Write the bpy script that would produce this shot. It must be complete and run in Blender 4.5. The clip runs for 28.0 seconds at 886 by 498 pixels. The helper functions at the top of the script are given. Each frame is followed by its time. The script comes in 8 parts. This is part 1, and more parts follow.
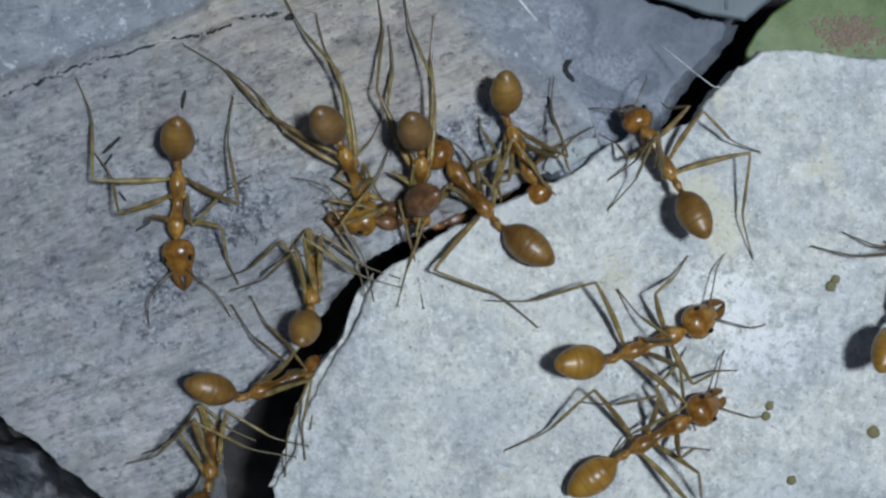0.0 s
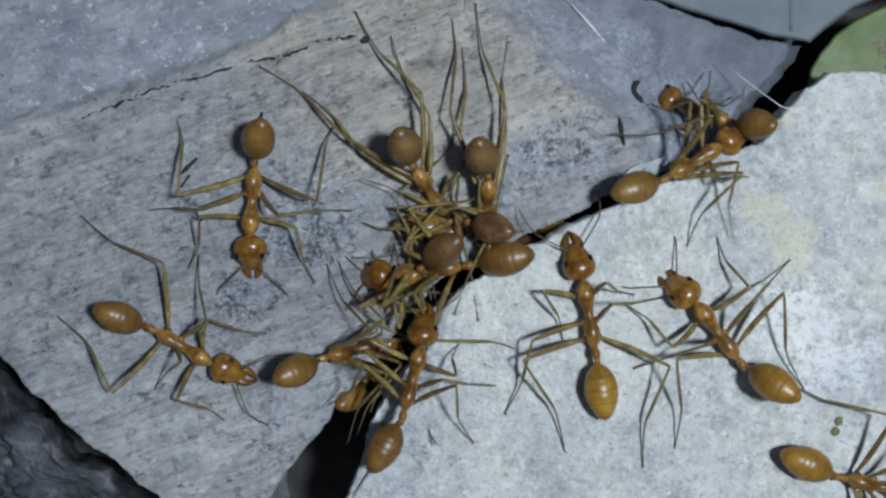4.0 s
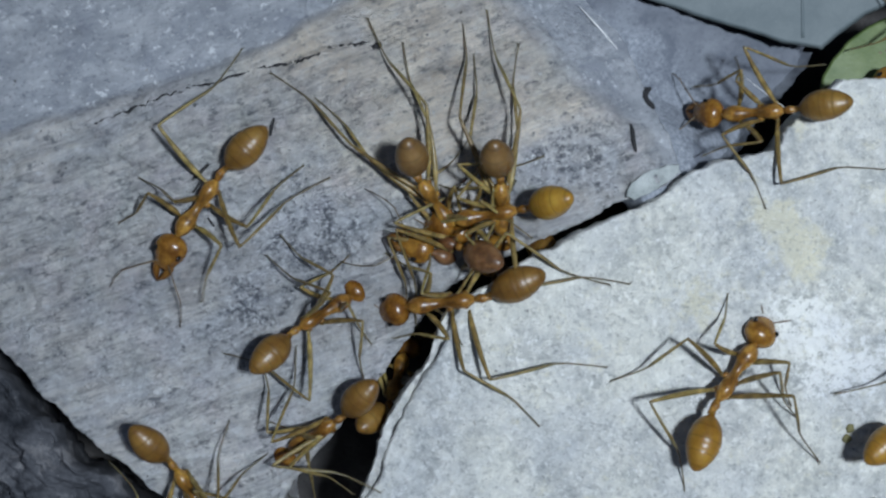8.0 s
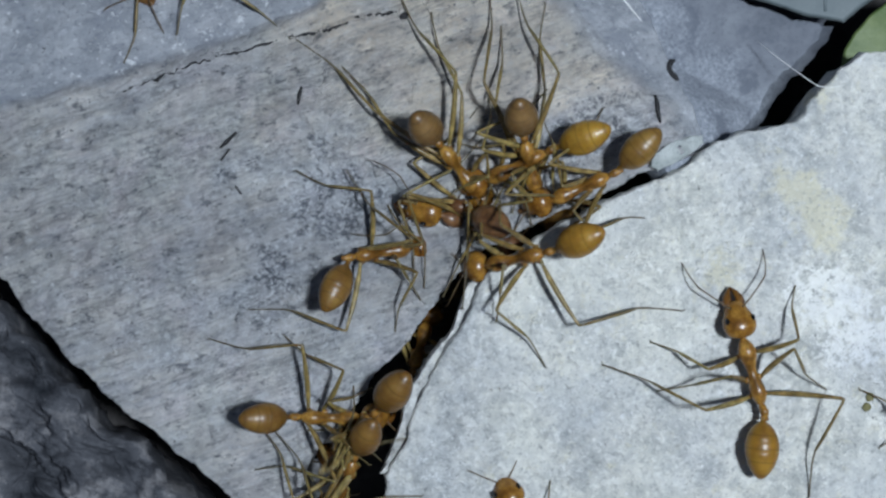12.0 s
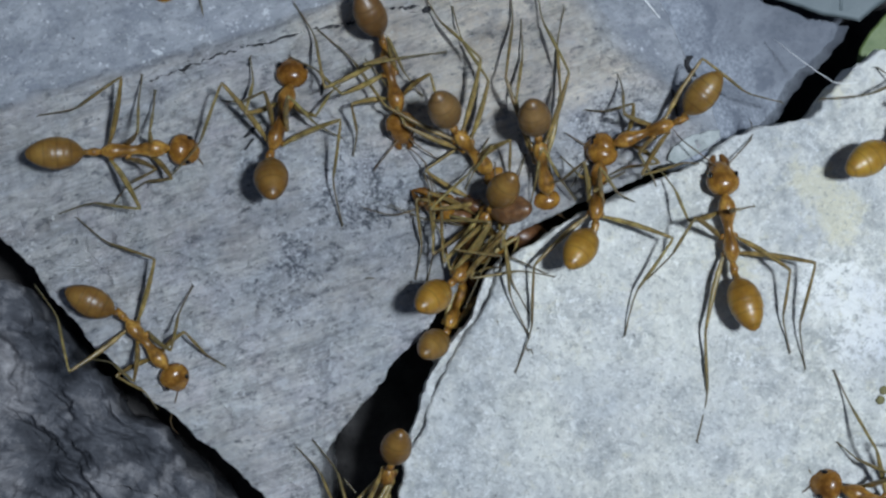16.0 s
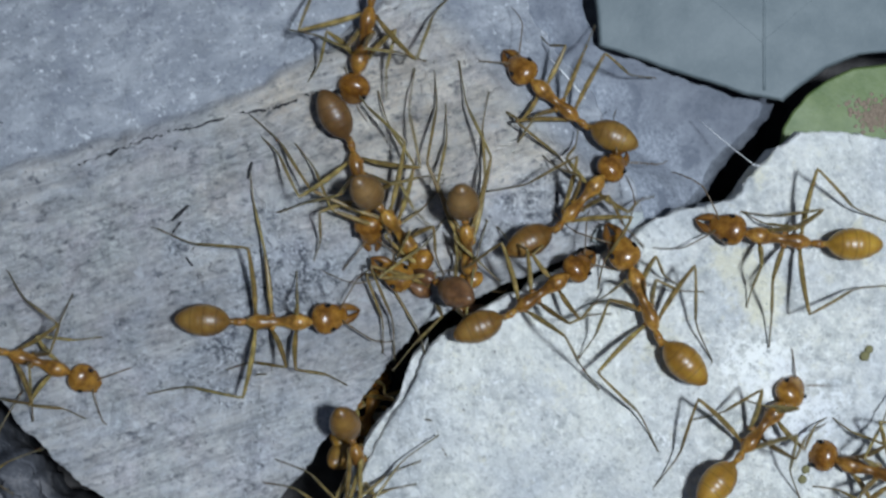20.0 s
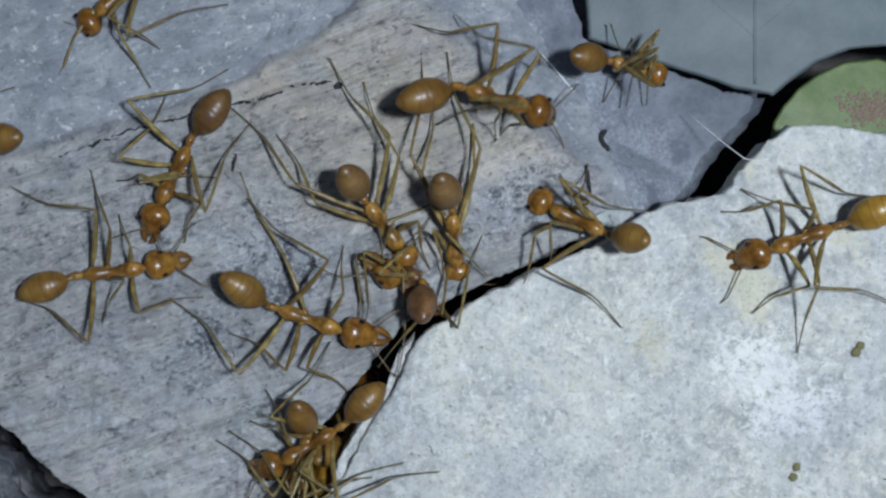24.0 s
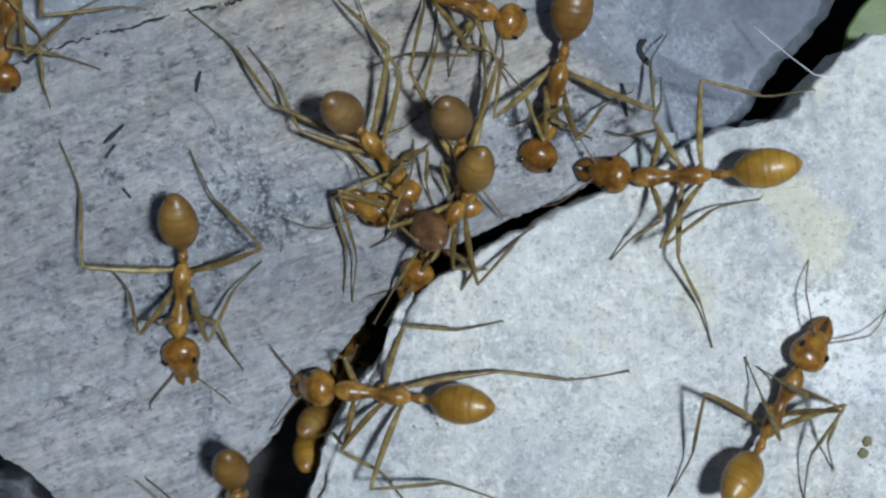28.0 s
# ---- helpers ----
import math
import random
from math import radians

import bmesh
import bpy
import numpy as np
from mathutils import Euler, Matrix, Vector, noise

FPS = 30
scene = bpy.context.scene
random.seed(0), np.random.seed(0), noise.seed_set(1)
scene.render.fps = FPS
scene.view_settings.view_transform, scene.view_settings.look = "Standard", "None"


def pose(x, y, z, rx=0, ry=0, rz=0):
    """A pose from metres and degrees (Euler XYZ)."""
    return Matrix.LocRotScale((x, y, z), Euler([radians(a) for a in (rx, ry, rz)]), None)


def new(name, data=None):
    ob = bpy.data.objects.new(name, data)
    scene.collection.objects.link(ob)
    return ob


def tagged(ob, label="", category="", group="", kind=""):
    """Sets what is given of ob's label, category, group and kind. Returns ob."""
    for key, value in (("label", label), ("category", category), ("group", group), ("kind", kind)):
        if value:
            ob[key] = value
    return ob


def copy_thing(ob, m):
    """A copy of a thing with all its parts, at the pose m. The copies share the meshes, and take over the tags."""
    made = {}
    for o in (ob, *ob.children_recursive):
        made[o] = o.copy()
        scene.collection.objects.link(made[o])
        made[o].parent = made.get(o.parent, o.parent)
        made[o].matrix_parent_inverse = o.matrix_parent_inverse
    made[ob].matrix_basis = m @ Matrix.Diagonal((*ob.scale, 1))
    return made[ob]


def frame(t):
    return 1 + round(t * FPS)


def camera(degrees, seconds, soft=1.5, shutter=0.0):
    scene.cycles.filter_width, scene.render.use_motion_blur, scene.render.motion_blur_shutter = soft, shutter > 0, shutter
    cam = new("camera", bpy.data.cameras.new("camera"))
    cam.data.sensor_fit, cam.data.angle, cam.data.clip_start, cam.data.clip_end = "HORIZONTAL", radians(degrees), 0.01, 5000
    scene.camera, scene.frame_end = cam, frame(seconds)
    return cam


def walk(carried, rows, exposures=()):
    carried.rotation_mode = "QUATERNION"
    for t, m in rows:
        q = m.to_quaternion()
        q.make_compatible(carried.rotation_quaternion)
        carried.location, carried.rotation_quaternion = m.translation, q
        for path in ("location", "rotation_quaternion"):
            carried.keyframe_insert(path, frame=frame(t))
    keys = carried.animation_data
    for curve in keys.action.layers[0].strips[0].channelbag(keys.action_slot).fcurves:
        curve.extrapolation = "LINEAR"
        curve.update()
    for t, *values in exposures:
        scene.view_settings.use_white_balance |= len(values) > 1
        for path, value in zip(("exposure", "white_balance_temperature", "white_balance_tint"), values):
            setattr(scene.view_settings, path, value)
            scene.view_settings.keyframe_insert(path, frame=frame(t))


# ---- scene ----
from mathutils import Quaternion

# All lengths below are in millimetres; MM turns them into metres.
MM = 0.001

# ---------------------------------------------------------------- camera
cam = camera(40, 28.0, soft=2.45, shutter=0.4)
walk(cam, [
    (0, pose(3.182 * MM, -1.160 * MM, 64.524 * MM, -0.369, 0.460, 0.231)),
    (0.5, pose(2.502 * MM, 0.289 * MM, 65.256 * MM, -0.434, 0.402, -0.145)),
    (1, pose(1.632 * MM, -0.290 * MM, 65.218 * MM, -0.296, 0.486, 0.161)),
    (1.5, pose(0.583 * MM, -0.300 * MM, 65.389 * MM, -0.132, 0.291, -0.029)),
    (2, pose(0.470 * MM, -0.068 * MM, 65.119 * MM, -0.088, 0.263, -0.096)),
    (2.5, pose(0.053 * MM, 0.124 * MM, 65.174 * MM, -0.023, 0.074, -0.056)),
    (3, pose(0.000 * MM, 0.000 * MM, 65.273 * MM, 0.000, 0.000, 0.000)),
    (3.5, pose(-0.168 * MM, 0.097 * MM, 65.275 * MM, -0.225, 0.204, 0.059)),
    (4, pose(-1.034 * MM, -0.517 * MM, 65.510 * MM, -0.050, 0.193, 0.061)),
    (4.5, pose(-1.020 * MM, -0.069 * MM, 65.488 * MM, -0.265, 0.185, 0.009)),
    (6.5, pose(-1.159 * MM, 0.110 * MM, 65.492 * MM, -0.216, 0.128, 0.147)),
    (7, pose(-1.279 * MM, -0.089 * MM, 65.434 * MM, -0.081, 0.105, 0.166)),
    (7.5, pose(-1.313 * MM, -0.113 * MM, 65.467 * MM, -0.139, 0.238, 0.139)),
    (8, pose(-1.322 * MM, -0.347 * MM, 65.561 * MM, 0.082, 0.478, 0.205)),
    (8.5, pose(-1.505 * MM, -0.233 * MM, 65.626 * MM, 0.150, 0.352, 0.243)),
    (9, pose(-1.727 * MM, -0.139 * MM, 65.615 * MM, 0.193, 0.231, 0.183)),
    (9.5, pose(-1.963 * MM, 0.579 * MM, 65.662 * MM, -0.144, 0.068, 0.164)),
    (10, pose(-2.006 * MM, 0.423 * MM, 65.745 * MM, 0.155, -0.012, 0.184)),
    (10.5, pose(-1.961 * MM, 0.943 * MM, 65.746 * MM, -0.182, 0.181, 0.116)),
    (11, pose(-1.717 * MM, 1.222 * MM, 65.730 * MM, -0.092, 0.330, 0.123)),
    (11.5, pose(-1.950 * MM, 2.035 * MM, 65.756 * MM, -0.615, 0.086, 0.233)),
    (12, pose(-3.078 * MM, -1.360 * MM, 66.194 * MM, -0.515, 0.148, 0.525)),
    (12.5, pose(-3.458 * MM, -1.504 * MM, 66.574 * MM, -0.533, 0.397, 0.534)),
    (14.5, pose(-3.264 * MM, -0.895 * MM, 67.242 * MM, -0.415, 0.302, 0.901)),
    (15, pose(-2.748 * MM, -2.010 * MM, 67.150 * MM, 0.065, 0.727, 0.952)),
    (15.5, pose(-2.914 * MM, -3.353 * MM, 67.333 * MM, 0.585, 1.198, 1.201)),
    (16, pose(-3.556 * MM, -3.199 * MM, 67.146 * MM, 0.594, 0.617, 1.166)),
    (16.5, pose(-3.029 * MM, -2.621 * MM, 67.165 * MM, 0.626, 0.642, 1.163)),
    (17, pose(-2.170 * MM, -0.032 * MM, 67.724 * MM, 0.650, 0.949, 1.027)),
    (17.5, pose(-2.028 * MM, 2.652 * MM, 68.344 * MM, 0.338, 0.863, 0.899)),
    (18, pose(-1.834 * MM, 3.087 * MM, 68.450 * MM, 0.338, 0.865, 0.826)),
    (18.5, pose(-1.058 * MM, 4.008 * MM, 68.533 * MM, 0.426, 0.952, 0.691)),
    (19, pose(-1.064 * MM, 3.870 * MM, 68.623 * MM, 0.418, 0.852, 0.730)),
    (19.5, pose(-0.931 * MM, 3.967 * MM, 68.284 * MM, 0.421, 0.733, 0.654)),
    (20, pose(-0.218 * MM, 0.785 * MM, 67.717 * MM, 1.102, 0.043, 0.899)),
    (20.5, pose(0.088 * MM, -1.510 * MM, 67.517 * MM, 1.400, -0.441, 0.894)),
    (21, pose(0.064 * MM, -1.105 * MM, 67.569 * MM, 0.970, -0.575, 0.880)),
    (21.5, pose(0.355 * MM, -1.381 * MM, 67.624 * MM, 1.355, -0.273, 0.899)),
    (23.5, pose(0.122 * MM, -0.347 * MM, 67.536 * MM, 1.135, -0.220, 0.844)),
    (24, pose(-0.085 * MM, 0.064 * MM, 66.792 * MM, 1.459, -0.474, 1.045)),
    (24.5, pose(0.911 * MM, 6.724 * MM, 65.485 * MM, -1.413, -0.694, -0.014)),
    (25, pose(-1.874 * MM, 6.732 * MM, 65.562 * MM, -3.574, -0.757, 0.578)),
    (25.5, pose(-1.623 * MM, 4.230 * MM, 65.816 * MM, -2.573, -0.111, 0.664)),
    (26, pose(-2.354 * MM, 7.416 * MM, 56.287 * MM, -3.751, -0.140, 0.182)),
    (26.5, pose(-0.691 * MM, 7.419 * MM, 60.590 * MM, -3.102, 0.868, 0.165)),
    (27, pose(-0.234 * MM, 6.430 * MM, 59.369 * MM, -3.467, 0.453, 0.385)),
    (27.5, pose(-0.560 * MM, 3.521 * MM, 57.662 * MM, -3.886, -0.127, 0.482)),
    (28, pose(-0.003 * MM, 2.315 * MM, 55.938 * MM, -3.588, -0.127, 0.864)),
], ((0.0, -0.14), (8.0, -0.04), (12.0, 0.0), (17.5, 0.0), (19.5, 0.14), (21.0, 0.02), (24.0, -0.04), (28.0, 0.09)))

# ---------------------------------------------------------------- light
world = bpy.data.worlds.new("night_sky")
scene.world = world
world.use_nodes = True
world.node_tree.nodes["Background"].inputs["Color"].default_value = (0.50, 0.66, 1.0, 1)
world.node_tree.nodes["Background"].inputs["Strength"].default_value = 0.10
flash = bpy.data.lights.new("flash_light", "POINT")
flash.energy, flash.color, flash.shadow_soft_size = 0.770, (0.815, 0.915, 1.03), 0.0065
new("flash_light", flash).matrix_world = pose(34 * MM, 1.5 * MM, 124 * MM)
scene.view_settings.exposure = 0.0


# ---------------------------------------------------------------- materials
class Nodes:
    """A small wrapper to write node materials in few lines."""

    def __init__(self, name):
        self.mat = bpy.data.materials.new(name)
        self.mat.use_nodes = True
        self.tree = self.mat.node_tree
        self.bsdf = self.tree.nodes["Principled BSDF"]
        self.coord = self.tree.nodes.new("ShaderNodeTexCoord")

    def link(self, a, b):
        self.tree.links.new(a, b)

    def space(self, scale=(1, 1, 1), turn=0.0, size=1000.0):
        """Object coordinates in millimetres, turned about z and stretched."""
        first = self.tree.nodes.new("ShaderNodeMapping")
        first.inputs["Rotation"].default_value = (0, 0, radians(turn))
        first.inputs["Scale"].default_value = (size, size, size)
        self.link(self.coord.outputs["Object"], first.inputs["Vector"])
        second = self.tree.nodes.new("ShaderNodeMapping")
        second.inputs["Scale"].default_value = scale
        self.link(first.outputs["Vector"], second.inputs["Vector"])
        return second.outputs["Vector"]

    def noise(self, vector, scale, detail=5.0, rough=0.6, lac=2.0):
        n = self.tree.nodes.new("ShaderNodeTexNoise")
        n.inputs["Scale"].default_value, n.inputs["Detail"].default_value = scale, detail
        n.inputs["Roughness"].default_value, n.inputs["Lacunarity"].default_value = rough, lac
        self.link(vector, n.inputs["Vector"])
        return n.outputs["Fac"]

    def cells(self, vector, scale, feature="F1"):
        n = self.tree.nodes.new("ShaderNodeTexVoronoi")
        n.feature = feature
        n.inputs["Scale"].default_value = scale
        self.link(vector, n.inputs["Vector"])
        return n.outputs["Distance"]

    def zone(self, name):
        n = self.tree.nodes.new("ShaderNodeAttribute")
        n.attribute_name = name
        return n.outputs["Fac"]

    def ramp(self, value, *stops):
        n = self.tree.nodes.new("ShaderNodeValToRGB")
        e = n.color_ramp.elements
        while len(e) < len(stops):
            e.new(0.5)
        for one, (at, c) in zip(e, stops):
            one.position = at
            one.color = (c, c, c, 1) if isinstance(c, (int, float)) else (*c, 1)
        self.link(value, n.inputs["Fac"])
        return n.outputs["Color"]

    def mix(self, fac, a, b, mode="MIX"):
        n = self.tree.nodes.new("ShaderNodeMix")
        n.data_type, n.blend_type = "RGBA", mode
        for socket, v in ((n.inputs[0], fac), (n.inputs[6], a), (n.inputs[7], b)):
            if isinstance(v, (int, float)):
                socket.default_value = v
            elif isinstance(v, tuple):
                socket.default_value = (*v, 1)
            else:
                self.link(v, socket)
        return n.outputs[2]

    def math(self, op, a, b=0.0):
        n = self.tree.nodes.new("ShaderNodeMath")
        n.operation = op
        for socket, v in ((n.inputs[0], a), (n.inputs[1], b)):
            if isinstance(v, (int, float)):
                socket.default_value = v
            else:
                self.link(v, socket)
        return n.outputs[0]

    def bump(self, height, depth, strength=1.0, below=None):
        n = self.tree.nodes.new("ShaderNodeBump")
        n.inputs["Strength"].default_value, n.inputs["Distance"].default_value = strength, depth * MM
        self.link(height, n.inputs["Height"])
        if below is not None:
            self.link(below, n.inputs["Normal"])
        return n.outputs["Normal"]

    def done(self, color, rough, normal=None, spec=0.4):
        for socket, v in (("Base Color", color), ("Roughness", rough), ("Normal", normal)):
            if v is None:
                continue
            if isinstance(v, (int, float)):
                self.bsdf.inputs[socket].default_value = v
            elif isinstance(v, tuple):
                self.bsdf.inputs[socket].default_value = (*v, 1)
            else:
                self.link(v, self.bsdf.inputs[socket])
        self.bsdf.inputs["Specular IOR Level"].default_value = spec
        return self.mat


def make_wood():
    """Old grey timber: long torn fibres, a paler tan stretch by the ridge, smooth bluish outer faces, crumbled patches with pits and bleached flecks."""
    n = Nodes("weathered_wood")
    flat = n.space()
    wander = n.noise(flat, 0.22, 3, 0.5)
    sep = n.tree.nodes.new("ShaderNodeCombineXYZ")
    n.link(n.math("MULTIPLY", wander, 1.6), sep.inputs[1])

    def grain(u, v):
        add = n.tree.nodes.new("ShaderNodeVectorMath")
        n.link(n.space((u, v, 0.6), turn=-21), add.inputs[0])
        n.link(sep.outputs[0], add.inputs[1])
        return add.outputs[0]

    band = n.noise(grain(0.045, 0.55), 1.0, 6, 0.62)
    streak = n.noise(grain(0.10, 1.5), 1.0, 7, 0.68)
    fibre = n.noise(grain(0.28, 5.0), 1.0, 5, 0.7)
    shred = n.noise(grain(0.8, 2.0), 1.2, 7, 0.76)
    crumb, grit = n.noise(n.space((0.7, 1.2, 1.0), turn=-21), 1.5, 7, 0.74), n.noise(flat, 3.6, 5, 0.78)
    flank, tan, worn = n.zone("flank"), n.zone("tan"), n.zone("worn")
    bare = n.math("SUBTRACT", 1.0, flank)
    # torn grey face
    grey = n.ramp(streak, (0.33, (0.25, 0.255, 0.265)), (0.44, (0.48, 0.465, 0.448)), (0.53, (0.68, 0.655, 0.618)), (0.64, (0.90, 0.87, 0.82)))
    warm = n.ramp(streak, (0.33, (0.27, 0.235, 0.195)), (0.46, (0.50, 0.45, 0.39)), (0.62, (0.76, 0.71, 0.635)))
    cool = n.ramp(streak, (0.34, (0.21, 0.225, 0.25)), (0.48, (0.40, 0.42, 0.455)), (0.62, (0.64, 0.66, 0.69)))
    col = n.mix(n.ramp(band, (0.36, 0.85), (0.48, 0.0)), grey, cool)
    col = n.mix(n.ramp(n.noise(grain(0.07, 0.9), 0.7, 5, 0.6), (0.50, 0.0), (0.64, 0.55)), col, warm)
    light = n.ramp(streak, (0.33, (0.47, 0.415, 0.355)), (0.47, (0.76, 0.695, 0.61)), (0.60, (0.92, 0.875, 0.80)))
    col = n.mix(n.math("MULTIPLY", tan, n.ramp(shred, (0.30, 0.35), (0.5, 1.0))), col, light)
    blotch = n.noise(n.space((0.5, 1.0, 1.0), turn=-21), 0.45, 7, 0.68)
    col = n.mix(n.ramp(blotch, (0.38, 0.75), (0.50, 0.0)), col, n.ramp(crumb, (0.38, (0.16, 0.175, 0.20)), (0.5, (0.40, 0.42, 0.455)), (0.62, (0.66, 0.68, 0.70))))
    col = n.mix(n.ramp(blotch, (0.53, 0.0), (0.64, 0.65)), col, n.ramp(crumb, (0.36, (0.44, 0.43, 0.42)), (0.5, (0.70, 0.69, 0.67)), (0.62, (0.84, 0.83, 0.81))))
    # crumbly skin of fine grains, faintly tinted
    skin = n.noise(n.space((0.75, 1.15, 1.0), turn=-21), 2.3, 8, 0.80)
    tint = n.noise(flat, 0.33, 4, 0.6)
    grains = n.ramp(skin, (0.36, (0.25, 0.255, 0.275)), (0.45, (0.46, 0.462, 0.475)), (0.53, (0.69, 0.675, 0.655)), (0.63, (0.93, 0.915, 0.89)))
    grains = n.mix(1.0, grains, n.ramp(tint, (0.36, (1.03, 0.98, 1.03)), (0.5, (1.0, 1.0, 0.98)), (0.64, (0.97, 1.02, 1.0))), "MULTIPLY")
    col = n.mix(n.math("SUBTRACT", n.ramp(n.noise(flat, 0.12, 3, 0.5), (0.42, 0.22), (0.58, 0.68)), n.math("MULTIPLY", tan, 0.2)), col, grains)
    # lifted pale fibres and the dark lines between them
    col = n.mix(n.ramp(fibre, (0.54, 0.0), (0.66, 0.45)), col, (0.83, 0.82, 0.80))
    col = n.mix(n.ramp(fibre, (0.32, 0.45), (0.43, 0.0)), col, (0.22, 0.22, 0.23))
    col = n.mix(n.ramp(shred, (0.33, 0.85), (0.42, 0.0)), col, (0.13, 0.135, 0.15))
    col = n.mix(n.ramp(shred, (0.60, 0.0), (0.70, 0.8)), col, (0.80, 0.80, 0.785))
    line = n.noise(grain(0.07, 1.9), 1.0, 4, 0.6)
    split = n.ramp(n.math("ABSOLUTE", n.math("SUBTRACT", line, 0.5)), (0.0, 0.6), (0.013, 0.0))
    col = n.mix(n.math("MULTIPLY", split, n.ramp(n.noise(flat, 0.25, 3, 0.5), (0.42, 0.1), (0.56, 1.0))), col, (0.10, 0.10, 0.11))
    # crumbled patches
    rot = n.math("ADD", n.noise(flat, 1.4, 7, 0.8), n.math("MULTIPLY", worn, -0.13))
    col = n.mix(n.math("MULTIPLY", worn, 0.45), col, (0.46, 0.50, 0.57))
    col = n.mix(n.ramp(rot, (0.31, 0.9), (0.385, 0.0)), col, (0.09, 0.10, 0.125))
    col = n.mix(n.math("MULTIPLY", worn, n.ramp(grit, (0.50, 0.0), (0.60, 0.95))), col, (0.82, 0.84, 0.86))
    col = n.mix(n.ramp(crumb, (0.36, 0.8), (0.44, 0.0)), col, (0.13, 0.14, 0.16))
    col = n.mix(n.ramp(crumb, (0.57, 0.0), (0.64, 0.75)), col, (0.74, 0.75, 0.755))
    col = n.mix(n.ramp(grit, (0.58, 0.0), (0.65, 0.85)), col, (0.82, 0.825, 0.82))
    wide = n.ramp(n.noise(grain(0.035, 0.16), 1.0, 5, 0.65), (0.36, 0.84), (0.5, 1.05), (0.62, 1.24))
    col = n.mix(1.0, col, wide, "MULTIPLY")
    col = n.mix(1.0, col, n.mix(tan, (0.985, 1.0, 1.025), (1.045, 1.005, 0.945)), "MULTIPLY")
    # smooth bluish outer faces
    blue = n.ramp(n.noise(grain(0.35, 0.9), 0.8, 7, 0.68), (0.34, (0.285, 0.31, 0.35)), (0.5, (0.385, 0.41, 0.452)), (0.64, (0.52, 0.545, 0.58)))
    blue = n.mix(n.ramp(n.noise(flat, 0.35, 5, 0.6), (0.36, 0.7), (0.50, 0.0)), blue, (0.29, 0.315, 0.365))
    blue = n.mix(n.ramp(crumb, (0.36, 0.7), (0.45, 0.0)), blue, (0.23, 0.25, 0.295))
    blue = n.mix(n.ramp(crumb, (0.56, 0.0), (0.65, 0.6)), blue, (0.58, 0.61, 0.66))
    blue = n.mix(n.ramp(grit, (0.36, 0.7), (0.44, 0.0)), blue, (0.17, 0.185, 0.22))
    blue = n.mix(n.ramp(n.noise(flat, 2.2, 4, 0.7), (0.60, 0.0), (0.67, 0.85)), blue, (0.78, 0.81, 0.84))
    col = n.mix(flank, col, blue)
    col = n.mix(n.ramp(n.noise(flat, 1.3, 4, 0.8), (0.68, 0.0), (0.72, 0.85)), col, (0.05, 0.055, 0.065))
    normal = n.bump(n.math("MULTIPLY", streak, bare), 0.65, 0.9, n.bump(n.math("MULTIPLY", fibre, bare), 0.16, 0.8))
    normal = n.bump(n.math("MULTIPLY", shred, bare), 0.45, 0.9, normal)
    normal = n.bump(n.math("MULTIPLY", crumb, n.math("ADD", bare, 0.3)), 0.22, 0.9, normal)
    normal = n.bump(grit, 0.11, 0.9, n.bump(rot, 0.35, 0.8, normal))
    return n.done(col, n.ramp(grit, (0.3, 0.5), (0.7, 0.85)), normal, 0.4)


def make_rock():
    """Pale limestone with white bloom, creamy stains, fine pits and sparkle painted as white specks."""
    n = Nodes("pale_rock")
    flat = n.space()
    cloud = n.math("ADD", n.math("MULTIPLY", n.math("SUBTRACT", n.noise(flat, 1.6, 8, 0.82), 0.5), 1.7), n.math("ADD", n.zone("bloom"), 0.5))
    mid, grit, fleck = n.noise(flat, 0.75, 8, 0.70), n.noise(flat, 3.4, 5, 0.75), n.noise(flat, 1.9, 6, 0.74)
    col = n.ramp(mid, (0.34, (0.42, 0.44, 0.445)), (0.46, (0.54, 0.555, 0.545)), (0.54, (0.65, 0.655, 0.63)), (0.64, (0.78, 0.782, 0.745)))
    col = n.mix(n.ramp(n.noise(flat, 0.28, 6, 0.65), (0.44, 0.0), (0.60, 0.6)), col, (0.72, 0.735, 0.72))
    col = n.mix(n.ramp(fleck, (0.54, 0.0), (0.66, 0.85)), col, (0.87, 0.88, 0.86))
    col = n.mix(n.ramp(fleck, (0.34, 0.7), (0.44, 0.0)), col, (0.34, 0.36, 0.365))
    col = n.mix(n.ramp(cloud, (0.64, 0.0), (0.75, 0.9)), col, (0.90, 0.915, 0.92))
    col = n.mix(n.ramp(n.math("ADD", n.noise(flat, 1.0, 6, 0.7), n.zone("stain")), (0.58, 0.0), (0.78, 0.85)), col, (0.74, 0.71, 0.56))
    col = n.mix(n.ramp(n.noise(flat, 3.2, 5, 0.75), (0.35, 0.6), (0.43, 0.0)), col, (0.26, 0.28, 0.285))
    col = n.mix(n.ramp(grit, (0.57, 0.0), (0.68, 0.8)), col, (0.86, 0.87, 0.85))
    col = n.mix(n.ramp(grit, (0.32, 0.55), (0.43, 0.0)), col, (0.28, 0.295, 0.305))
    col = n.mix(n.ramp(n.noise(flat, 1.1, 4, 0.8), (0.68, 0.0), (0.74, 0.65)), col, (0.14, 0.15, 0.135))
    col = n.mix(1.0, col, n.ramp(n.noise(flat, 0.16, 6, 0.62), (0.37, (0.89, 0.905, 0.93)), (0.5, (1.0, 1.0, 0.99)), (0.62, (1.09, 1.08, 1.03))), "MULTIPLY")
    # Sparkle put into the colour as white specks, smoother there too
    glint = n.math("ADD", n.cells(flat, 1.3), n.ramp(n.noise(flat, 0.9, 4, 0.7), (0.42, 0.3), (0.58, 0.0)))
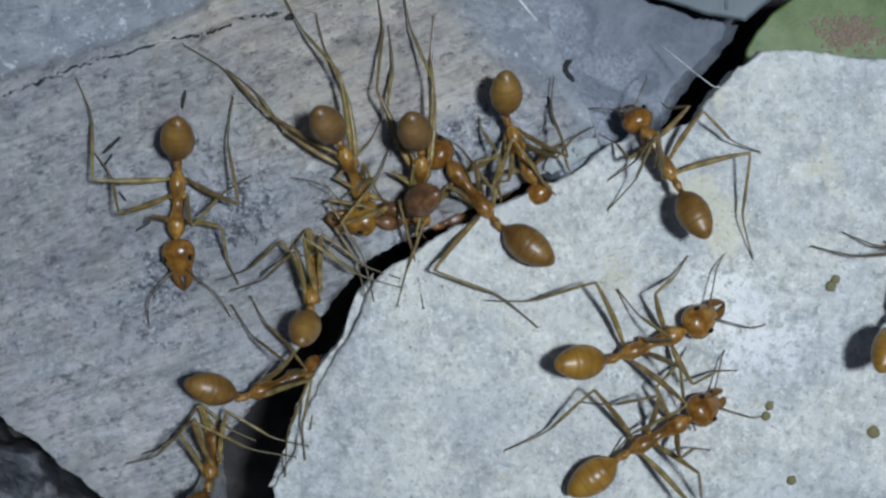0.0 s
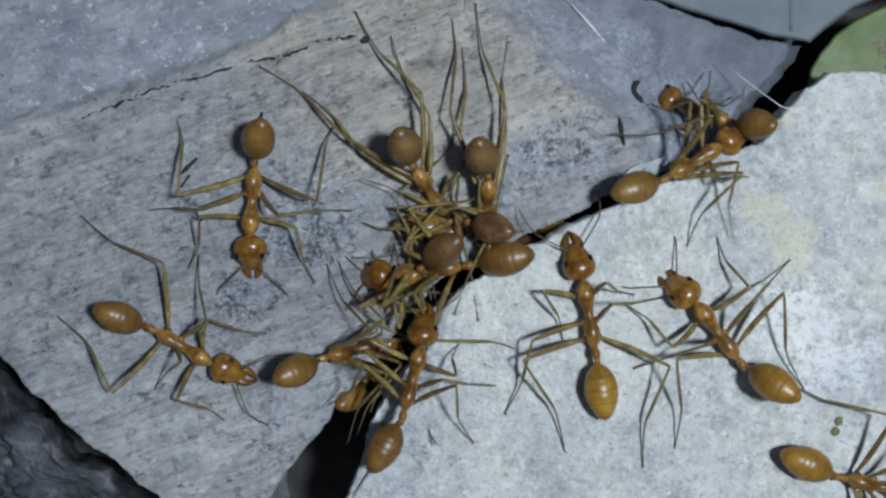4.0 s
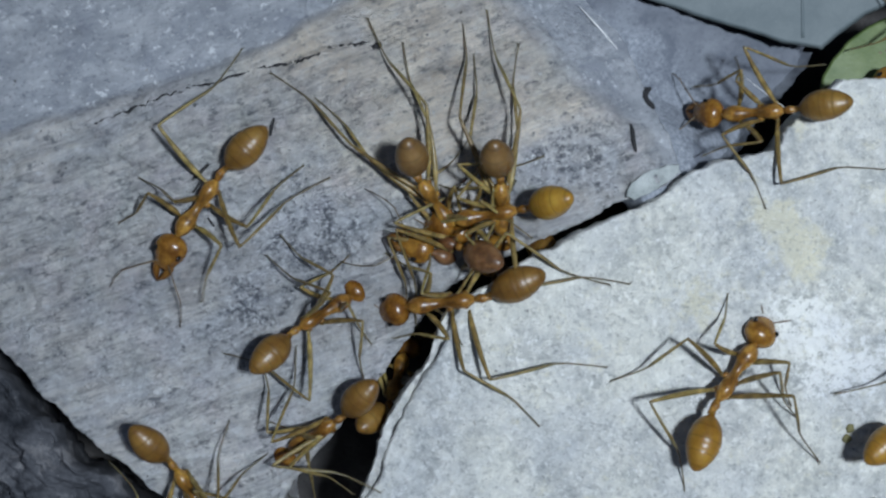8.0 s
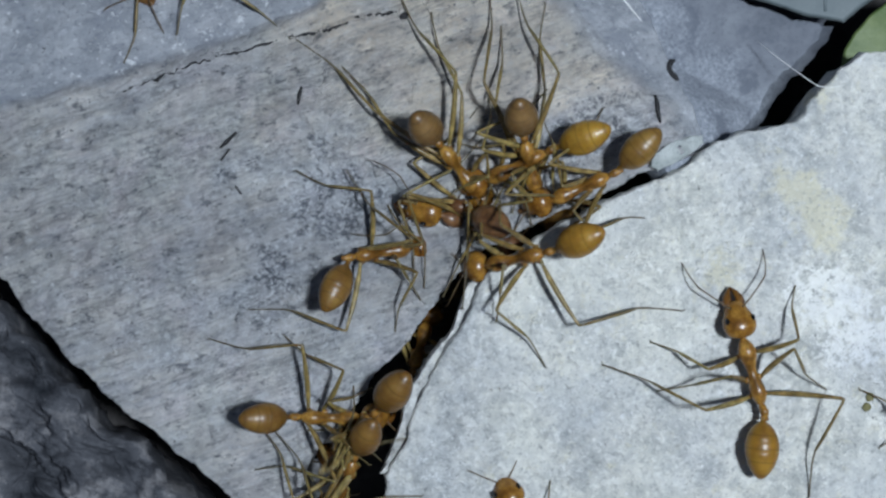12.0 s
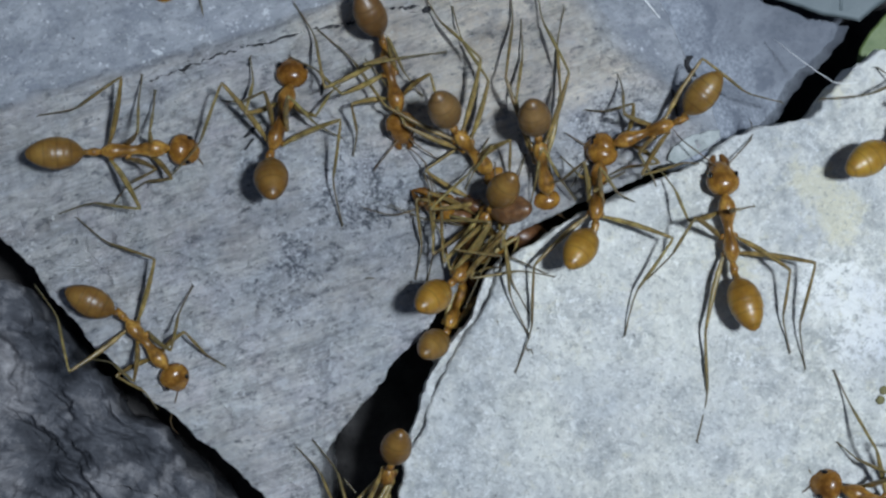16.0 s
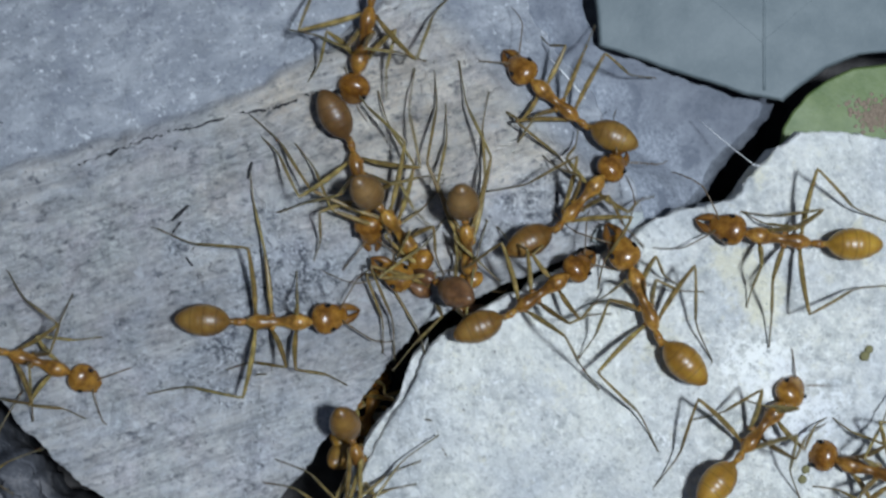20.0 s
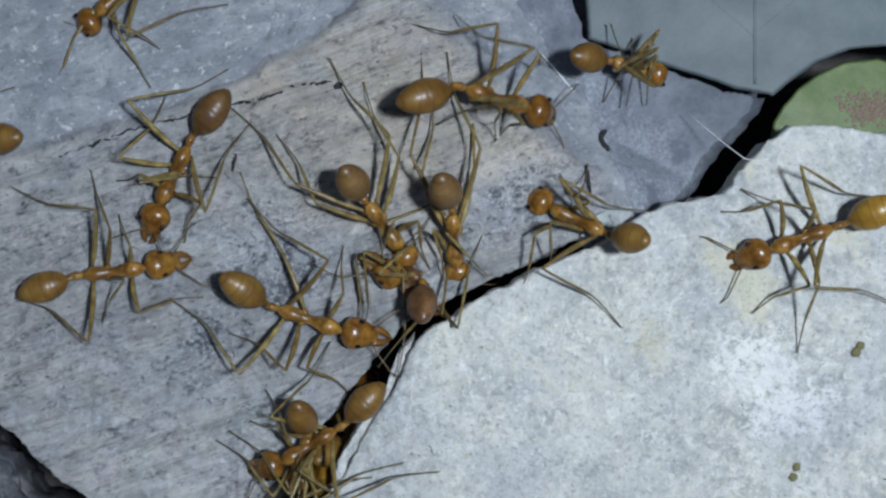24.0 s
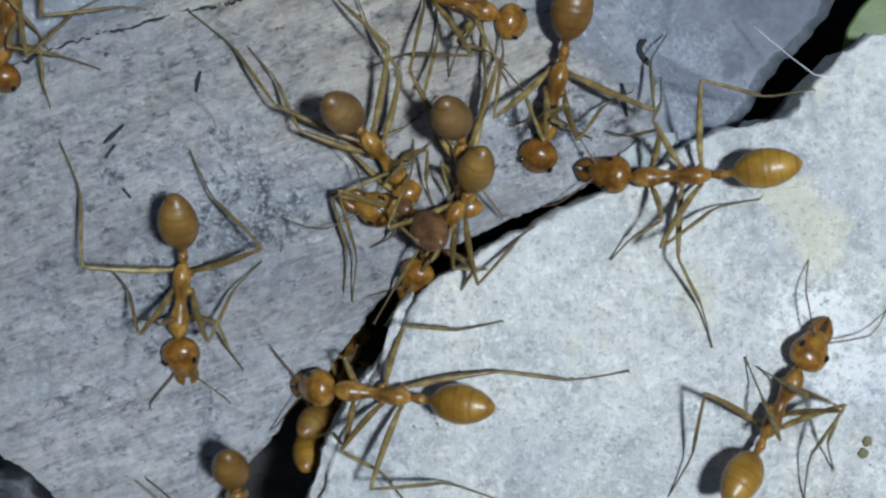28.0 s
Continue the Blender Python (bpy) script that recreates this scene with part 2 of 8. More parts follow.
    col = n.mix(n.ramp(glint, (0.06, 0.9), (0.13, 0.0)), col, (0.9, 0.905, 0.9))
    normal = n.bump(grit, 0.14, 0.9, n.bump(fleck, 0.22, 0.9, n.bump(n.noise(flat, 1.2, 5, 0.65), 0.35, 0.9)))
    return n.done(col, n.ramp(glint, (0.12, 0.3), (0.2, 0.85)), normal, 0.35)


def make_stone(name, dark, mid, light, scale=1.0, rough=0.8, falloff=False):
    n = Nodes(name)
    flat = n.space()
    a, b = n.noise(flat, 0.4 * scale, 6, 0.65), n.noise(flat, 4.5 * scale, 4, 0.7)
    col = n.ramp(a, (0.32, dark), (0.5, mid), (0.7, light))
    col = n.mix(n.ramp(b, (0.30, 0.5), (0.42, 0.0)), col, tuple(0.5 * v for v in dark))
    col = n.mix(n.ramp(b, (0.64, 0.0), (0.76, 0.5)), col, tuple(min(0.8, 1.4 * v) for v in light))
    # Paler by the timber: the fading light is painted into the stone colour
    if falloff:
        col = n.mix(n.zone("falloff"), col, n.ramp(b, (0.34, (0.165, 0.185, 0.22)), (0.5, (0.25, 0.275, 0.315)), (0.64, (0.36, 0.385, 0.425))))
        col = n.mix(n.ramp(n.noise(flat, 0.7, 5, 0.6), (0.36, 0.75), (0.46, 0.0)), col, (0.11, 0.125, 0.155))
    return n.done(col, rough, n.bump(b, 0.07, 0.8, n.bump(a, 0.3, 0.6)), 0.3)


def make_leaf(name, base, light, vein, rough):
    n = Nodes(name)
    flat = n.space()
    a, b = n.noise(flat, 0.5, 5, 0.6), n.noise(flat, 5.0, 3, 0.6)
    net = n.cells(n.space((1.0, 0.7, 1.0), 30), 1.6, "DISTANCE_TO_EDGE")
    col = n.mix(n.ramp(a, (0.35, 0.0), (0.65, 1.0)), base, light)
    col = n.mix(n.ramp(net, (0.0, 0.10), (0.08, 0.0)), col, vein)
    col = n.mix(n.ramp(b, (0.62, 0.0), (0.75, 0.35)), col, tuple(1.3 * v for v in light))
    return n.done(col, rough, n.bump(net, 0.03, 0.5, n.bump(b, 0.03, 0.4)), 0.4)


def make_chitin(name, dark, mid, light, rough, bands=False, sss=0.25, tip=0.0):
    """Amber insect shell: glossy, slightly translucent, mottled. bands: dark seams across. tip: the limb turns sooty over this length."""
    n = Nodes(name)
    flat = n.space()
    a, b = n.noise(flat, 1.5, 5, 0.7), n.noise(flat, 9.0, 3, 0.6)
    col = n.ramp(n.noise(flat, 0.9, 4, 0.6), (0.28, dark), (0.5, mid), (0.72, light)) if bands else n.ramp(a, (0.34, dark), (0.5, mid), (0.66, light))
    info = n.tree.nodes.new("ShaderNodeObjectInfo")
    shade = n.ramp(info.outputs["Random"], (0.0, (0.72, 0.66, 0.62)), (0.5, (0.95, 0.92, 0.95)), (1.0, (1.1, 1.15, 1.2)))
    col = n.mix(1.0, col, shade, "MULTIPLY")
    normal = n.bump(b, 0.012, 0.6)
    sep = n.tree.nodes.new("ShaderNodeSeparateXYZ")
    n.link(flat, sep.inputs[0])
    if bands:
        wave = n.math("SINE", n.math("MULTIPLY", sep.outputs["X"], 8.6))
        col = n.mix(n.ramp(wave, (0.80, 0.0), (0.99, 0.34)), col, tuple(0.45 * v for v in dark))
    if tip:
        far = n.math("DIVIDE", n.math("ADD", sep.outputs["X"], n.math("MULTIPLY", a, 0.6)), tip)
        col = n.mix(n.ramp(far, (0.5, 0.0), (0.85, 0.65)), col, (0.055, 0.052, 0.04))
    n.bsdf.inputs["Subsurface Weight"].default_value = sss
    n.bsdf.inputs["Subsurface Radius"].default_value = (0.0005, 0.00022, 0.00006)
    n.bsdf.inputs["Subsurface Scale"].default_value = 1.0
    return n.done(col, rough, normal, 0.5)


def plain(name, color, rough):
    n = Nodes(name)
    b = n.noise(n.space(), 5.0, 3, 0.6)
    col = n.mix(n.ramp(b, (0.35, 0.0), (0.65, 1.0)), color, tuple(1.25 * v for v in color))
    return n.done(col, rough, n.bump(b, 0.02, 0.5))


WOOD, ROCK = make_wood(), make_rock()
STONE = make_stone("grey_gritty_stone", (0.10, 0.115, 0.14), (0.15, 0.165, 0.195), (0.21, 0.23, 0.26), falloff=True)
CHIP = make_stone("pale_grey_chip", (0.24, 0.27, 0.265), (0.37, 0.40, 0.395), (0.52, 0.55, 0.54), 1.2)
BARK = make_stone("dark_bark", (0.016, 0.019, 0.025), (0.080, 0.084, 0.096), (0.36, 0.35, 0.355), 0.6)
# Soil tone set near black, so the cracks look dark
SOIL = make_stone("near_black_soil", (0.020, 0.020, 0.020), (0.042, 0.040, 0.040), (0.075, 0.070, 0.068), 0.7, 0.95)
GREY_LEAF = make_leaf("grey_green_leaf", (0.105, 0.132, 0.142), (0.14, 0.168, 0.176), (0.085, 0.112, 0.117), 0.6)
GREEN_LEAF = make_leaf("fresh_green_leaf", (0.075, 0.12, 0.035), (0.14, 0.185, 0.07), (0.07, 0.10, 0.035), 0.5)
BROWN = plain("brown_leaf_scar", (0.20, 0.155, 0.115), 0.85)
AMBER = make_chitin("amber_shell", (0.065, 0.029, 0.006), (0.205, 0.098, 0.016), (0.43, 0.245, 0.050), 0.33, False, 0.16)
HEAD = make_chitin("red_amber_shell", (0.105, 0.043, 0.007), (0.18, 0.080, 0.012), (0.30, 0.150, 0.024), 0.27, False, 0.14)
GASTER = make_chitin("brown_banded_shell", (0.092, 0.044, 0.009), (0.165, 0.086, 0.017), (0.235, 0.135, 0.030), 0.38, True, 0.16)
DUSKY = make_chitin("dusky_banded_shell", (0.078, 0.039, 0.013), (0.130, 0.069, 0.021), (0.195, 0.112, 0.040), 0.40, True, 0.12)
GOLDEN = make_chitin("golden_banded_shell", (0.145, 0.072, 0.010), (0.26, 0.138, 0.017), (0.36, 0.21, 0.030), 0.36, True)
RUSTY = make_chitin("dark_rusty_shell", (0.055, 0.025, 0.010), (0.115, 0.052, 0.020), (0.19, 0.095, 0.040), 0.36, False, 0.12)
LEG = make_chitin("olive_leg_shell", (0.080, 0.060, 0.020), (0.18, 0.130, 0.042), (0.33, 0.245, 0.085), 0.36, False, 0.12)
FEELER = make_chitin("dark_feeler_shell", (0.05, 0.036, 0.02), (0.10, 0.07, 0.035), (0.18, 0.13, 0.06), 0.4, False, 0.05)
SHIN = make_chitin("olive_sooty_shin_shell", (0.09, 0.070, 0.026), (0.185, 0.142, 0.05), (0.31, 0.245, 0.09), 0.40, False, 0.12, 4.6)
JAW = make_chitin("dark_jaw_shell", (0.075, 0.032, 0.008), (0.13, 0.058, 0.011), (0.20, 0.095, 0.018), 0.28, False, 0.1)
EYE = plain("black_eye", (0.010, 0.009, 0.008), 0.12)
HAIR = plain("white_fibre", (0.78, 0.79, 0.78), 0.45)
DIRT = plain("dark_splinter", (0.022, 0.022, 0.024), 0.85)
MOSS = plain("olive_speck", (0.14, 0.13, 0.06), 0.9)

# ---------------------------------------------------------------- the lie of the land
RIDGE = [(-44.83, -1.18), (-26.71, 5.17), (-16.92, 8.13), (-11.6, 10.0), (-6.77, 12.72), (-2.84, 16.19), (0.48, 19.06), (15.59, 29.33)]
FLANK_EDGE = [(-4.35, 28.43), (-1.63, 16.04), (0.18, 13.62), (2.3, 11.51), (5.32, 8.19), (8.34, 6.07), (9.85, 3.35), (10.45, -13.87)]
CRACK_SIDE = [(-6.62, -18.41), (-6.1, -14.17), (-5.22, -12.34), (-4.79, -11.12), (-4.42, -9.9), (-3.77, -8.67), (-2.83, -7.13), (-2.0, -5.9), (-1.64, -5.13), (-1.48, -4.37), (-0.98, -3.29), (-0.22, -2.67), (0.99, -1.88), (2.5, -0.87), (4.93, 0.34), (7.67, 1.61), (9.5, 2.41), (10.72, 3.36), (11.63, 3.99), (12.55, 4.41), (14.09, 4.65), (15.62, 5.14), (16.17, 5.52), (16.47, 6.33), (17.45, 7.18), (17.9, 7.59), (18.11, 8.03), (18.82, 8.26), (19.34, 8.73), (20.82, 8.94), (22.37, 8.91), (24.23, 8.39), (26.08, 8.43), (31.65, 8.84)]
WOOD_RIM = [(11.16, 3.71), (9.3, 2.81), (7.45, 2.15), (4.98, 0.99), (2.52, -0.14), (0.68, -1.1), (-1.08, -1.93), (-2.5700000000000003, -3.51), (-3.7800000000000002, -5.07), (-4.68, -6.48), (-6.04, -7.89), (-7.239999999999999, -9.44), (-8.44, -11.0), (-9.639999999999999, -12.55), (-11.42, -15.34), (-11.03, -21.48), (-13.76, -16.64), (-16.79, -13.91), (-20.42, -11.12), (-23.39, -8.61), (-28.06, -3.09), (-32.85, 1.24), (-44.97, 5.79), (-51.03, 31.55), (-14.67, 43.67), (6.55, 34.58), (6.55, 22.45), (6.85, 15.18), (8.52, 10.33), (10.24, 6.39)]
STONE_RIM = [(-0.25, 16.16), (1.36, 19.5), (4.28, 23.51), (13.86, 23.28), (19.82, 20.36), (19.42, 13.37), (18.63, 11.22), (18.15, 10.39), (17.34, 9.39), (16.21, 8.39), (15.4, 7.55), (15.09, 6.73), (14.45, 5.57), (13.32, 4.67), (11.38, 3.39), (9.44, 2.06), (5.8, 5.57)]
BARK_RIM = [(-29.2, -5.3), (-26.7, -8.0), (-24.35, -10.4), (-21.65, -12.95), (-18.95, -15.3), (-15.9, -18.5), (-16.41, -26.93), (-41.98, -30.75), (-52.25, -11.26), (-39.18, -1.85)]
FLAKE_RIM = [(-1.2, -3.16), (-1.89, -4.04), (-2.22, -4.78), (-2.32, -5.64), (-2.98, -6.64), (-3.67, -7.57), (-4.36, -8.68), (-5.01, -9.83), (-5.35, -10.97), (-5.87, -12.44), (-6.6, -14.28), (-4.92, -14.26), (-3.73, -12.41), (-3.3, -10.87), (-3.01, -9.64), (-2.27, -8.4), (-1.38, -6.86), (-0.64, -5.0)]


def along(line, v, axis):
    """The other coordinate of a polyline at coordinate v."""
    other = 1 - axis
    for a, b in zip(line, line[1:]):
        lo, hi = sorted((a[axis], b[axis]))
        if lo <= v <= hi and hi > lo:
            f = (v - a[axis]) / (b[axis] - a[axis])
            return a[other] + f * (b[other] - a[other])
    end = line[0] if abs(v - line[0][axis]) < abs(v - line[-1][axis]) else line[-1]
    return end[other]


def fbm(x, y, scale, octaves=4, seed=0.0):
    total, amp = 0.0, 1.0
    for k in range(octaves):
        total += amp * noise.noise((x * scale, y * scale, seed + 7.3 * k))
        scale, amp = 2.05 * scale, 0.52 * amp
    return total


def smooth(f):
    f = min(1.0, max(0.0, f))
    return f * f * (3 - 2 * f)


def beyond(x, y):
    """How far a place lies past the timber's ridge and past its outer edge."""
    return max(0.0, 0.87 * (y - along(RIDGE, x, 0))), max(0.0, 0.70 * (x - along(FLANK_EDGE, y, 1)))


def level(x, y):
    """The broad height of what the ants walk on, without cracks."""
    gap = y - along(CRACK_SIDE, x, 0) + 0.2
    if gap < 0:
        return 0.8
    up, out = beyond(x, y)
    f = min(1.0, gap / 2.6) ** 1.5
    return 0.8 * (1 - f) + f * max(-2.6, 0.1 * max(-3, min(y - 4, 7)) - 0.20 * up - 0.8 * out)


def wood_height(x, y):
    up, out = beyond(x, y)
    c, s = math.cos(radians(21)), math.sin(radians(21))
    gx, gy = x * c + y * s, y * c - x * s
    grain = noise.noise((gx * 0.10, gy * 0.9, 1.0)) + 0.6 * noise.noise((gx * 0.25, gy * 2.3, 4.0))
    pits = min(0.0, fbm(x, y, 0.9, 3, 9.0) + 0.35)
    rough = 1.0 - 0.5 * min(1.0, up + out)
    z = 0.1 * max(-3, min(y - 4, 7)) - 0.20 * up - min(4.5, 0.8 * out) + 0.11 * grain * rough + 0.16 * fbm(x, y, 0.25, 3, 2.0) + 0.22 * rough * fbm(x, y, 0.55, 3, 21.0) + 0.30 * pits + 0.07 * rough * fbm(x, y, 2.0, 3, 77.0)
    return z


def rock_height(x, y):
    return 0.8 + 0.22 * fbm(x, y, 0.12, 3, 30.0) + 0.16 * fbm(x, y, 0.7, 4, 40.0)


def flake_height(x, y):
    return 0.15 + 0.25 * fbm(x, y, 0.8, 4, 44.0)


def chip_height(x, y):
    return 0.20 + 0.10 * (9.4 - x) + 0.25 * fbm(x, y, 0.9, 4, 47.0)


def stone_height(x, y):
    low = -2.7 - min(1.1, max(0.0, 0.18 * (x - 8)))
    (ax, ay), (bx, by), (cx, cy) = [(8.35, 16.26), (8.7, 14.54), (19.34, 11.37)]
    side = ((by - ay) * (x - ax) - (bx - ax) * (y - ay)) / math.hypot(bx - ax, by - ay)
    over = ((cx - bx) * (y - by) - (cy - by) * (x - bx)) / math.hypot(cx - bx, cy - by)
    hollow = smooth((min(-side, over) + 0.55 + 0.25 * fbm(x, y, 0.7, 3, 58.0)) / 0.35)
    return max(low, -0.25 - 0.8 * beyond(x, y)[1]) + 0.25 * fbm(x, y, 0.22, 4, 50.0) - 3.0 * hollow


def bark_height(x, y):
    c, s = math.cos(radians(38)), math.sin(radians(38))
    return -2.9 + 1.9 * fbm(x, y, 0.32, 5, 60.0) - 0.06 * (y + 12) + 0.55 * fbm(0.5 * (x * c - y * s), 2.0 * (x * s + y * c), 0.6, 5, 64.0)


def link_mesh(name, bm, material, parent=None, smooth=True):
    me = bpy.data.meshes.new(name)
    bm.normal_update()
    bm.to_mesh(me)
    bm.free()
    for m in material if isinstance(material, (list, tuple)) else (material,):
        me.materials.append(m)
    if smooth:
        me.polygons.foreach_set("use_smooth", [True] * len(me.polygons))
    ob = new(name, me)
    ob.parent = parent
    return ob


def part(name, bm, material, parent, label=""):
    ob = link_mesh(name, bm, material, parent)
    return tagged(ob, label) if label else ob


def resample(rim, step, ragged, seed):
    """A closed outline with even steps and a ragged, broken line."""
    out = []
    for i, a in enumerate(rim):
        b = rim[(i + 1) % len(rim)]
        length = math.hypot(b[0] - a[0], b[1] - a[1])
        far = max(abs(a[0]), abs(a[1])) > 45
        n = max(1, int(length / (step * (6 if far else 1))))
        nx, ny = (b[1] - a[1]) / length, (a[0] - b[0]) / length
        for k in range(n):
            f = k / n
            x, y = a[0] + f * (b[0] - a[0]), a[1] + f * (b[1] - a[1])
            push = ragged * (fbm(x, y, 0.6, 4, seed) + 0.4 * noise.noise((x * 4, y * 4, seed)))
            out.append((x + push * nx, y + push * ny))
    return out


def slab(name, rim, centre, height, depth, step, rings, ragged, seed, material, zones=None, flare=0.0, crag=0.25):
    """A broken slab: a fine top that follows height(), and a craggy side wall down to depth."""
    edge = resample(rim, step, ragged, seed)
    count = len(edge)
    verts, faces, mats = [(centre[0], centre[1], height(*centre))], [], []
    for r in range(1, rings + 1):
        f = (r / rings) ** 0.85
        for x, y in edge:
            px, py = centre[0] + f * (x - centre[0]), centre[1] + f * (y - centre[1])
            z = height(px, py)
            if r == rings:
                z -= 0.10
            verts.append((px, py, z))
    walls = 7
    for k in range(1, walls + 1):
        f = k / walls
        for i, (x, y) in enumerate(edge):
            dx, dy = x - centre[0], y - centre[1]
            d = math.hypot(dx, dy)
            z0 = height(x, y)
            z = z0 - 0.1 + (depth - z0) * f ** 1.3
            out = flare * math.sin(min(1.0, 2.4 * f) * math.pi) - 2.2 * f * f + crag * noise.noise((x * 0.9, y * 0.9, 5 * f + seed)) + 0.5 * crag * noise.noise((x * 0.5, y * 0.5, 14 * f + seed))
            verts.append((x + out * dx / d, y + out * dy / d, z))
    for i in range(count):
        faces.append((0, 1 + i, 1 + (i + 1) % count))
    for r in range(rings + walls - 1):
        a, b = 1 + r * count, 1 + (r + 1) * count
        for i in range(count):
            j = (i + 1) % count
            faces.append((a + i, b + i, b + j, a + j))
    me = bpy.data.meshes.new(name)
    me.from_pydata([(x * MM, y * MM, z * MM) for x, y, z in verts], [], faces)
    if me.polygons[0].normal.z < 0:
        me.flip_normals()
    me.materials.append(material)
    for key, value in (zones or {}).items():
        me.attributes.new(key, "FLOAT", "POINT").data.foreach_set("value", [value(x, y) for x, y, z in verts])
    me.polygons.foreach_set("use_smooth", [True] * len(me.polygons))
    return new(name, me)


def flank_zone(x, y):
    up, out = beyond(x, y)
    wob = 0.9 * fbm(x, y, 0.5, 3, 6.0)
    side = 0.70 * (x - along(FLANK_EDGE, y, 1))
    return max(smooth((up + 0.1 + 0.2 * wob) / 0.7), smooth((side + 0.8 + 0.35 * wob) / 2.0))


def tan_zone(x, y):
    """The paler tan stretch of the upper face between ridge and outer edge."""
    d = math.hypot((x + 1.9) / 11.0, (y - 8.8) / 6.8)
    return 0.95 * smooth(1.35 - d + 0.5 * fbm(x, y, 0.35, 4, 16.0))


def worn_zone(x, y):
    """Crumbling patches of the grey face, where the grain has broken up."""
    return smooth(sum(a * math.exp(-((x - px) ** 2 + (y - py) ** 2) / r ** 2) for px, py, r, a in [(2.8, 3.2, 3.6, 0.75), (6.2, 5.2, 2.6, 0.7), (-9.0, -8.0, 5.0, 0.4), (-20.0, -6.0, 5.0, 0.4), (-10.03, 0.61, 3.6, 0.9), (-6.98, 0.31, 2.0, 0.6), (-13.68, 1.81, 2.0, 0.5), (-15.83, 7.74, 1.6, 0.7), (-8.82, 3.96, 1.6, 0.45), (-17.93, -0.64, 2.5, 0.4), (-19.78, 3.92, 2.0, 0.35), (-11.23, -4.27, 2.6, 0.55), (-15.18, -5.5, 2.4, 0.4)]) + 0.55 * fbm(x, y, 0.35, 4, 26.0) - 0.15)


def falloff_zone(x, y):
    """Stone paler by the timber, darker away: light falloff put into the colour."""
    return smooth(1.0 - 0.16 * (beyond(x, y)[1] - 1.2) + 0.5 * fbm(x, y, 0.4, 4, 19.0))


def spots(places):
    def value(x, y):
        return sum(a * math.exp(-((x - px) ** 2 + (y - py) ** 2) / r ** 2) for px, py, r, a in places)
    return value


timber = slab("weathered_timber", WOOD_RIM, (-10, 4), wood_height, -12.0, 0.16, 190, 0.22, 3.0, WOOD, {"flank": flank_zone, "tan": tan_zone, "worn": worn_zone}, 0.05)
tagged(timber, "old grey weathered timber with streaked grain and bluish outer faces", "timber", kind="structure")
rock = slab("rock", CRACK_SIDE + [(45, 5), (55, -40), (10, -55), (-8, -34)], (22, -10), rock_height, -12.0, 0.15, 170, 0.20, 11.0, ROCK,
            {"bloom": spots([(18.23, -4.76, 2.6, 0.18), (18.44, -7.15, 1.6, 0.15), (17.24, -3.56, 1.5, 0.12), (20.89, -6.85, 1.8, 0.15), (16.34, -4.46, 1.2, 0.12), (7.96, -2.36, 1.4, 0.09), (4.97, -7.75, 2.0, 0.05), (11.85, -7.75, 1.5, 0.06), (2.27, -4.76, 1.5, 0.07)]), "stain": spots([(15.3, 1.68, 1.3, 0.25), (16.79, 0.03, 1.3, 0.23), (22.63, 3.02, 1.3, 0.2), (17.39, -1.17, 1.2, 0.14), (11.55, -2.96, 1.2, 0.16), (16.79, 6.47, 1.0, 0.18), (2.87, -7.75, 1.4, 0.07), (12.07, -2.94, 1.3, 0.14), (16.58, 1.59, 1.0, 0.13), (17.49, -0.21, 1.0, 0.13), (6.04, -5.37, 1.2, 0.09)])}, 0.15, 0.35)
tagged(rock, "pale grey limestone slab with a broken ragged edge", "rock", kind="structure")
flake = slab("flake", FLAKE_RIM, (-3.33, -9.03), flake_height, -6.0, 0.12, 26, 0.16, 33.0, ROCK, {"bloom": spots([]), "stain": spots([])}, 0.25, 0.35)
flake.parent = rock
stone = slab("stone", STONE_RIM, (12, 10), stone_height, -12.0, 0.2, 110, 0.3, 21.0, STONE, {"falloff": falloff_zone}, 0.9)
tagged(stone, "dull grey gritty stone lying behind the timber", "stone", kind="structure")
chip = slab("stone_chip", [(7.9, 2.6), (8.2, 3.3), (9.1, 3.75), (10.1, 4.3), (10.85, 4.4), (10.9, 3.95), (10.2, 3.35), (9.2, 2.78), (8.4, 2.4)], (9.4, 3.4), chip_height, -1.6, 0.12, 20, 0.14, 41.0, CHIP, None, 0.0, 0.12)
tagged(chip, "small pale stone chip wedged between timber and rock", "stone chip")
bark = slab("bark_chunk", BARK_RIM, (-27, -15), bark_height, -12.0, 0.35, 70, 0.5, 27.0, BARK, None, 0.2)
tagged(bark, "dark rough bark chunk lying below the timber", "bark", kind="structure")


def build_ground():
    """Dark soil: rough near the stones, and one sheet out to the horizon."""
    rings, spokes = 90, 160
    verts, faces = [(0, 0, -12.0)], []
    for r in range(1, rings + 1):
        d = 60 * r / 70 if r <= 70 else 60 * 1.75 ** (r - 70)
        for k in range(spokes):
            a = 2 * math.pi * k / spokes
            x, y = d * math.cos(a), d * math.sin(a)
            verts.append((x, y, -12.0 + (0.9 * fbm(x, y, 0.3, 4, 70.0) if r <= 72 else 0.0)))
    for k in range(spokes):
        faces.append((0, 1 + k, 1 + (k + 1) % spokes))
    for r in range(rings - 1):
        a, b = 1 + r * spokes, 1 + (r + 1) * spokes
        for k in range(spokes):
            j = (k + 1) % spokes
            faces.append((a + k, b + k, b + j, a + j))
    me = bpy.data.meshes.new("ground")
    me.from_pydata([(x * MM, y * MM, z * MM) for x, y, z in verts], [], faces)
    me.materials.append(SOIL)
    me.polygons.foreach_set("use_smooth", [True] * len(me.polygons))
    return tagged(new("ground", me), "dark crumbly soil under the timber and stones", "ground", kind="structure")


build_ground()


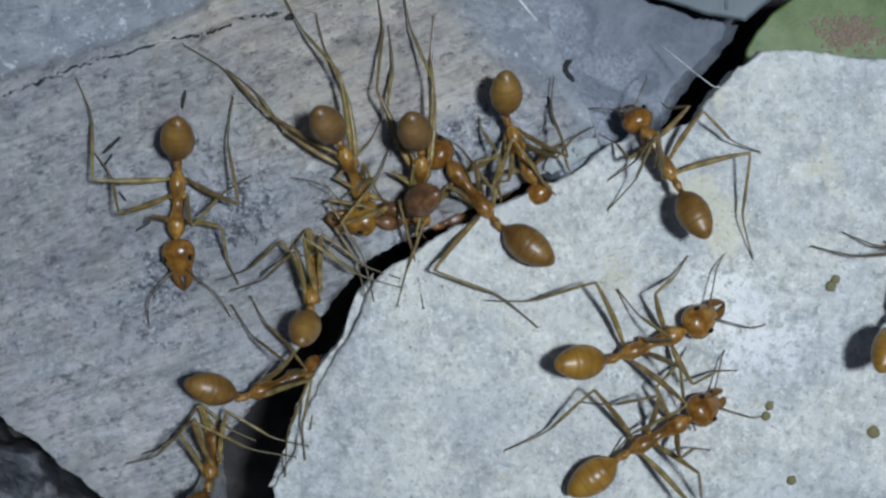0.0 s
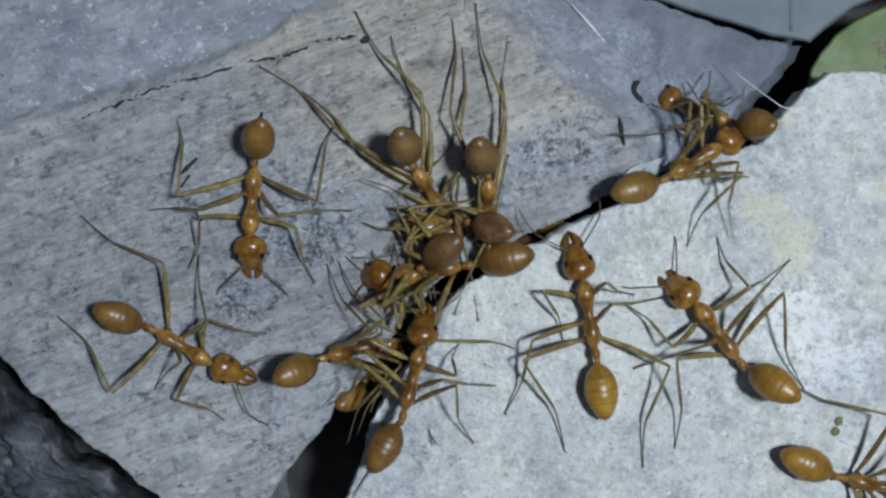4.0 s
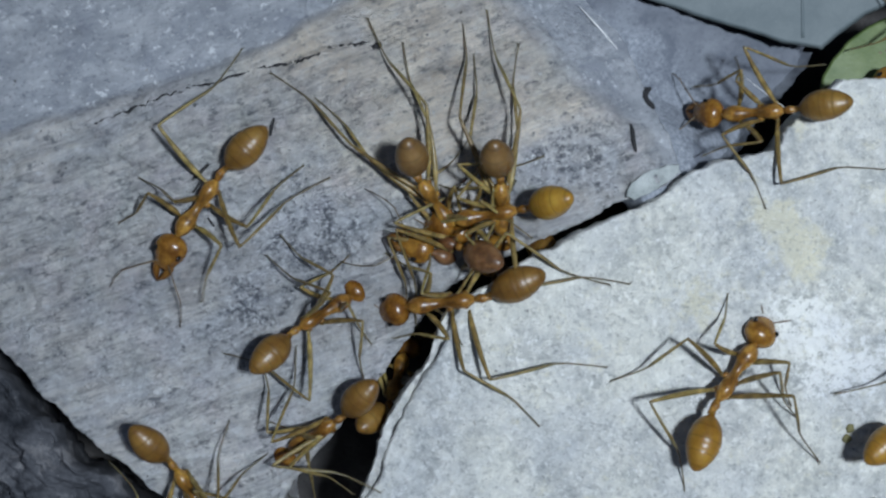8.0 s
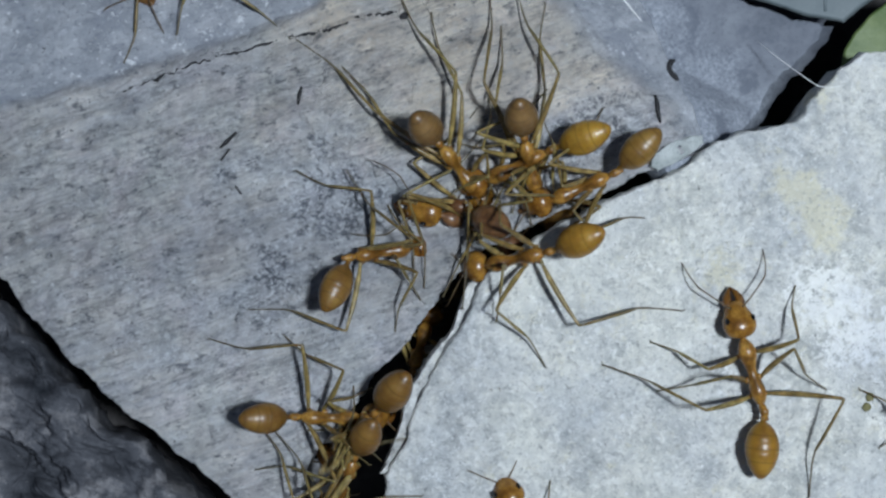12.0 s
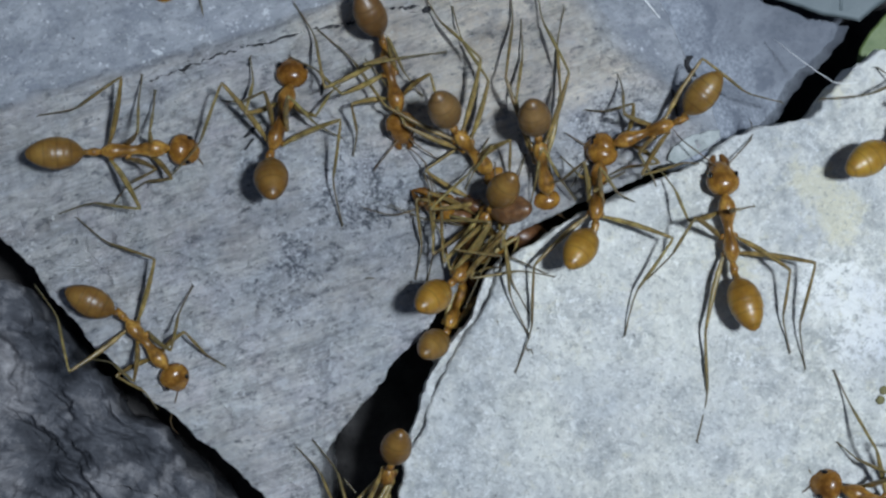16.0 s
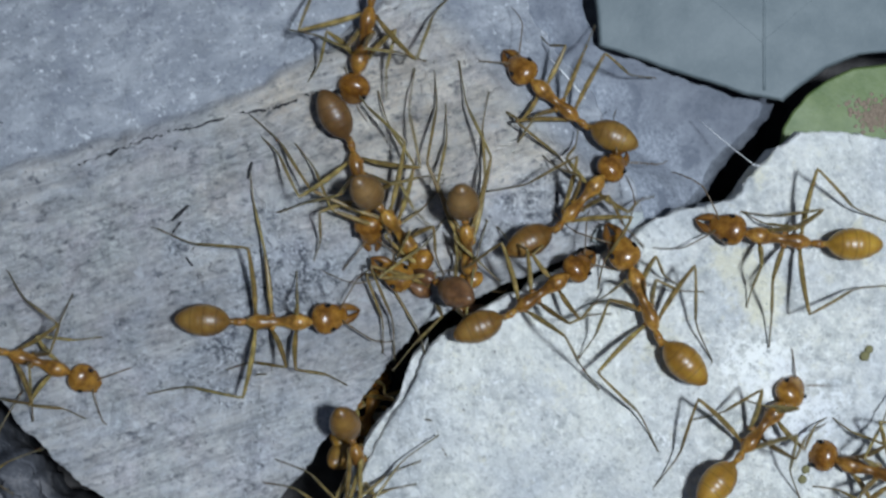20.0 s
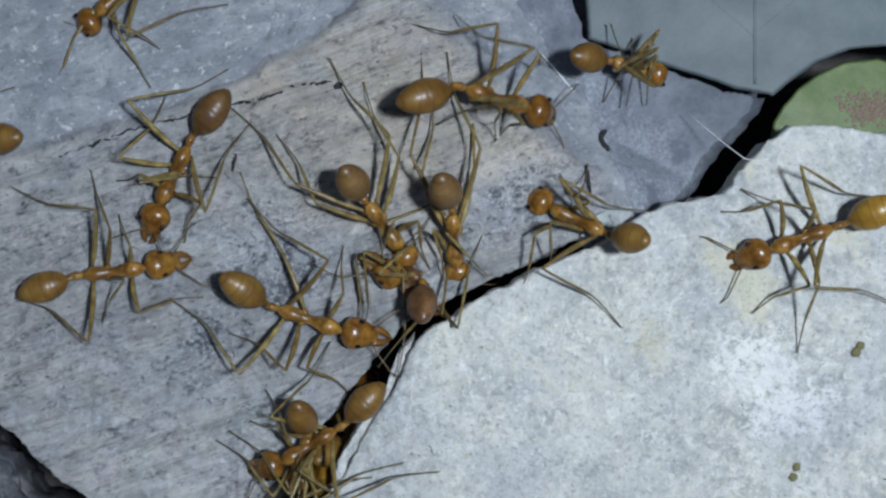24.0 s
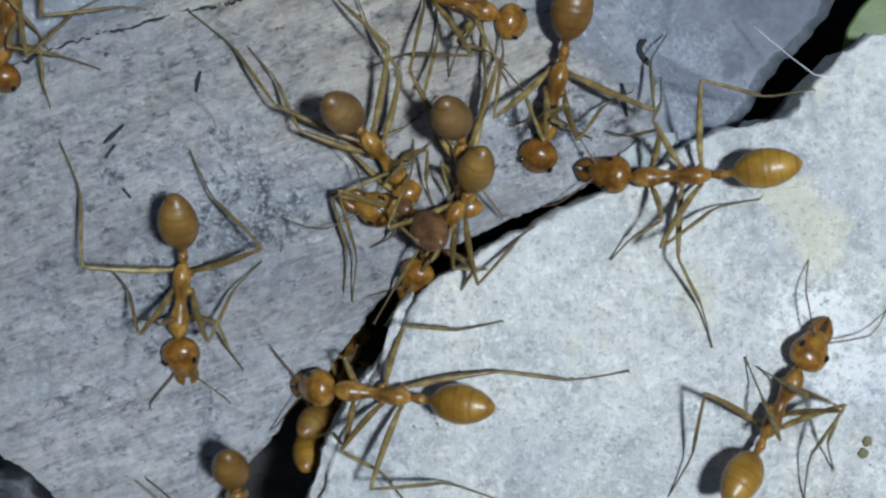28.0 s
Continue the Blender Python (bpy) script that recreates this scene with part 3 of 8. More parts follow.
# ---------------------------------------------------------------- tubes and bodies
def tube(bm, pts, radii, sides=7, caps=True):
    """A round limb along points (mm) with a radius at each."""
    rings = []
    for i, p in enumerate(pts):
        p = Vector(p)
        d = (Vector(pts[min(i + 1, len(pts) - 1)]) - Vector(pts[max(i - 1, 0)])).normalized()
        side = d.cross(Vector((0, 0, 1)))
        side = side.normalized() if side.length > 0.05 else Vector((0, 1, 0))
        up = side.cross(d)
        rings.append([bm.verts.new((p + radii[i] * (math.cos(a) * side + math.sin(a) * up)) * MM) for a in (2 * math.pi * k / sides for k in range(sides))])
    for a, b in zip(rings, rings[1:]):
        for k in range(sides):
            bm.faces.new((a[k], a[(k + 1) % sides], b[(k + 1) % sides], b[k]))
    if caps:
        bm.faces.new(rings[0][::-1])
        bm.faces.new(rings[-1])
    return bm


def lathe(bm, profile, sides=20):
    """A body turned along x. profile: x, half width, half height, centre z (mm)."""
    rings = []
    for x, w, h, z in profile:
        if w < 0.012:
            rings.append([bm.verts.new((x * MM, 0, z * MM))])
        else:
            rings.append([bm.verts.new((x * MM, w * math.cos(a) * MM, (z + h * math.sin(a)) * MM)) for a in (2 * math.pi * k / sides for k in range(sides))])
    for a, b in zip(rings, rings[1:]):
        for k in range(sides):
            j = (k + 1) % sides
            if len(a) == 1:
                bm.faces.new((a[0], b[k], b[j]))
            elif len(b) == 1:
                bm.faces.new((a[k], b[0], a[j]))
            else:
                bm.faces.new((a[k], b[k], b[j], a[j]))
    bmesh.ops.recalc_face_normals(bm, faces=bm.faces)
    return bm


def rounded(x0, x1, w, h, z, power=1.0, n=14, tail=1.0):
    """Profile of an egg between x0 and x1; tail above 1 narrows the x1 end."""
    out = []
    for k in range(n + 1):
        f = (1 - math.cos(math.pi * k / n)) / 2
        r = math.sin(math.pi * f ** tail) ** (0.62 * power) if 0 < k < n else 0.0
        out.append((x0 + f * (x1 - x0), w * r, h * r, z))
    return out


WAIST, NECK = -2.15, 1.95
# side, place of the hip, length of thigh and shin, resting foot
LEGS = {
    "front": ((1.0, 0.38, -0.36), 2.7, 3.9, (4.3, 3.3)),
    "middle": ((-0.4, 0.40, -0.42), 3.5, 5.2, (0.3, 5.9)),
    "hind": ((-1.3, 0.38, -0.38), 4.2, 6.5, (-5.6, 5.8)),
}


def build_ant():
    """One amber ant, head towards +x, its middle at the origin."""
    ant = new("ant")
    bm = bmesh.new()
    # middle body: pronotum, waist-like mesonotum, raised propodeum
    lathe(bm, [(2.15, 0, 0, 0.0), (2.12, 0.13, 0.13, 0.0), (1.92, 0.17, 0.17, 0.03), (1.75, 0.30, 0.28, 0.07), (1.5, 0.44, 0.42, 0.11), (1.2, 0.50, 0.48, 0.12), (0.9, 0.475, 0.46, 0.08), (0.58, 0.37, 0.37, 0.0),
               (0.25, 0.275, 0.30, -0.10), (-0.08, 0.262, 0.30, -0.14), (-0.42, 0.33, 0.37, -0.08), (-0.82, 0.425, 0.46, 0.0), (-1.2, 0.43, 0.46, 0.02), (-1.52, 0.34, 0.37, -0.03), (-1.76, 0.2, 0.22, -0.09), (-1.86, 0, 0, -0.1)], 22)
    for s, x, z in [(q, x, z) for q in (1, -1) for x, z in ((1.0, -0.28), (-0.4, -0.34), (-1.3, -0.3))]:
        tube(bm, [(x + 0.1, s * 0.2, z + 0.18), (x + 0.04, s * 0.34, z + 0.05), (x, s * 0.42, z - 0.1)], [0.16, 0.2, 0.12], 8)
    part("mesosoma", bm, AMBER, ant)
    bm = bmesh.new()
    lathe(bm, [(-1.7, 0, 0, -0.1), (-1.75, 0.15, 0.15, -0.1), (-1.95, 0.2, 0.22, -0.04), (-2.15, 0.25, 0.32, 0.05), (-2.33, 0.22, 0.26, 0.04), (-2.53, 0.16, 0.16, -0.03), (-2.7, 0.15, 0.15, -0.03), (-2.75, 0, 0, -0.03)], 14)
    part("petiole", bm, AMBER, ant)
    # gaster hangs on the waist
    bm = bmesh.new()
    prof = []
    for k in range(33):
        f = k / 32
        r = (math.sin(math.pi * min(1, f ** 0.88 * 0.985 + 0.015)) ** 0.58) if 0 < k < 32 else 0.0
        groove = 1.0 - (0.03 if k in (10, 16, 21, 26) else 0.0)
        prof.append((-0.62 - 3.12 * f, 0.93 * r * groove, 0.84 * r * groove, 0.04 * math.sin(3.1 * f)))
    prof = [(-0.1, 0, 0, 0), (-0.12, 0.12, 0.12, 0.0), (-0.4, 0.15, 0.15, 0.0), (-0.61, 0.19, 0.19, 0.01)] + prof[1:]
    lathe(bm, prof, 26)
    gaster = part("gaster", bm, GASTER, ant, "olive-brown banded gaster")
    gaster.matrix_basis = pose(WAIST * MM, 0, 0)
    # head on the neck
    bm = bmesh.new()
    lathe(bm, [(0, 0, 0, 0), (0.02, 0.22, 0.2, 0), (0.1, 0.5, 0.42, 0.01), (0.27, 0.74, 0.585, 0.02), (0.52, 0.885, 0.68, 0.02), (0.82, 0.925, 0.70, 0), (1.12, 0.865, 0.655, -0.04), (1.42, 0.735, 0.56, -0.09),
               (1.7, 0.60, 0.45, -0.14), (1.95, 0.48, 0.34, -0.19), (2.1, 0.31, 0.22, -0.22), (2.15, 0, 0, -0.24)], 24)
    head = part("head", bm, HEAD, ant, "round amber head")
    head.matrix_basis = pose(NECK * MM, 0, 0.06 * MM)
    for s in (1, -1):
        bm = bmesh.new()
        bmesh.ops.create_uvsphere(bm, u_segments=12, v_segments=8, radius=0.17 * MM)
        bmesh.ops.scale(bm, vec=(1.15, 0.75, 0.9), verts=bm.verts)
        bmesh.ops.translate(bm, vec=(1.02 * MM, s * 0.70 * MM, 0.42 * MM), verts=bm.verts)
        part("eye", bm, EYE, head, "black eye")
        bm = bmesh.new()
        tube(bm, [(1.7, s * 0.34, -0.2), (2.0, s * 0.38, -0.23), (2.28, s * 0.34, -0.27), (2.55, s * 0.23, -0.32), (2.78, s * 0.10, -0.37), (2.95, s * -0.04, -0.42)], [0.22, 0.25, 0.235, 0.18, 0.10, 0.025], 9)
        part("mandible", bm, JAW, head, "dark jaw")
        bm = bmesh.new()
        tube(bm, [(1.65, s * 0.28, 0.2), (1.85, s * 0.55, 0.36), (2.4, s * 1.15, 0.5), (3.0, s * 1.75, 0.52), (3.15, s * 1.85, 0.46), (3.8, s * 2.1, 0.12), (4.6, s * 2.25, -0.4), (5.1, s * 2.3, -0.8)],
             [0.045, 0.05, 0.042, 0.045, 0.04, 0.034, 0.036, 0.02], 6)
        part("antenna", bm, FEELER, head, "thin jointed antenna")
    for name, (hip, thigh, shin, foot) in LEGS.items():
        for s in (1, -1):
            bm = bmesh.new()
            f = thigh
            tube(bm, [(-0.1, 0, 0.08), (0.02, 0, 0), (0.2, 0, -0.03), (0.32, 0, 0.0), (0.25 * f, 0, 0.05), (0.45 * f, 0, 0.08), (0.68 * f, 0, 0.07), (0.87 * f, 0, 0.03), (0.97 * f, 0, 0), (1.02 * f, 0, -0.02)],
                 [0.12, 0.155, 0.11, 0.10, 0.155, 0.165, 0.14, 0.105, 0.095, 0.055], 9)
            leg = part("leg", bm, LEG, ant)
            leg["station"] = name
            leg["flip"] = s
            leg.matrix_basis = pose(hip[0] * MM, s * hip[1] * MM, hip[2] * MM)
            bm = bmesh.new()
            k = shin
            b = -0.075 * k
            tube(bm, [(0.0, 0, 0), (0.04 * k, 0, 0.02), (0.2 * k, 0, 0.25 * b), (0.4 * k, 0, 0.66 * b), (0.52 * k, 0, 0.93 * b), (0.56 * k, 0, b), (0.66 * k, 0, 0.92 * b), (0.76 * k, 0, 0.66 * b), (0.86 * k, 0, 0.4 * b), (0.95 * k, 0, 0.12 * b), (k, 0, 0.0)],
                 [0.08, 0.07, 0.085, 0.10, 0.085, 0.055, 0.048, 0.046, 0.042, 0.05, 0.03], 8)
            for q in (1, -1):
                tube(bm, [(0.97 * k, 0, 0.02), (1.0 * k, q * 0.09, 0.0), (1.012 * k, q * 0.12, -0.06)], [0.03, 0.024, 0.01], 4)
            shank = part("shin", bm, SHIN, leg)
            shank.matrix_basis = pose(thigh * MM, 0, 0)
    return ant


def build_leaf(name, rim, centre, height, rib, material, scar=None):
    """A leaf blade with thickness, a slightly cupped face and a raised midrib."""
    edge = resample(rim, 0.25, 0.04, 80.0)
    count, rings = len(edge), 26
    leaf = new(name)
    verts, faces = [], []
    for layer in (0.0, -0.22):
        for r in range(rings + 1):
            f = r / rings
            for x, y in edge:
                px, py = centre[0] + f * (x - centre[0]), centre[1] + f * (y - centre[1])
                verts.append((px, py, height(px, py) + layer * (1 - f ** 8)))
    for layer in (0, 1):
        base = layer * (rings + 1) * count
        for r in range(rings):
            a, b = base + r * count, base + (r + 1) * count
            for i in range(count):
                j = (i + 1) % count
                face = (a + i, b + i, b + j, a + j)
                faces.append(face if layer == 0 else face[::-1])
    me = bpy.data.meshes.new("blade")
    me.from_pydata([(x * MM, y * MM, z * MM) for x, y, z in verts], [], faces)
    bm = bmesh.new()
    bm.from_mesh(me)
    bmesh.ops.remove_doubles(bm, verts=bm.verts, dist=0.000002)
    bmesh.ops.recalc_face_normals(bm, faces=bm.faces)
    bpy.data.meshes.remove(me)
    part("blade", bm, material, leaf)
    for line, width in rib:
        bm = bmesh.new()
        pts = []
        for k in range(25):
            f = k / 24
            x, y = line[0][0] + f * (line[1][0] - line[0][0]), line[0][1] + f * (line[1][1] - line[0][1])
            pts.append((x, y, height(x, y) - 0.45 * width))
        tube(bm, pts, [width * (1.1 - 0.6 * k / 24) for k in range(25)], 10)
        part("vein", bm, material, leaf)
    if scar:
        bm = bmesh.new()
        rng = random.Random(5)
        for k in range(260):
            x, y = scar[0] + rng.gauss(0, 0.8), scar[1] + rng.gauss(0, 0.5)
            r, z, turn = rng.uniform(0.05, 0.19), height(x, y), rng.uniform(0, 6)
            ring = [(x + r * rng.uniform(0.5, 1.3) * math.cos(turn + a), y + r * rng.uniform(0.5, 1.3) * math.sin(turn + a)) for a in (0, 1, 2, 3.1, 4.2, 5.2)]
            low = [bm.verts.new((px * MM, py * MM, (z - 0.03) * MM)) for px, py in ring]
            top = [bm.verts.new((px * MM, py * MM, (z + 0.02 + 0.0002 * k) * MM)) for px, py in ring]
            bm.faces.new(top)
            for i in range(6):
                bm.faces.new((low[i], low[(i + 1) % 6], top[(i + 1) % 6], top[i]))
        part("scar", bm, BROWN, leaf, "rough brown scar")
    return leaf


def grey_leaf_height(x, y):
    return -2.40 + 0.04 * (y - 12) - 0.010 * (x - 19.5) ** 2 * 0.5 + 0.12 * fbm(x, y, 0.2, 3, 90.0)


def green_leaf_height(x, y):
    return -2.3 - 0.012 * ((x - 26) ** 2 + (y - 9) ** 2) * 0.5 + 0.08 * fbm(x, y, 0.25, 3, 95.0)


tagged(build_leaf("grey_leaf", [(7.71, 19.57), (8.35, 16.26), (8.55, 14.1), (10.5, 13.48), (12.14, 12.88), (14.46, 12.16), (17.1, 11.3), (19.2, 10.95), (19.92, 11.6), (21.66, 12.9), (23.6, 13.73), (27.43, 14.13), (34.06, 13.51), (37.31, 23.53), (17.05, 31.59), (8.21, 26.53)], (17.21, 19.34), grey_leaf_height, [([(18.13, 11.58), (17.67, 29.27)], 0.1), ([(17.93, 14.39), (11.94, 19.28)], 0.022), ([(17.93, 14.39), (23.77, 19.41)], 0.022), ([(17.88, 17.69), (11.89, 22.59)], 0.022), ([(17.88, 17.69), (23.73, 22.71)], 0.022), ([(17.84, 21.0), (11.85, 25.91)], 0.022), ([(17.84, 21.0), (23.69, 26.02)], 0.022)], GREY_LEAF), "fallen grey-green leaf with a straight pale midrib", "leaf")
tagged(build_leaf("green_leaf", [(19.05, 8.46), (19.24, 9.45), (19.78, 10.45), (20.59, 11.38), (21.73, 12.29), (23.2, 12.97), (25.16, 13.22), (27.79, 12.53), (30.1, 10.25), (30.47, 6.64), (28.55, 3.65), (23.97, 2.92), (20.34, 5.18)], (24.73, 8.21), green_leaf_height, [([(19.47, 8.79), (29.81, 7.61)], 0.07)], GREEN_LEAF, (24.78, 10.25)), "small rounded fresh green leaf with a brown scar", "leaf")


def fibre(name, pts, radius, material, label, category, sides=6):
    bm = bmesh.new()
    tube(bm, pts, [radius * (1.0 if 0 < k < len(pts) - 1 else 0.5) for k in range(len(pts))], sides)
    return tagged(link_mesh(name, bm, material), label, category)


def on_land(x, y, lift=0.0):
    z = rock_height(x, y) if y < along(CRACK_SIDE, x, 0) else wood_height(x, y)
    return (x, y, z + lift)


fibre("fibre", [on_land(x, y, 0.15) for x, y in [(5.63, 13.26), (6.65, 12.15), (7.75, 10.86)]], 0.045, HAIR, "short white thread lying on the timber", "thread")
fibre("fibre", [(14.3, 9.85, -2.3), (15.2, 8.85, -1.5), (16.0, 7.85, -0.3), (16.72, 6.97, 0.9), (17.3, 6.85, 1.0), (18.1, 6.99, 0.95)], 0.024, HAIR, "short fine white thread over the gap", "thread")
rng = random.Random(3)
seam = []
for a, b in zip([(-20.66, 6.43), (-18.85, 7.13), (-16.92, 7.85), (-15.23, 8.4), (-13.72, 8.79), (-11.6, 9.43), (-10.39, 9.64), (-9.49, 9.79), (-7.98, 10.45), (-6.77, 10.66), (-5.62, 10.79)], [(-20.66, 6.43), (-18.85, 7.13), (-16.92, 7.85), (-15.23, 8.4), (-13.72, 8.79), (-11.6, 9.43), (-10.39, 9.64), (-9.49, 9.79), (-7.98, 10.45), (-6.77, 10.66), (-5.62, 10.79)][1:]):
    for k in range(8):
        f = k / 8
        seam.append(on_land(a[0] + f * (b[0] - a[0]) + rng.uniform(-0.06, 0.06), a[1] + f * (b[1] - a[1]) + rng.uniform(-0.10, 0.10), -0.02 + rng.uniform(-0.05, 0.03)))
bm = bmesh.new()
tube(bm, seam, [rng.uniform(0.03, 0.11) for p in seam], 5)
tagged(link_mesh("seam", bm, DIRT), "dark ragged seam along the ridge of the timber", "seam", kind="structure")
fibre("knot", [on_land(x, y, 0.0) for x, y in [(-5.68, 10.45), (-5.44, 10.6), (-5.2, 10.72)]], 0.22, DIRT, "small dark knot in the grey timber", "knot")
for line in [[(9.62, 8.72), (9.42, 8.62), (9.27, 8.4), (9.25, 8.15), (9.36, 7.92), (9.55, 7.72), (9.68, 7.5)]]:
    fibre("splinter", [on_land(x, y, 0.08) for x, y in line], 0.17, DIRT, "dark curled splinter on the wood", "splinter")
# Last line: a short dark crack, built like a splinter
for line in [[(-15.41, 3.41), (-15.09, 3.73), (-14.56, 4.3)], [(-10.94, 6.73), (-11.09, 6.27), (-11.18, 5.81)], [(-14.62, 1.39), (-14.32, 0.94)], [(-15.36, 2.72), (-14.9, 3.39)], [(8.2, 6.5), (8.27, 6.1), (8.31, 5.65), (8.48, 5.0)]]:
    fibre("splinter", [on_land(x, y, 0.05) for x, y in line], 0.125, DIRT, "dark thin splinter or short crack on the wood", "splinter")
for x, y, r in [(22.93, -3.44, 0.28), (19.58, -10.25, 0.25), (25.18, -11.05, 0.35), (20.93, -13.59, 0.25), (23.16, -3.07, 0.25), (19.79, -9.73, 0.25)]:
    bm = bmesh.new()
    bmesh.ops.create_icosphere(bm, subdivisions=2, radius=r * MM)
    for v in bm.verts:
        v.co *= 1 + 0.35 * noise.noise(v.co / (r * MM) * 1.5 + Vector((x, y, 0)))
        v.co.z *= 0.45
    ob = tagged(link_mesh("moss_speck", bm, MOSS), "tiny olive moss speck on the pale rock", "moss speck")
    ob.matrix_basis = pose(x * MM, y * MM, (rock_height(x, y) + 0.05) * MM)


def build_grit():
    """Fine grains of sand strewn over timber, stone and rock."""
    rng = random.Random(12)
    verts, faces = [], []
    for k in range(5200):
        x, y = rng.uniform(-30, 32), rng.uniform(-20, 22)
        if y < -1 and along(CRACK_SIDE, y, 1) - 4.0 < x < along(CRACK_SIDE, y, 1) + 0.5:
            continue
        if y < along(CRACK_SIDE, x, 0) - 0.3:
            if rng.random() < 0.5:
                continue
            z = rock_height(x, y)
        elif y < along(CRACK_SIDE, x, 0) + 1.2:
            continue
        else:
            up, out = beyond(x, y)
            if out > 1.0 or y < -0.9 * (x + 27) - 3.5 or (x > 0 and y < 6):
                continue
            z = wood_height(x, y)
        r = rng.uniform(0.025, 0.06) if rng.random() < 0.95 else rng.uniform(0.07, 0.12)
        a = rng.uniform(0, 6.28)
        base = len(verts)
        for q, (dx, dy, dz) in enumerate(((1, 0, 0), (-0.5, 0.85, 0), (-0.5, -0.85, 0), (0.1, 0.1, 1.0), (0, 0, -0.6))):
            c, s = math.cos(a), math.sin(a)
            verts.append(((x + r * (dx * c - dy * s) * rng.uniform(0.8, 1.3)) * MM, (y + r * (dx * s + dy * c)) * MM, (z + r * (0.25 + 0.6 * dz)) * MM))
        faces += [(base, base + 1, base + 3), (base + 1, base + 2, base + 3), (base + 2, base, base + 3), (base + 1, base, base + 4), (base + 2, base + 1, base + 4), (base, base + 2, base + 4)]
    me = bpy.data.meshes.new("sand_grains")
    me.from_pydata(verts, [], faces)
    n = Nodes("sand_grain")
    geo = n.tree.nodes.new("ShaderNodeNewGeometry")
    col = n.ramp(geo.outputs["Random Per Island"], (0.0, (0.10, 0.10, 0.11)), (0.3, (0.32, 0.32, 0.31)), (0.8, (0.6, 0.61, 0.6)), (1.0, (0.75, 0.76, 0.76)))
    me.materials.append(n.done(col, 0.45, None, 0.6))
    return tagged(new("sand_grains", me), "fine pale and dark sand grains strewn about", "sand", kind="stuff")


build_grit()


# ---------------------------------------------------------------- ants and their ways
BENDS = {"front": (0.1, 0.9, 0.6), "middle": (0.3, 0.6, 0.75), "hind": (0.25, 0.9, 0.6)}


def leg_pose(hip, target, side, thigh, shin, bend):
    """Thigh and knee so that the foot comes to target, knee up and outwards (ant's own space, mm)."""
    hip, target = Vector(hip), Vector(target)
    way = target - hip
    d = min(max(way.length, abs(thigh - shin) + 0.3), 0.995 * (thigh + shin))
    way.normalize()
    a = math.acos(max(-1, min(1, (thigh ** 2 + d ** 2 - shin ** 2) / (2 * thigh * d))))
    pole = Vector((bend[0], bend[1] * side, bend[2]))
    pole = (pole - way * pole.dot(way)).normalized()
    x = math.cos(a) * way + math.sin(a) * pole
    y = way.cross(pole).normalized() * -1
    y = (y - x * y.dot(x)).normalized()
    z = x.cross(y)
    turn = Matrix((x, y, z)).transposed().to_4x4()
    to_foot = hip + d * way - (hip + thigh * x)
    local = turn.to_3x3().transposed() @ to_foot
    knee = math.atan2(-local.z, local.x)
    return Matrix.Translation(hip * MM) @ turn, Matrix.Translation((thigh * MM, 0, 0)) @ Matrix.Rotation(knee, 4, "Y")


def track(ob):
    """Where a keyed thing stands at any frame."""
    keys = ob.animation_data
    curves = keys.action.layers[0].strips[0].channelbag(keys.action_slot).fcurves
    loc = [curves.find("location", index=i) for i in range(3)]
    rot = [curves.find("rotation_quaternion", index=i) for i in range(4)]
    size = Matrix.Diagonal((*ob.scale, 1))

    def at(f):
        q = Matrix.LocRotScale([c.evaluate(f) for c in loc], None, None)
        turn = Quaternion([c.evaluate(f) for c in rot]).normalized()
        return q @ turn.to_matrix().to_4x4() @ size
    return at


def prune(rows, eps=0.004):
    """Leave out the rows at which nothing changes."""
    keep = [rows[0]]
    for before, row, after in zip(rows, rows[1:], rows[2:]):
        same = all(abs(p - q) < eps for m in (before, after) for r, s in zip(m[1].to_3x3(), row[1].to_3x3()) for p, q in zip(r, s))
        if not same:
            keep.append(row)
    keep.append(rows[-1])
    return keep


def stride(ant, rows, holds=None, tuck=1.0, fold=False, brace=False, plants=()):
    """Key an ant's way, rows of (seconds, pose, bend and lift of the gaster), and let its legs step along. tuck: how far it draws its legs in. fold: its front legs reach down into the crack. brace: head down, it spreads its legs on the rims. holds: feet that stay where they grip. plants: feet seen standing for a while at (seconds, foot, place)."""
    holds = holds or {}
    walk(ant, [(t, m) for t, m, bend, lift in rows])
    at = track(ant)
    rand = random.Random(rows[0][1].translation.x)
    gaster = [c for c in ant.children if c.name.startswith("gaster")][0]
    head = [c for c in ant.children if c.name.startswith("head")][0]
    walk(gaster, [(t, pose(WAIST * MM, 0, 0, 0, lift, bend)) for t, m, bend, lift in rows])
    bow = rand.uniform(10, 28)
    nods = [(0.7 * k, pose(NECK * MM, 0, 0.06 * MM, 0, bow + rand.uniform(-12, 12), rand.uniform(-14, 14))) for k in range(41)]
    walk(head, [r for r in nods if r[0] < 28] + [(28.0, nods[-1][1])])
    times = [0.1 * k for k in range(281)]
    standing = {(name, round(10 * t) + k): Vector(place) for t, name, place in plants for k in (-2, -1, 0, 1, 2)}
    frames = [at(frame(t)) for t in times]
    for leg in [c for c in ant.children if c.name.startswith("leg")]:
        hip, thigh, shin, rest = LEGS[leg["station"]]
        s = leg["flip"]
        hip = (hip[0], s * hip[1], hip[2])
        name = leg["station"] + ("_l" if s > 0 else "_r")
        spread = Vector((rest[0] * rand.uniform(0.86, 1.08), s * rest[1] * rand.uniform(0.8, 1.12), 0))
        down = fold and leg["station"] == "front"
        reach = 0.85 if fold and not down else tuck
        phase = (s > 0) == (leg["station"] != "middle")

        def home(k):
            steep = abs(frames[k].col[0].z) / frames[k].col[0].length
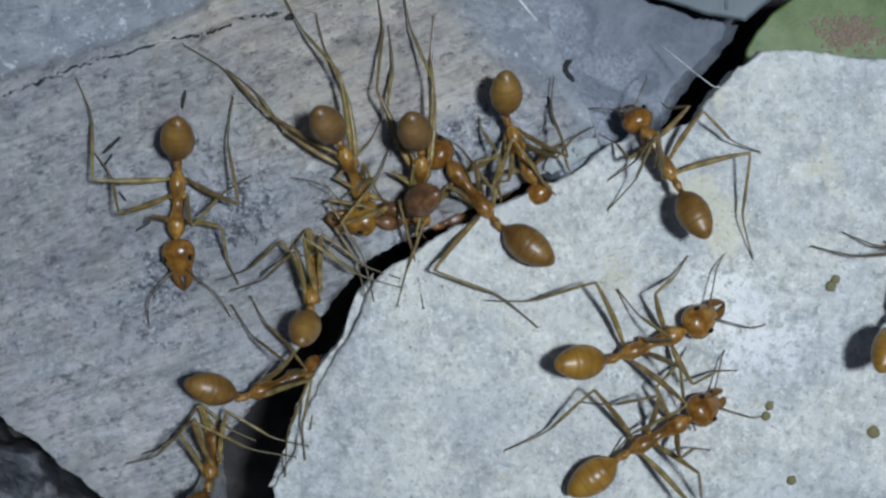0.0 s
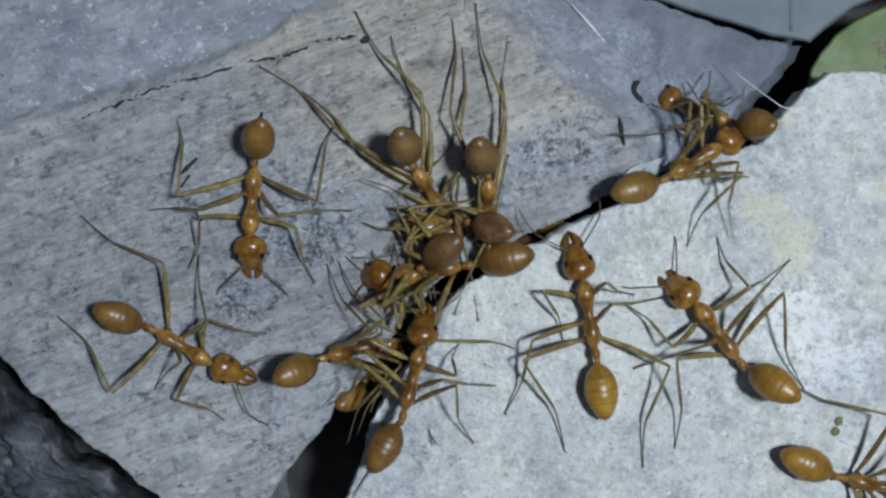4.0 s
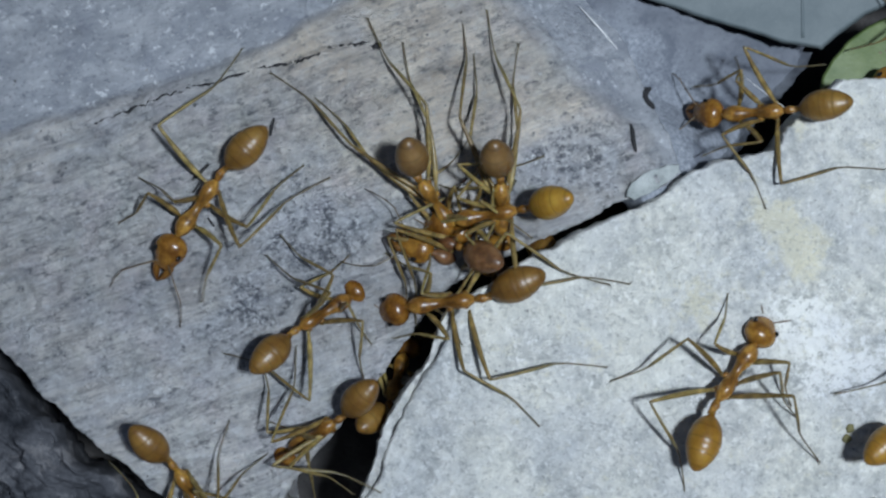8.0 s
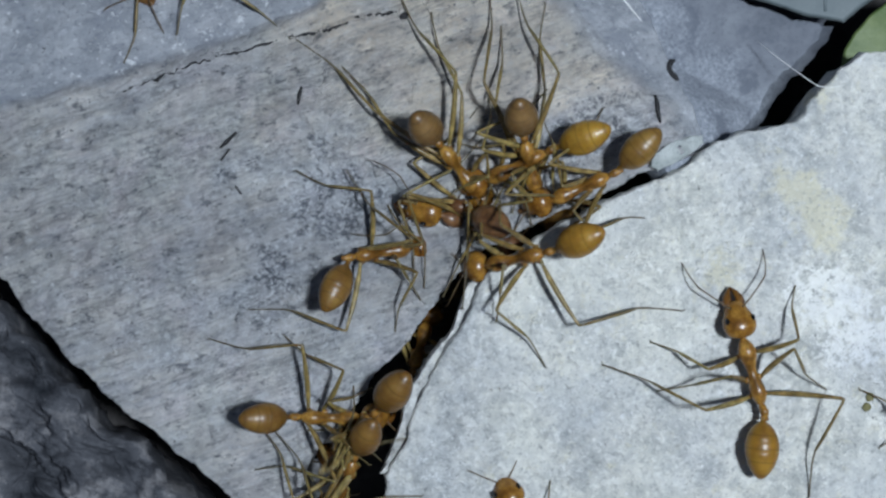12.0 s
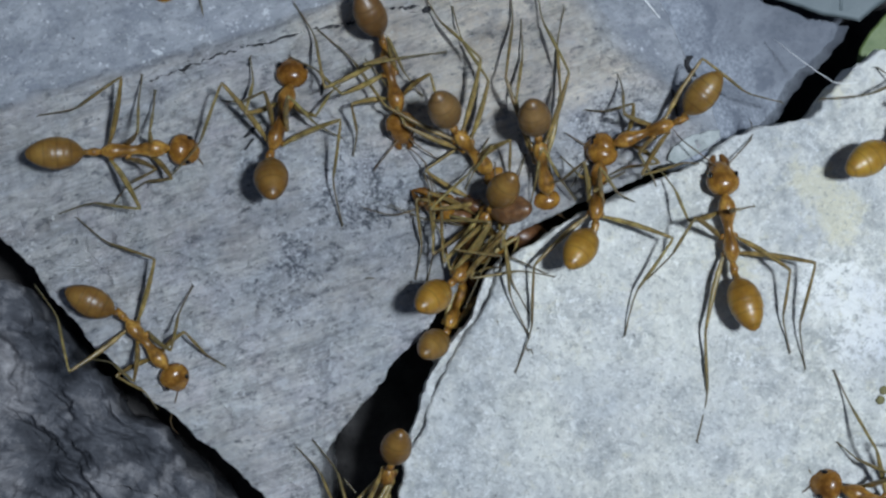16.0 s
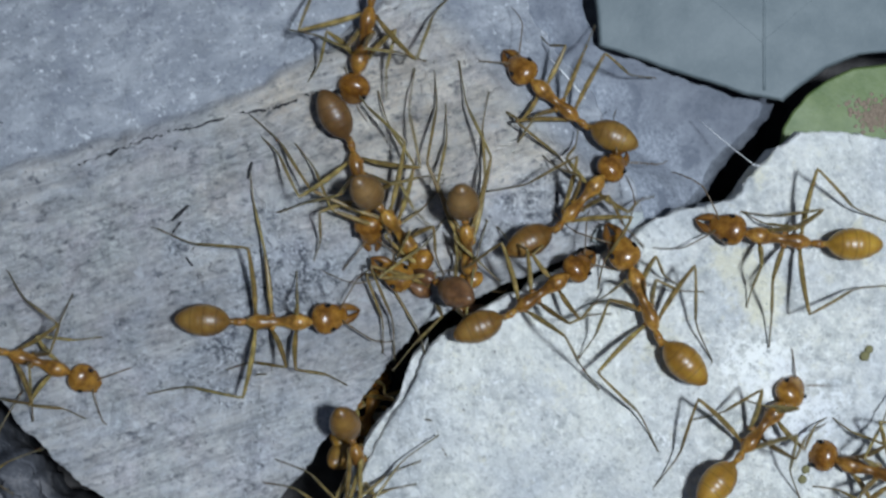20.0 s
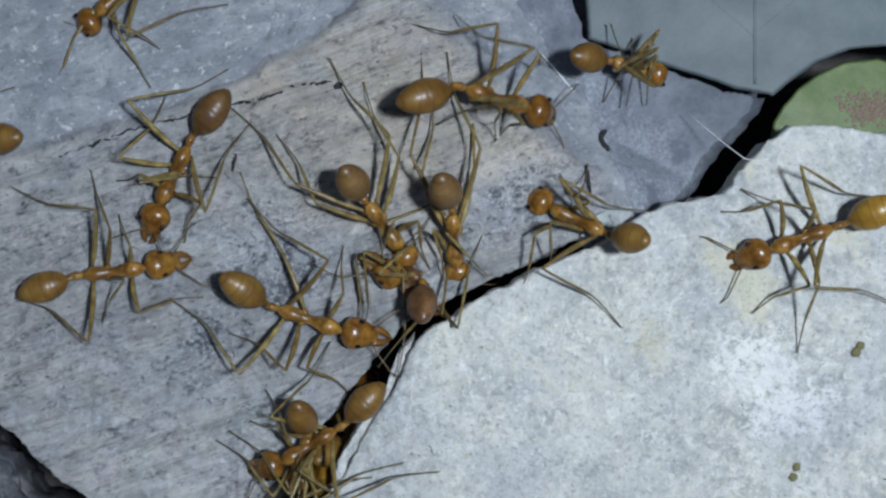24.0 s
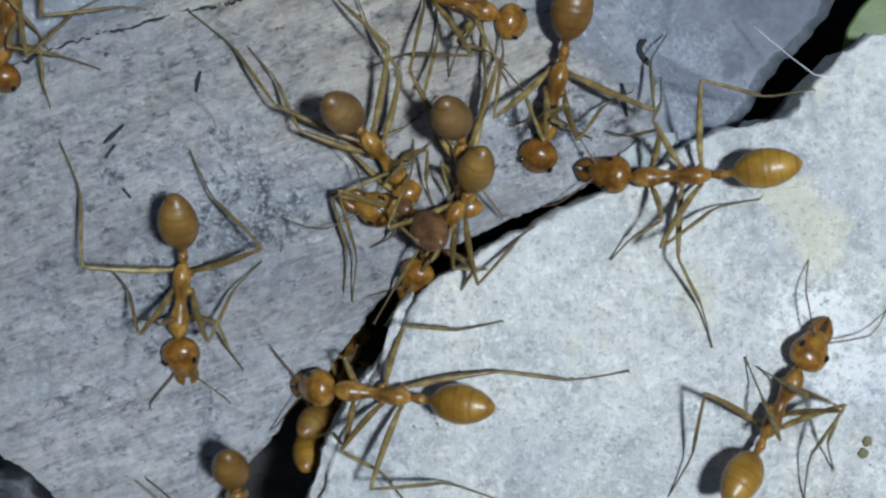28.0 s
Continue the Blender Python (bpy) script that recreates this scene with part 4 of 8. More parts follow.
            narrow = min(1.0, 1.6 * steep)
            if (fold or brace) and not down:
                # braced sideways on the rims of the crack
                p = frames[k] @ (Vector((spread.x * (1 - 0.85 * narrow), spread.y, 0)) * (MM * (0.9 if narrow > 0.5 else reach)))
                x, y = p.x / MM, p.y / MM
                return Vector((x, y, level(x, y) + 0.05))
            p = frames[k] @ (spread * (MM * (reach * (1 - 0.6 * narrow))))
            x, y = p.x / MM, p.y / MM
            return Vector((x, y, level(x, y) + 0.05 - (5.0 if down else 0.0) + min(0.0, frames[k].translation.z / MM - level(x, y) - 1.2)))

        upper, lower = [], []
        foot, goal = home(0), None
        for k, t in enumerate(times):
            if name in holds:
                foot = Vector(holds[name])
            elif (name, k) in standing:
                foot, goal = standing[name, k], None
            elif (name, k + 1) in standing:
                foot, goal = (foot + standing[name, k + 1]) / 2 + Vector((0, 0, 0.7)), None
            elif goal is not None:
                foot, goal = goal, None
            else:
                target = home(min(k + 2, 280))
                off = (target - foot).length
                if off > 2.6 or (off > 1.0 and (k % 4 in (0, 1)) == phase):
                    goal = target
                    foot = (foot + target) / 2 + Vector((0, 0, 0.7))
            local = frames[k].inverted() @ (foot * MM) / MM
            a, b = leg_pose(hip, local, s, thigh, shin, (0.0, 0.5, 0.9) if name in holds else (0.2, 0.5, 0.2) if down else BENDS[leg["station"]])
            upper.append((t, a))
            lower.append((t, b))
        walk(leg, prune(upper))
        walk([c for c in leg.children][0], prune(lower))


ANTS = {}
PALE = ("T1", "T2", "D", "I", "N")
first_ant = build_ant()
for index, (key, size) in enumerate([('A', 0.95), ('B', 0.95), ('C', 0.9), ('E', 0.963), ('F', 0.9), ('G', 0.9), ('H', 1.0), ('L', 0.9), ('P', 0.9), ('Q', 0.9), ('T1', 0.97), ('T2', 0.95), ('N', 0.94), ('D', 0.95), ('M', 0.934), ('V', 0.9), ('I', 0.94), ('S', 0.9), ('K', 0.9), ('Z', 0.9), ('W', 0.9)]):
    ob = first_ant if index == 0 else copy_thing(first_ant, pose(0, 0, 0))
    ob.scale = (size, size, size)
    tagged(ob, "amber weaver ant with long thin olive legs", "ant", "ants on the timber and rock")
    ANTS[key] = ob
    if key in PALE:
        slot = [c for c in ob.children if c.name.startswith("gaster")][0].material_slots[0]
        slot.link = "OBJECT"
        slot.material = GOLDEN
for key in ("A", "B", "M"):
    slot = [c for c in ANTS[key].children if c.name.startswith("gaster")][0].material_slots[0]
    slot.link = "OBJECT"
    slot.material = DUSKY
for key in ("C", "W"):
    for piece in [c for c in ANTS[key].children if c.name.startswith(("gaster", "mesosoma"))]:
        slot = piece.material_slots[0]
        slot.link = "OBJECT"
        slot.material = RUSTY
tagged(ANTS["A"], "amber weaver ant bracing its stretched legs over the crack")
tagged(ANTS["B"], "amber weaver ant bracing its stretched legs over the crack")
tagged(ANTS["C"], "captured reddish ant held at the edge of the crack")
# W is an added ant: its raised gaster stands for the gaster of C
tagged(ANTS["W"], "added ant, its gaster standing for that of the captured ant")


def motions():
    stride(ANTS['A'], [
        (0, pose(-2.03 * MM, 2.30 * MM, 0.99 * MM, 0, 38, -69), 5, 24),
        (1, pose(-1.96 * MM, 2.59 * MM, 1.03 * MM, 0, 42, -54), -16, 20),
        (2, pose(-1.73 * MM, 2.74 * MM, 1.05 * MM, 0, 42, -38), -30, 20),
        (3, pose(-1.86 * MM, 2.65 * MM, 1.03 * MM, 0, 42, -44), -26, 20),
        (4, pose(-1.94 * MM, 2.48 * MM, 0.98 * MM, 0, 41, -55), -7, 21),
        (7, pose(-2.28 * MM, 2.21 * MM, 0.98 * MM, 0, 41, -56), -5, 21),
        (8, pose(-2.22 * MM, 2.13 * MM, 0.96 * MM, 0, 36, -54), -11, 26),
        (9, pose(-2.09 * MM, 2.08 * MM, 0.91 * MM, 0, 35, -50), -20, 27),
        (10, pose(-2.41 * MM, 2.24 * MM, 0.94 * MM, 0, 35, -51), -14, 27),
        (11, pose(-2.37 * MM, 2.44 * MM, 0.96 * MM, 0, 36, -48), -14, 26),
        (12, pose(-2.42 * MM, 2.34 * MM, 0.96 * MM, 0, 34, -49), 3, 28),
        (15, pose(-2.90 * MM, 2.81 * MM, 1.02 * MM, 0, 40, -49), 1, 22),
        (16, pose(-2.78 * MM, 2.77 * MM, 1.04 * MM, 0, 42, -46), -6, 20),
        (17, pose(-2.85 * MM, 2.58 * MM, 1.04 * MM, 0, 42, -54), 4, 20),
        (18, pose(-2.75 * MM, 3.12 * MM, 1.03 * MM, 0, 39, -39), -16, 23),
        (19, pose(-2.77 * MM, 2.94 * MM, 1.01 * MM, 0, 38, -49), -6, 24),
        (21, pose(-2.68 * MM, 2.93 * MM, 1.02 * MM, 0, 36, -53), 4, 26),
        (24, pose(-2.79 * MM, 2.92 * MM, 1.00 * MM, 0, 34, -53), -1, 28),
        (25, pose(-3.07 * MM, 3.13 * MM, 1.00 * MM, 0, 31, -53), -3, 31),
        (26, pose(-2.97 * MM, 3.26 * MM, 1.02 * MM, 0, 32, -55), 3, 30),
        (27, pose(-2.76 * MM, 3.03 * MM, 1.02 * MM, 0, 35, -57), 2, 27),
        (28, pose(-2.57 * MM, 2.93 * MM, 1.04 * MM, 0, 40, -51), 3, 22),
    ], holds={'hind_l': (-5.95, 12.05, 0.75), 'middle_l': (-4.05, 10.75, 0.73), 'hind_r': (-11.45, 9.4, 0.59), 'middle_r': (-8.82, 7.88, 0.44), 'front_l': (-0.27, 0.63, -0.25), 'front_r': (-3.14, 0.79, -0.25)})
    stride(ANTS['B'], [
        (0, pose(1.50 * MM, 1.84 * MM, 1.00 * MM, 0, 42, -92), 9, 20),
        (1, pose(1.43 * MM, 2.08 * MM, 1.07 * MM, 0, 42, -90), 5, 20),
        (2, pose(1.49 * MM, 2.17 * MM, 1.05 * MM, 0, 42, -80), -5, 20),
        (3, pose(1.35 * MM, 1.93 * MM, 0.97 * MM, 0, 42, -84), 6, 20),
        (4, pose(1.16 * MM, 1.72 * MM, 0.94 * MM, 0, 42, -87), 9, 20),
        (7, pose(1.15 * MM, 1.75 * MM, 0.95 * MM, 0, 41, -83), 4, 21),
        (8, pose(1.22 * MM, 1.89 * MM, 0.99 * MM, 0, 42, -86), 6, 20),
        (9, pose(1.06 * MM, 2.07 * MM, 0.98 * MM, 0, 41, -86), 1, 21),
        (10, pose(1.20 * MM, 2.28 * MM, 1.01 * MM, 0, 42, -80), 0, 20),
        (11, pose(1.02 * MM, 2.36 * MM, 1.05 * MM, 0, 42, -85), 6, 20),
        (12, pose(1.39 * MM, 2.48 * MM, 1.05 * MM, 0, 42, -73), -0, 20),
        (15, pose(1.08 * MM, 2.21 * MM, 0.98 * MM, 0, 42, -77), 4, 20),
        (16, pose(1.07 * MM, 2.00 * MM, 0.98 * MM, 0, 42, -75), 3, 20),
        (17, pose(1.04 * MM, 2.15 * MM, 1.04 * MM, 0, 42, -75), -0, 20),
        (18, pose(0.89 * MM, 2.36 * MM, 1.09 * MM, 0, 42, -80), -8, 20),
        (19, pose(1.08 * MM, 3.21 * MM, 1.09 * MM, 0, 42, -82), -4, 20),
        (20, pose(1.07 * MM, 2.04 * MM, 0.96 * MM, 0, 41, -83), 2, 21),
        (21, pose(1.08 * MM, 2.00 * MM, 0.95 * MM, 0, 42, -80), 2, 20),
        (24, pose(1.01 * MM, 2.24 * MM, 0.95 * MM, 0, 40, -85), 10, 22),
        (25, pose(0.89 * MM, 2.58 * MM, 0.98 * MM, 0, 41, -86), 12, 21),
        (26, pose(0.79 * MM, 2.56 * MM, 0.96 * MM, 0, 38, -86), 11, 24),
        (27, pose(0.99 * MM, 2.59 * MM, 0.98 * MM, 0, 41, -86), 10, 21),
        (28, pose(1.08 * MM, 2.29 * MM, 0.99 * MM, 0, 42, -83), 11, 20),
    ], holds={'hind_l': (0.42, 12.48, 0.75), 'middle_l': (2.14, 11.36, 0.75), 'hind_r': (-0.97, 12.42, 0.75), 'middle_r': (-0.27, 10.15, 0.67), 'front_l': (2.9, 0.33, 0.5), 'front_r': (0.48, 0.03, -0.15)})
    stride(ANTS['C'], [
        (0, pose(0.63 * MM, -0.24 * MM, -0.64 * MM, 0, -30, 176), 20, -12),
        (3, pose(0.38 * MM, 0.25 * MM, -0.64 * MM, 0, -30, 170), -0, -12),
        (8, pose(-0.99 * MM, -0.97 * MM, -0.64 * MM, 0, -30, 160), -2, -12),
        (11, pose(-1.54 * MM, -0.53 * MM, -0.64 * MM, 0, -30, 159), -12, -12),
        (15, pose(-2.93 * MM, -1.35 * MM, -0.64 * MM, 0, -30, 159), 23, -12),
        (18, pose(-0.60 * MM, -0.32 * MM, -0.64 * MM, 0, -30, 160), -8, -12),
        (21, pose(-0.77 * MM, -0.78 * MM, -0.64 * MM, 0, -30, 150), 5, -12),
        (24, pose(-0.64 * MM, -0.99 * MM, -0.64 * MM, 0, -30, 144), -33, -12),
        (26, pose(-0.94 * MM, -0.43 * MM, -0.64 * MM, 0, -30, 144), -14, -12),
        (28, pose(-0.94 * MM, -0.53 * MM, -0.64 * MM, 0, -30, 146), -9, -12),
    ], tuck=0.4, fold=True)
    stride(ANTS['E'], [
        (0, pose(-11.26 * MM, 0.78 * MM, 0.86 * MM, 0, 2, -91), -15, 51),
        (1, pose(-10.93 * MM, 1.45 * MM, 0.91 * MM, 0, 19, -84), -15, 36),
        (2, pose(-10.62 * MM, 1.55 * MM, 0.87 * MM, 0, 2, -79), 1, 49),
        (3, pose(-11.15 * MM, 1.56 * MM, 0.87 * MM, 0, 2, -85), -9, 53),
        (4, pose(-11.40 * MM, 1.99 * MM, 0.91 * MM, 0, 3, -94), -19, 52),
        (4.5, pose(-11.33 * MM, 1.79 * MM, 0.89 * MM, 0, 3, -95), -8, 46),
        (6.5, pose(-11.05 * MM, 1.25 * MM, 0.86 * MM, 0, 2, -84), 2, 32),
        (7, pose(-11.38 * MM, 2.44 * MM, 0.96 * MM, 0, 15, -100), -12, 9),
        (8, pose(-14.92 * MM, 1.94 * MM, 0.92 * MM, 0, 2, -125), -10, 3),
        (8.5, pose(-16.26 * MM, 1.93 * MM, 0.92 * MM, 0, 2, -135), -7, 3),
        (9, pose(-16.20 * MM, 3.33 * MM, 1.06 * MM, 0, 3, -143), -10, 3),
        (9.3, pose(-17.39 * MM, 5.60 * MM, 1.32 * MM, 0, 0, -180), -7, 3),
        (9.7, pose(-20.97 * MM, 9.92 * MM, 1.21 * MM, 0, 13, -172), -3, 3),
        (10, pose(-21.77 * MM, 10.33 * MM, 1.14 * MM, 0, 12, -157), 20, 3),
        (10.5, pose(-22.71 * MM, 9.87 * MM, 1.13 * MM, 0, 14, -126), -16, 10),
        (11, pose(-21.37 * MM, 11.88 * MM, 1.13 * MM, 0, 11, -98), 4, 50),
        (11.3, pose(-20.84 * MM, 12.03 * MM, 0.96 * MM, 0, 9, -102), -25, 45),
        (11.7, pose(-19.55 * MM, 12.24 * MM, 0.95 * MM, 0, 10, -113), 3, 27),
        (12, pose(-17.96 * MM, 14.53 * MM, 1.09 * MM, 0, 11, -122), 15, 3),
        (13, pose(-20.79 * MM, 14.82 * MM, 0.36 * MM, 0, 9, -50), 16, 52),
        (13.7, pose(-32.14 * MM, 5.75 * MM, 0.93 * MM, 0, -3, -8), 5, 62),
        (14.5, pose(-23.16 * MM, 2.30 * MM, 1.00 * MM, 0, 14, 20), 5, 36),
        (15, pose(-21.23 * MM, 1.43 * MM, 0.90 * MM, 0, 15, -3), 5, 3),
        (16, pose(-21.25 * MM, 2.54 * MM, 1.01 * MM, 0, 16, 6), -1, 3),
        (16.5, pose(-19.61 * MM, 0.98 * MM, 0.86 * MM, 0, 0, -1), -1, 3),
        (17, pose(-18.29 * MM, -0.76 * MM, 0.86 * MM, 0, 0, -6), -2, 31),
        (17.5, pose(-13.78 * MM, -1.44 * MM, 0.86 * MM, 0, 0, -7), -3, 3),
        (18, pose(-11.54 * MM, -2.39 * MM, 0.86 * MM, 0, 0, -17), 3, 3),
        (19, pose(-9.77 * MM, -2.02 * MM, 0.86 * MM, 0, 0, -9), 3, 15),
        (20, pose(-9.29 * MM, -2.07 * MM, 0.86 * MM, 0, 0, 1), -3, 3),
        (21, pose(-8.25 * MM, -1.84 * MM, 0.86 * MM, 0, 0, -1), -9, 21),
        (21.5, pose(-7.07 * MM, -1.81 * MM, 0.86 * MM, 0, 16, -6), 1, 8),
        (23.5, pose(-7.72 * MM, -2.26 * MM, 0.86 * MM, 0, 0, -12), -0, 38),
        (24, pose(-6.77 * MM, -2.19 * MM, 0.86 * MM, 0, 0, -18), -15, 33),
        (25, pose(-5.02 * MM, -3.14 * MM, 0.86 * MM, 0, 15, -45), 12, 17),
        (26, pose(-6.18 * MM, -2.45 * MM, 0.86 * MM, 0, 10, -29), 11, 22),
        (26.5, pose(-7.01 * MM, -1.67 * MM, 0.86 * MM, 0, 0, -8), 1, 3),
        (27, pose(-7.55 * MM, -1.84 * MM, 0.86 * MM, 0, 0, -17), -1, 27),
        (27.4, pose(-9.57 * MM, -3.04 * MM, 0.86 * MM, 0, 16, -76), 1, 31),
        (28, pose(-11.72 * MM, -3.62 * MM, 0.86 * MM, 0, 13, -96), 4, 25),
    ], plants=[(0, 'hind_r', (-16.82, 7.56, 0.41)), (0, 'middle_r', (-15.95, 3.54, 0)), (0, 'front_r', (-13.69, -0.65, -0.25)), (0, 'hind_l', (-8.47, 6.41, 0.29)), (0, 'middle_l', (-7.54, 2.32, -0.12)), (1, 'hind_r', (-16.71, 7.44, 0.39)), (1, 'middle_r', (-13.31, 0.64, -0.25)), (1, 'hind_l', (-8.95, 7.21, 0.37)), (1, 'middle_l', (-7.2, 1.81, -0.17)), (2, 'middle_l', (-6.72, 3.02, -0.05)), (2, 'middle_r', (-14.92, 1.41, -0.21)), (2, 'hind_l', (-8.58, 7.93, 0.44)), (2, 'hind_r', (-16.71, 7.77, 0.43)), (3, 'middle_l', (-6.64, 3, -0.05)), (3, 'middle_r', (-15.62, 1.61, -0.19)), (3, 'hind_l', (-8.79, 7.92, 0.44)), (3, 'hind_r', (-16.83, 7.8, 0.43)), (7, 'front_r', (-14.77, 2.09, -0.14)), (7, 'middle_l', (-7.77, 2.63, -0.09)), (7, 'middle_r', (-17.16, 4.45, 0.09)), (7, 'hind_l', (-8.54, 7.83, 0.43)), (7, 'hind_r', (-16.64, 7.6, 0.41)), (8, 'front_r', (-19.45, 1.09, -0.24)), (8, 'middle_l', (-9.37, 4.25, 0.08)), (8, 'middle_r', (-18.32, 3.53, 0)), (8, 'hind_r', (-12.6, 10.47, 0.55)), (9, 'middle_r', (-18.16, 7.95, 0.41)), (9, 'hind_r', (-12.67, 10.12, 0.58)), (9, 'middle_l', (-12.46, 1.85, -0.16)), (10, 'front_l', (-21.34, 6.55, 0.31)), (10, 'hind_l', (-15.36, 10.91, 0.35)), (11, 'front_l', (-17.17, 8.7, 0.41)), (11, 'front_r', (-21.58, 5.22, 0.17)), (12, 'front_r', (-21.29, 5.72, 0.22)), (12, 'middle_l', (-11.53, 9.26, 0.58)), (15, 'front_l', (-20.54, 5.38, 0.19)), (15, 'front_r', (-20.4, -0.06, -0.25)), (15, 'middle_l', (-20.86, 7.61, 0.29)), (15, 'middle_r', (-22.59, -1.45, -0.25)), (15, 'hind_l', (-26.91, 4.89, 0.14)), (15, 'hind_r', (-28.11, -1.38, -0.25)), (16, 'front_l', (-20.34, 5.92, 0.24)), (16, 'front_r', (-21.75, 0.3, -0.25)), (16, 'middle_l', (-21.06, 6.77, 0.33)), (16, 'middle_r', (-22.68, -0.41, -0.25)), (16, 'hind_l', (-26.84, 4.41, 0.09)), (16, 'hind_r', (-25.66, -0.97, -0.25)), (17, 'front_l', (-16.11, 2.89, -0.06)), (17, 'middle_l', (-21.49, 4.47, 0.1)), (17, 'middle_r', (-20.08, -3.73, -0.25)), (17, 'hind_l', (-25.38, 3.46, -0)), (17, 'hind_r', (-22.65, -3.02, -0.25)), (18, 'front_l', (-8.88, 1.12, -0.24)), (18, 'front_r', (-11.67, -4.54, -0.25)), (18, 'middle_l', (-16, 4.43, 0.09)), (18, 'middle_r', (-13.75, -4.86, -0.25)), (18, 'hind_l', (-16.55, 3.31, -0.02)), (18, 'hind_r', (-20.81, -0.91, -0.25)), (19, 'middle_l', (-11.09, 6.44, 0.29)), (19, 'front_l', (-8.58, 1.49, -0.2)), (19, 'middle_r', (-13.65, -4.15, -0.25)), (19, 'hind_l', (-16.5, 3.09, -0.04)), (19, 'hind_r', (-20.61, -0.88, -0.25)), (20, 'hind_l', (-16.44, 3.07, -0.04)), (20, 'middle_l', (-11.09, 6.59, 0.31)), (20, 'front_l', (-8.44, 0.73, -0.25)), (20, 'middle_r', (-12.28, -4.84, -0.25)), (20, 'hind_r', (-16.6, -6.23, -0.25)), (21, 'middle_r', (-9.38, -4.72, -0.25)), (21, 'hind_l', (-16.37, 3.48, -0)), (21, 'hind_r', (-14.57, -3.45, -0.25)), (24, 'front_l', (-5.07, 1.86, -0.16)), (24, 'middle_l', (-11.12, 6.53, 0.3)), (24, 'middle_r', (-11.24, -3.06, -0.25)), (24, 'hind_r', (-14.47, -1.26, -0.25)), (25, 'middle_l', (-4.44, 2.08, -0.14)), (25, 'middle_r', (-9.79, -3.33, -0.25)), (25, 'hind_l', (-10.48, 2.12, -0.14)), (25, 'hind_r', (-14.59, -0.69, -0.25)), (26, 'middle_l', (-5.07, 2.02, -0.15)), (26, 'middle_r', (-10.5, -2.93, -0.25)), (26, 'hind_l', (-11.09, 2.93, -0.06)), (26, 'hind_r', (-14.77, -0.75, -0.25)), (27, 'hind_l', (-11.51, 3.13, -0.04)), (27, 'middle_l', (-6.76, 1.69, -0.18)), (27, 'front_l', (-4.12, 1.9, -0.16)), (27, 'hind_r', (-12.73, -4.15, -0.25)), (27, 'middle_r', (-10.68, -3.34, -0.25)), (28, 'front_r', (-14.17, -4.68, -0.25)), (28, 'middle_l', (-8.21, -1.88, -0.25)), (28, 'middle_r', (-15.34, -2.2, -0.25)), (28, 'hind_l', (-11.52, 3.2, -0.03)), (28, 'hind_r', (-17.46, 3.5, -0))])
    stride(ANTS['F'], [
        (0, pose(13.74 * MM, 3.35 * MM, 1.88 * MM, 0, 23, 117), -2, 3),
        (0.3, pose(12.49 * MM, 4.24 * MM, 1.88 * MM, 0, 31, 129), 3, 4),
        (1, pose(11.84 * MM, 5.82 * MM, -0.69 * MM, 0, 65, 145), 7, 3),
        (2, pose(10.90 * MM, 6.36 * MM, -1.28 * MM, 0, 52, 152), 7, 10),
        (3, pose(9.63 * MM, 6.32 * MM, -1.20 * MM, 0, 38, 190), 18, 24),
        (3.6, pose(11.99 * MM, 7.30 * MM, -1.52 * MM, 0, 19, 160), -5, 45),
        (4, pose(13.00 * MM, 6.96 * MM, -1.36 * MM, 0, 39, 152), 6, 22),
        (4.5, pose(10.84 * MM, 7.38 * MM, -1.11 * MM, 0, -2, 180), -4, 12),
        (5.5, pose(11.65 * MM, 9.31 * MM, -1.52 * MM, 0, 16, 134), -12, 46),
        (6, pose(14.00 * MM, 8.90 * MM, -1.52 * MM, 0, 8, 75), -10, 24),
        (6.5, pose(16.34 * MM, 8.48 * MM, -1.52 * MM, 0, 1, 16), -8, 3),
        (7, pose(18.64 * MM, 9.33 * MM, -0.15 * MM, 0, 41, 41), 4, 3),
        (7.3, pose(21.62 * MM, 12.43 * MM, -1.52 * MM, 0, 18, 47), -5, 14),
        (8, pose(26.28 * MM, 16.41 * MM, -1.52 * MM, 0, 16, 43), 10, 3),
        (9.5, pose(50.09 * MM, 41.15 * MM, -1.52 * MM, 0, 12, 43), 9, 3),
        (28, pose(50.09 * MM, 41.15 * MM, -1.52 * MM, 0, 12, 43), 9, 3),
    ], plants=[(0, 'middle_r', (19.21, 3.54, 0.85)), (0, 'hind_r', (18.85, -2.01, 0.85)), (0, 'middle_l', (11.25, 2.04, 0.85)), (0, 'hind_l', (11.26, 0.5, 0.85)), (1, 'middle_l', (10.58, 0.18, 0.85)), (1, 'hind_l', (18.1, 1.99, 0.85)), (2, 'middle_l', (10.64, 0.08, 0.85)), (2, 'hind_l', (18.09, 1.92, 0.85)), (3, 'middle_l', (10.74, 0.03, 0.85)), (3, 'hind_l', (17.23, 3.32, 0.85))])
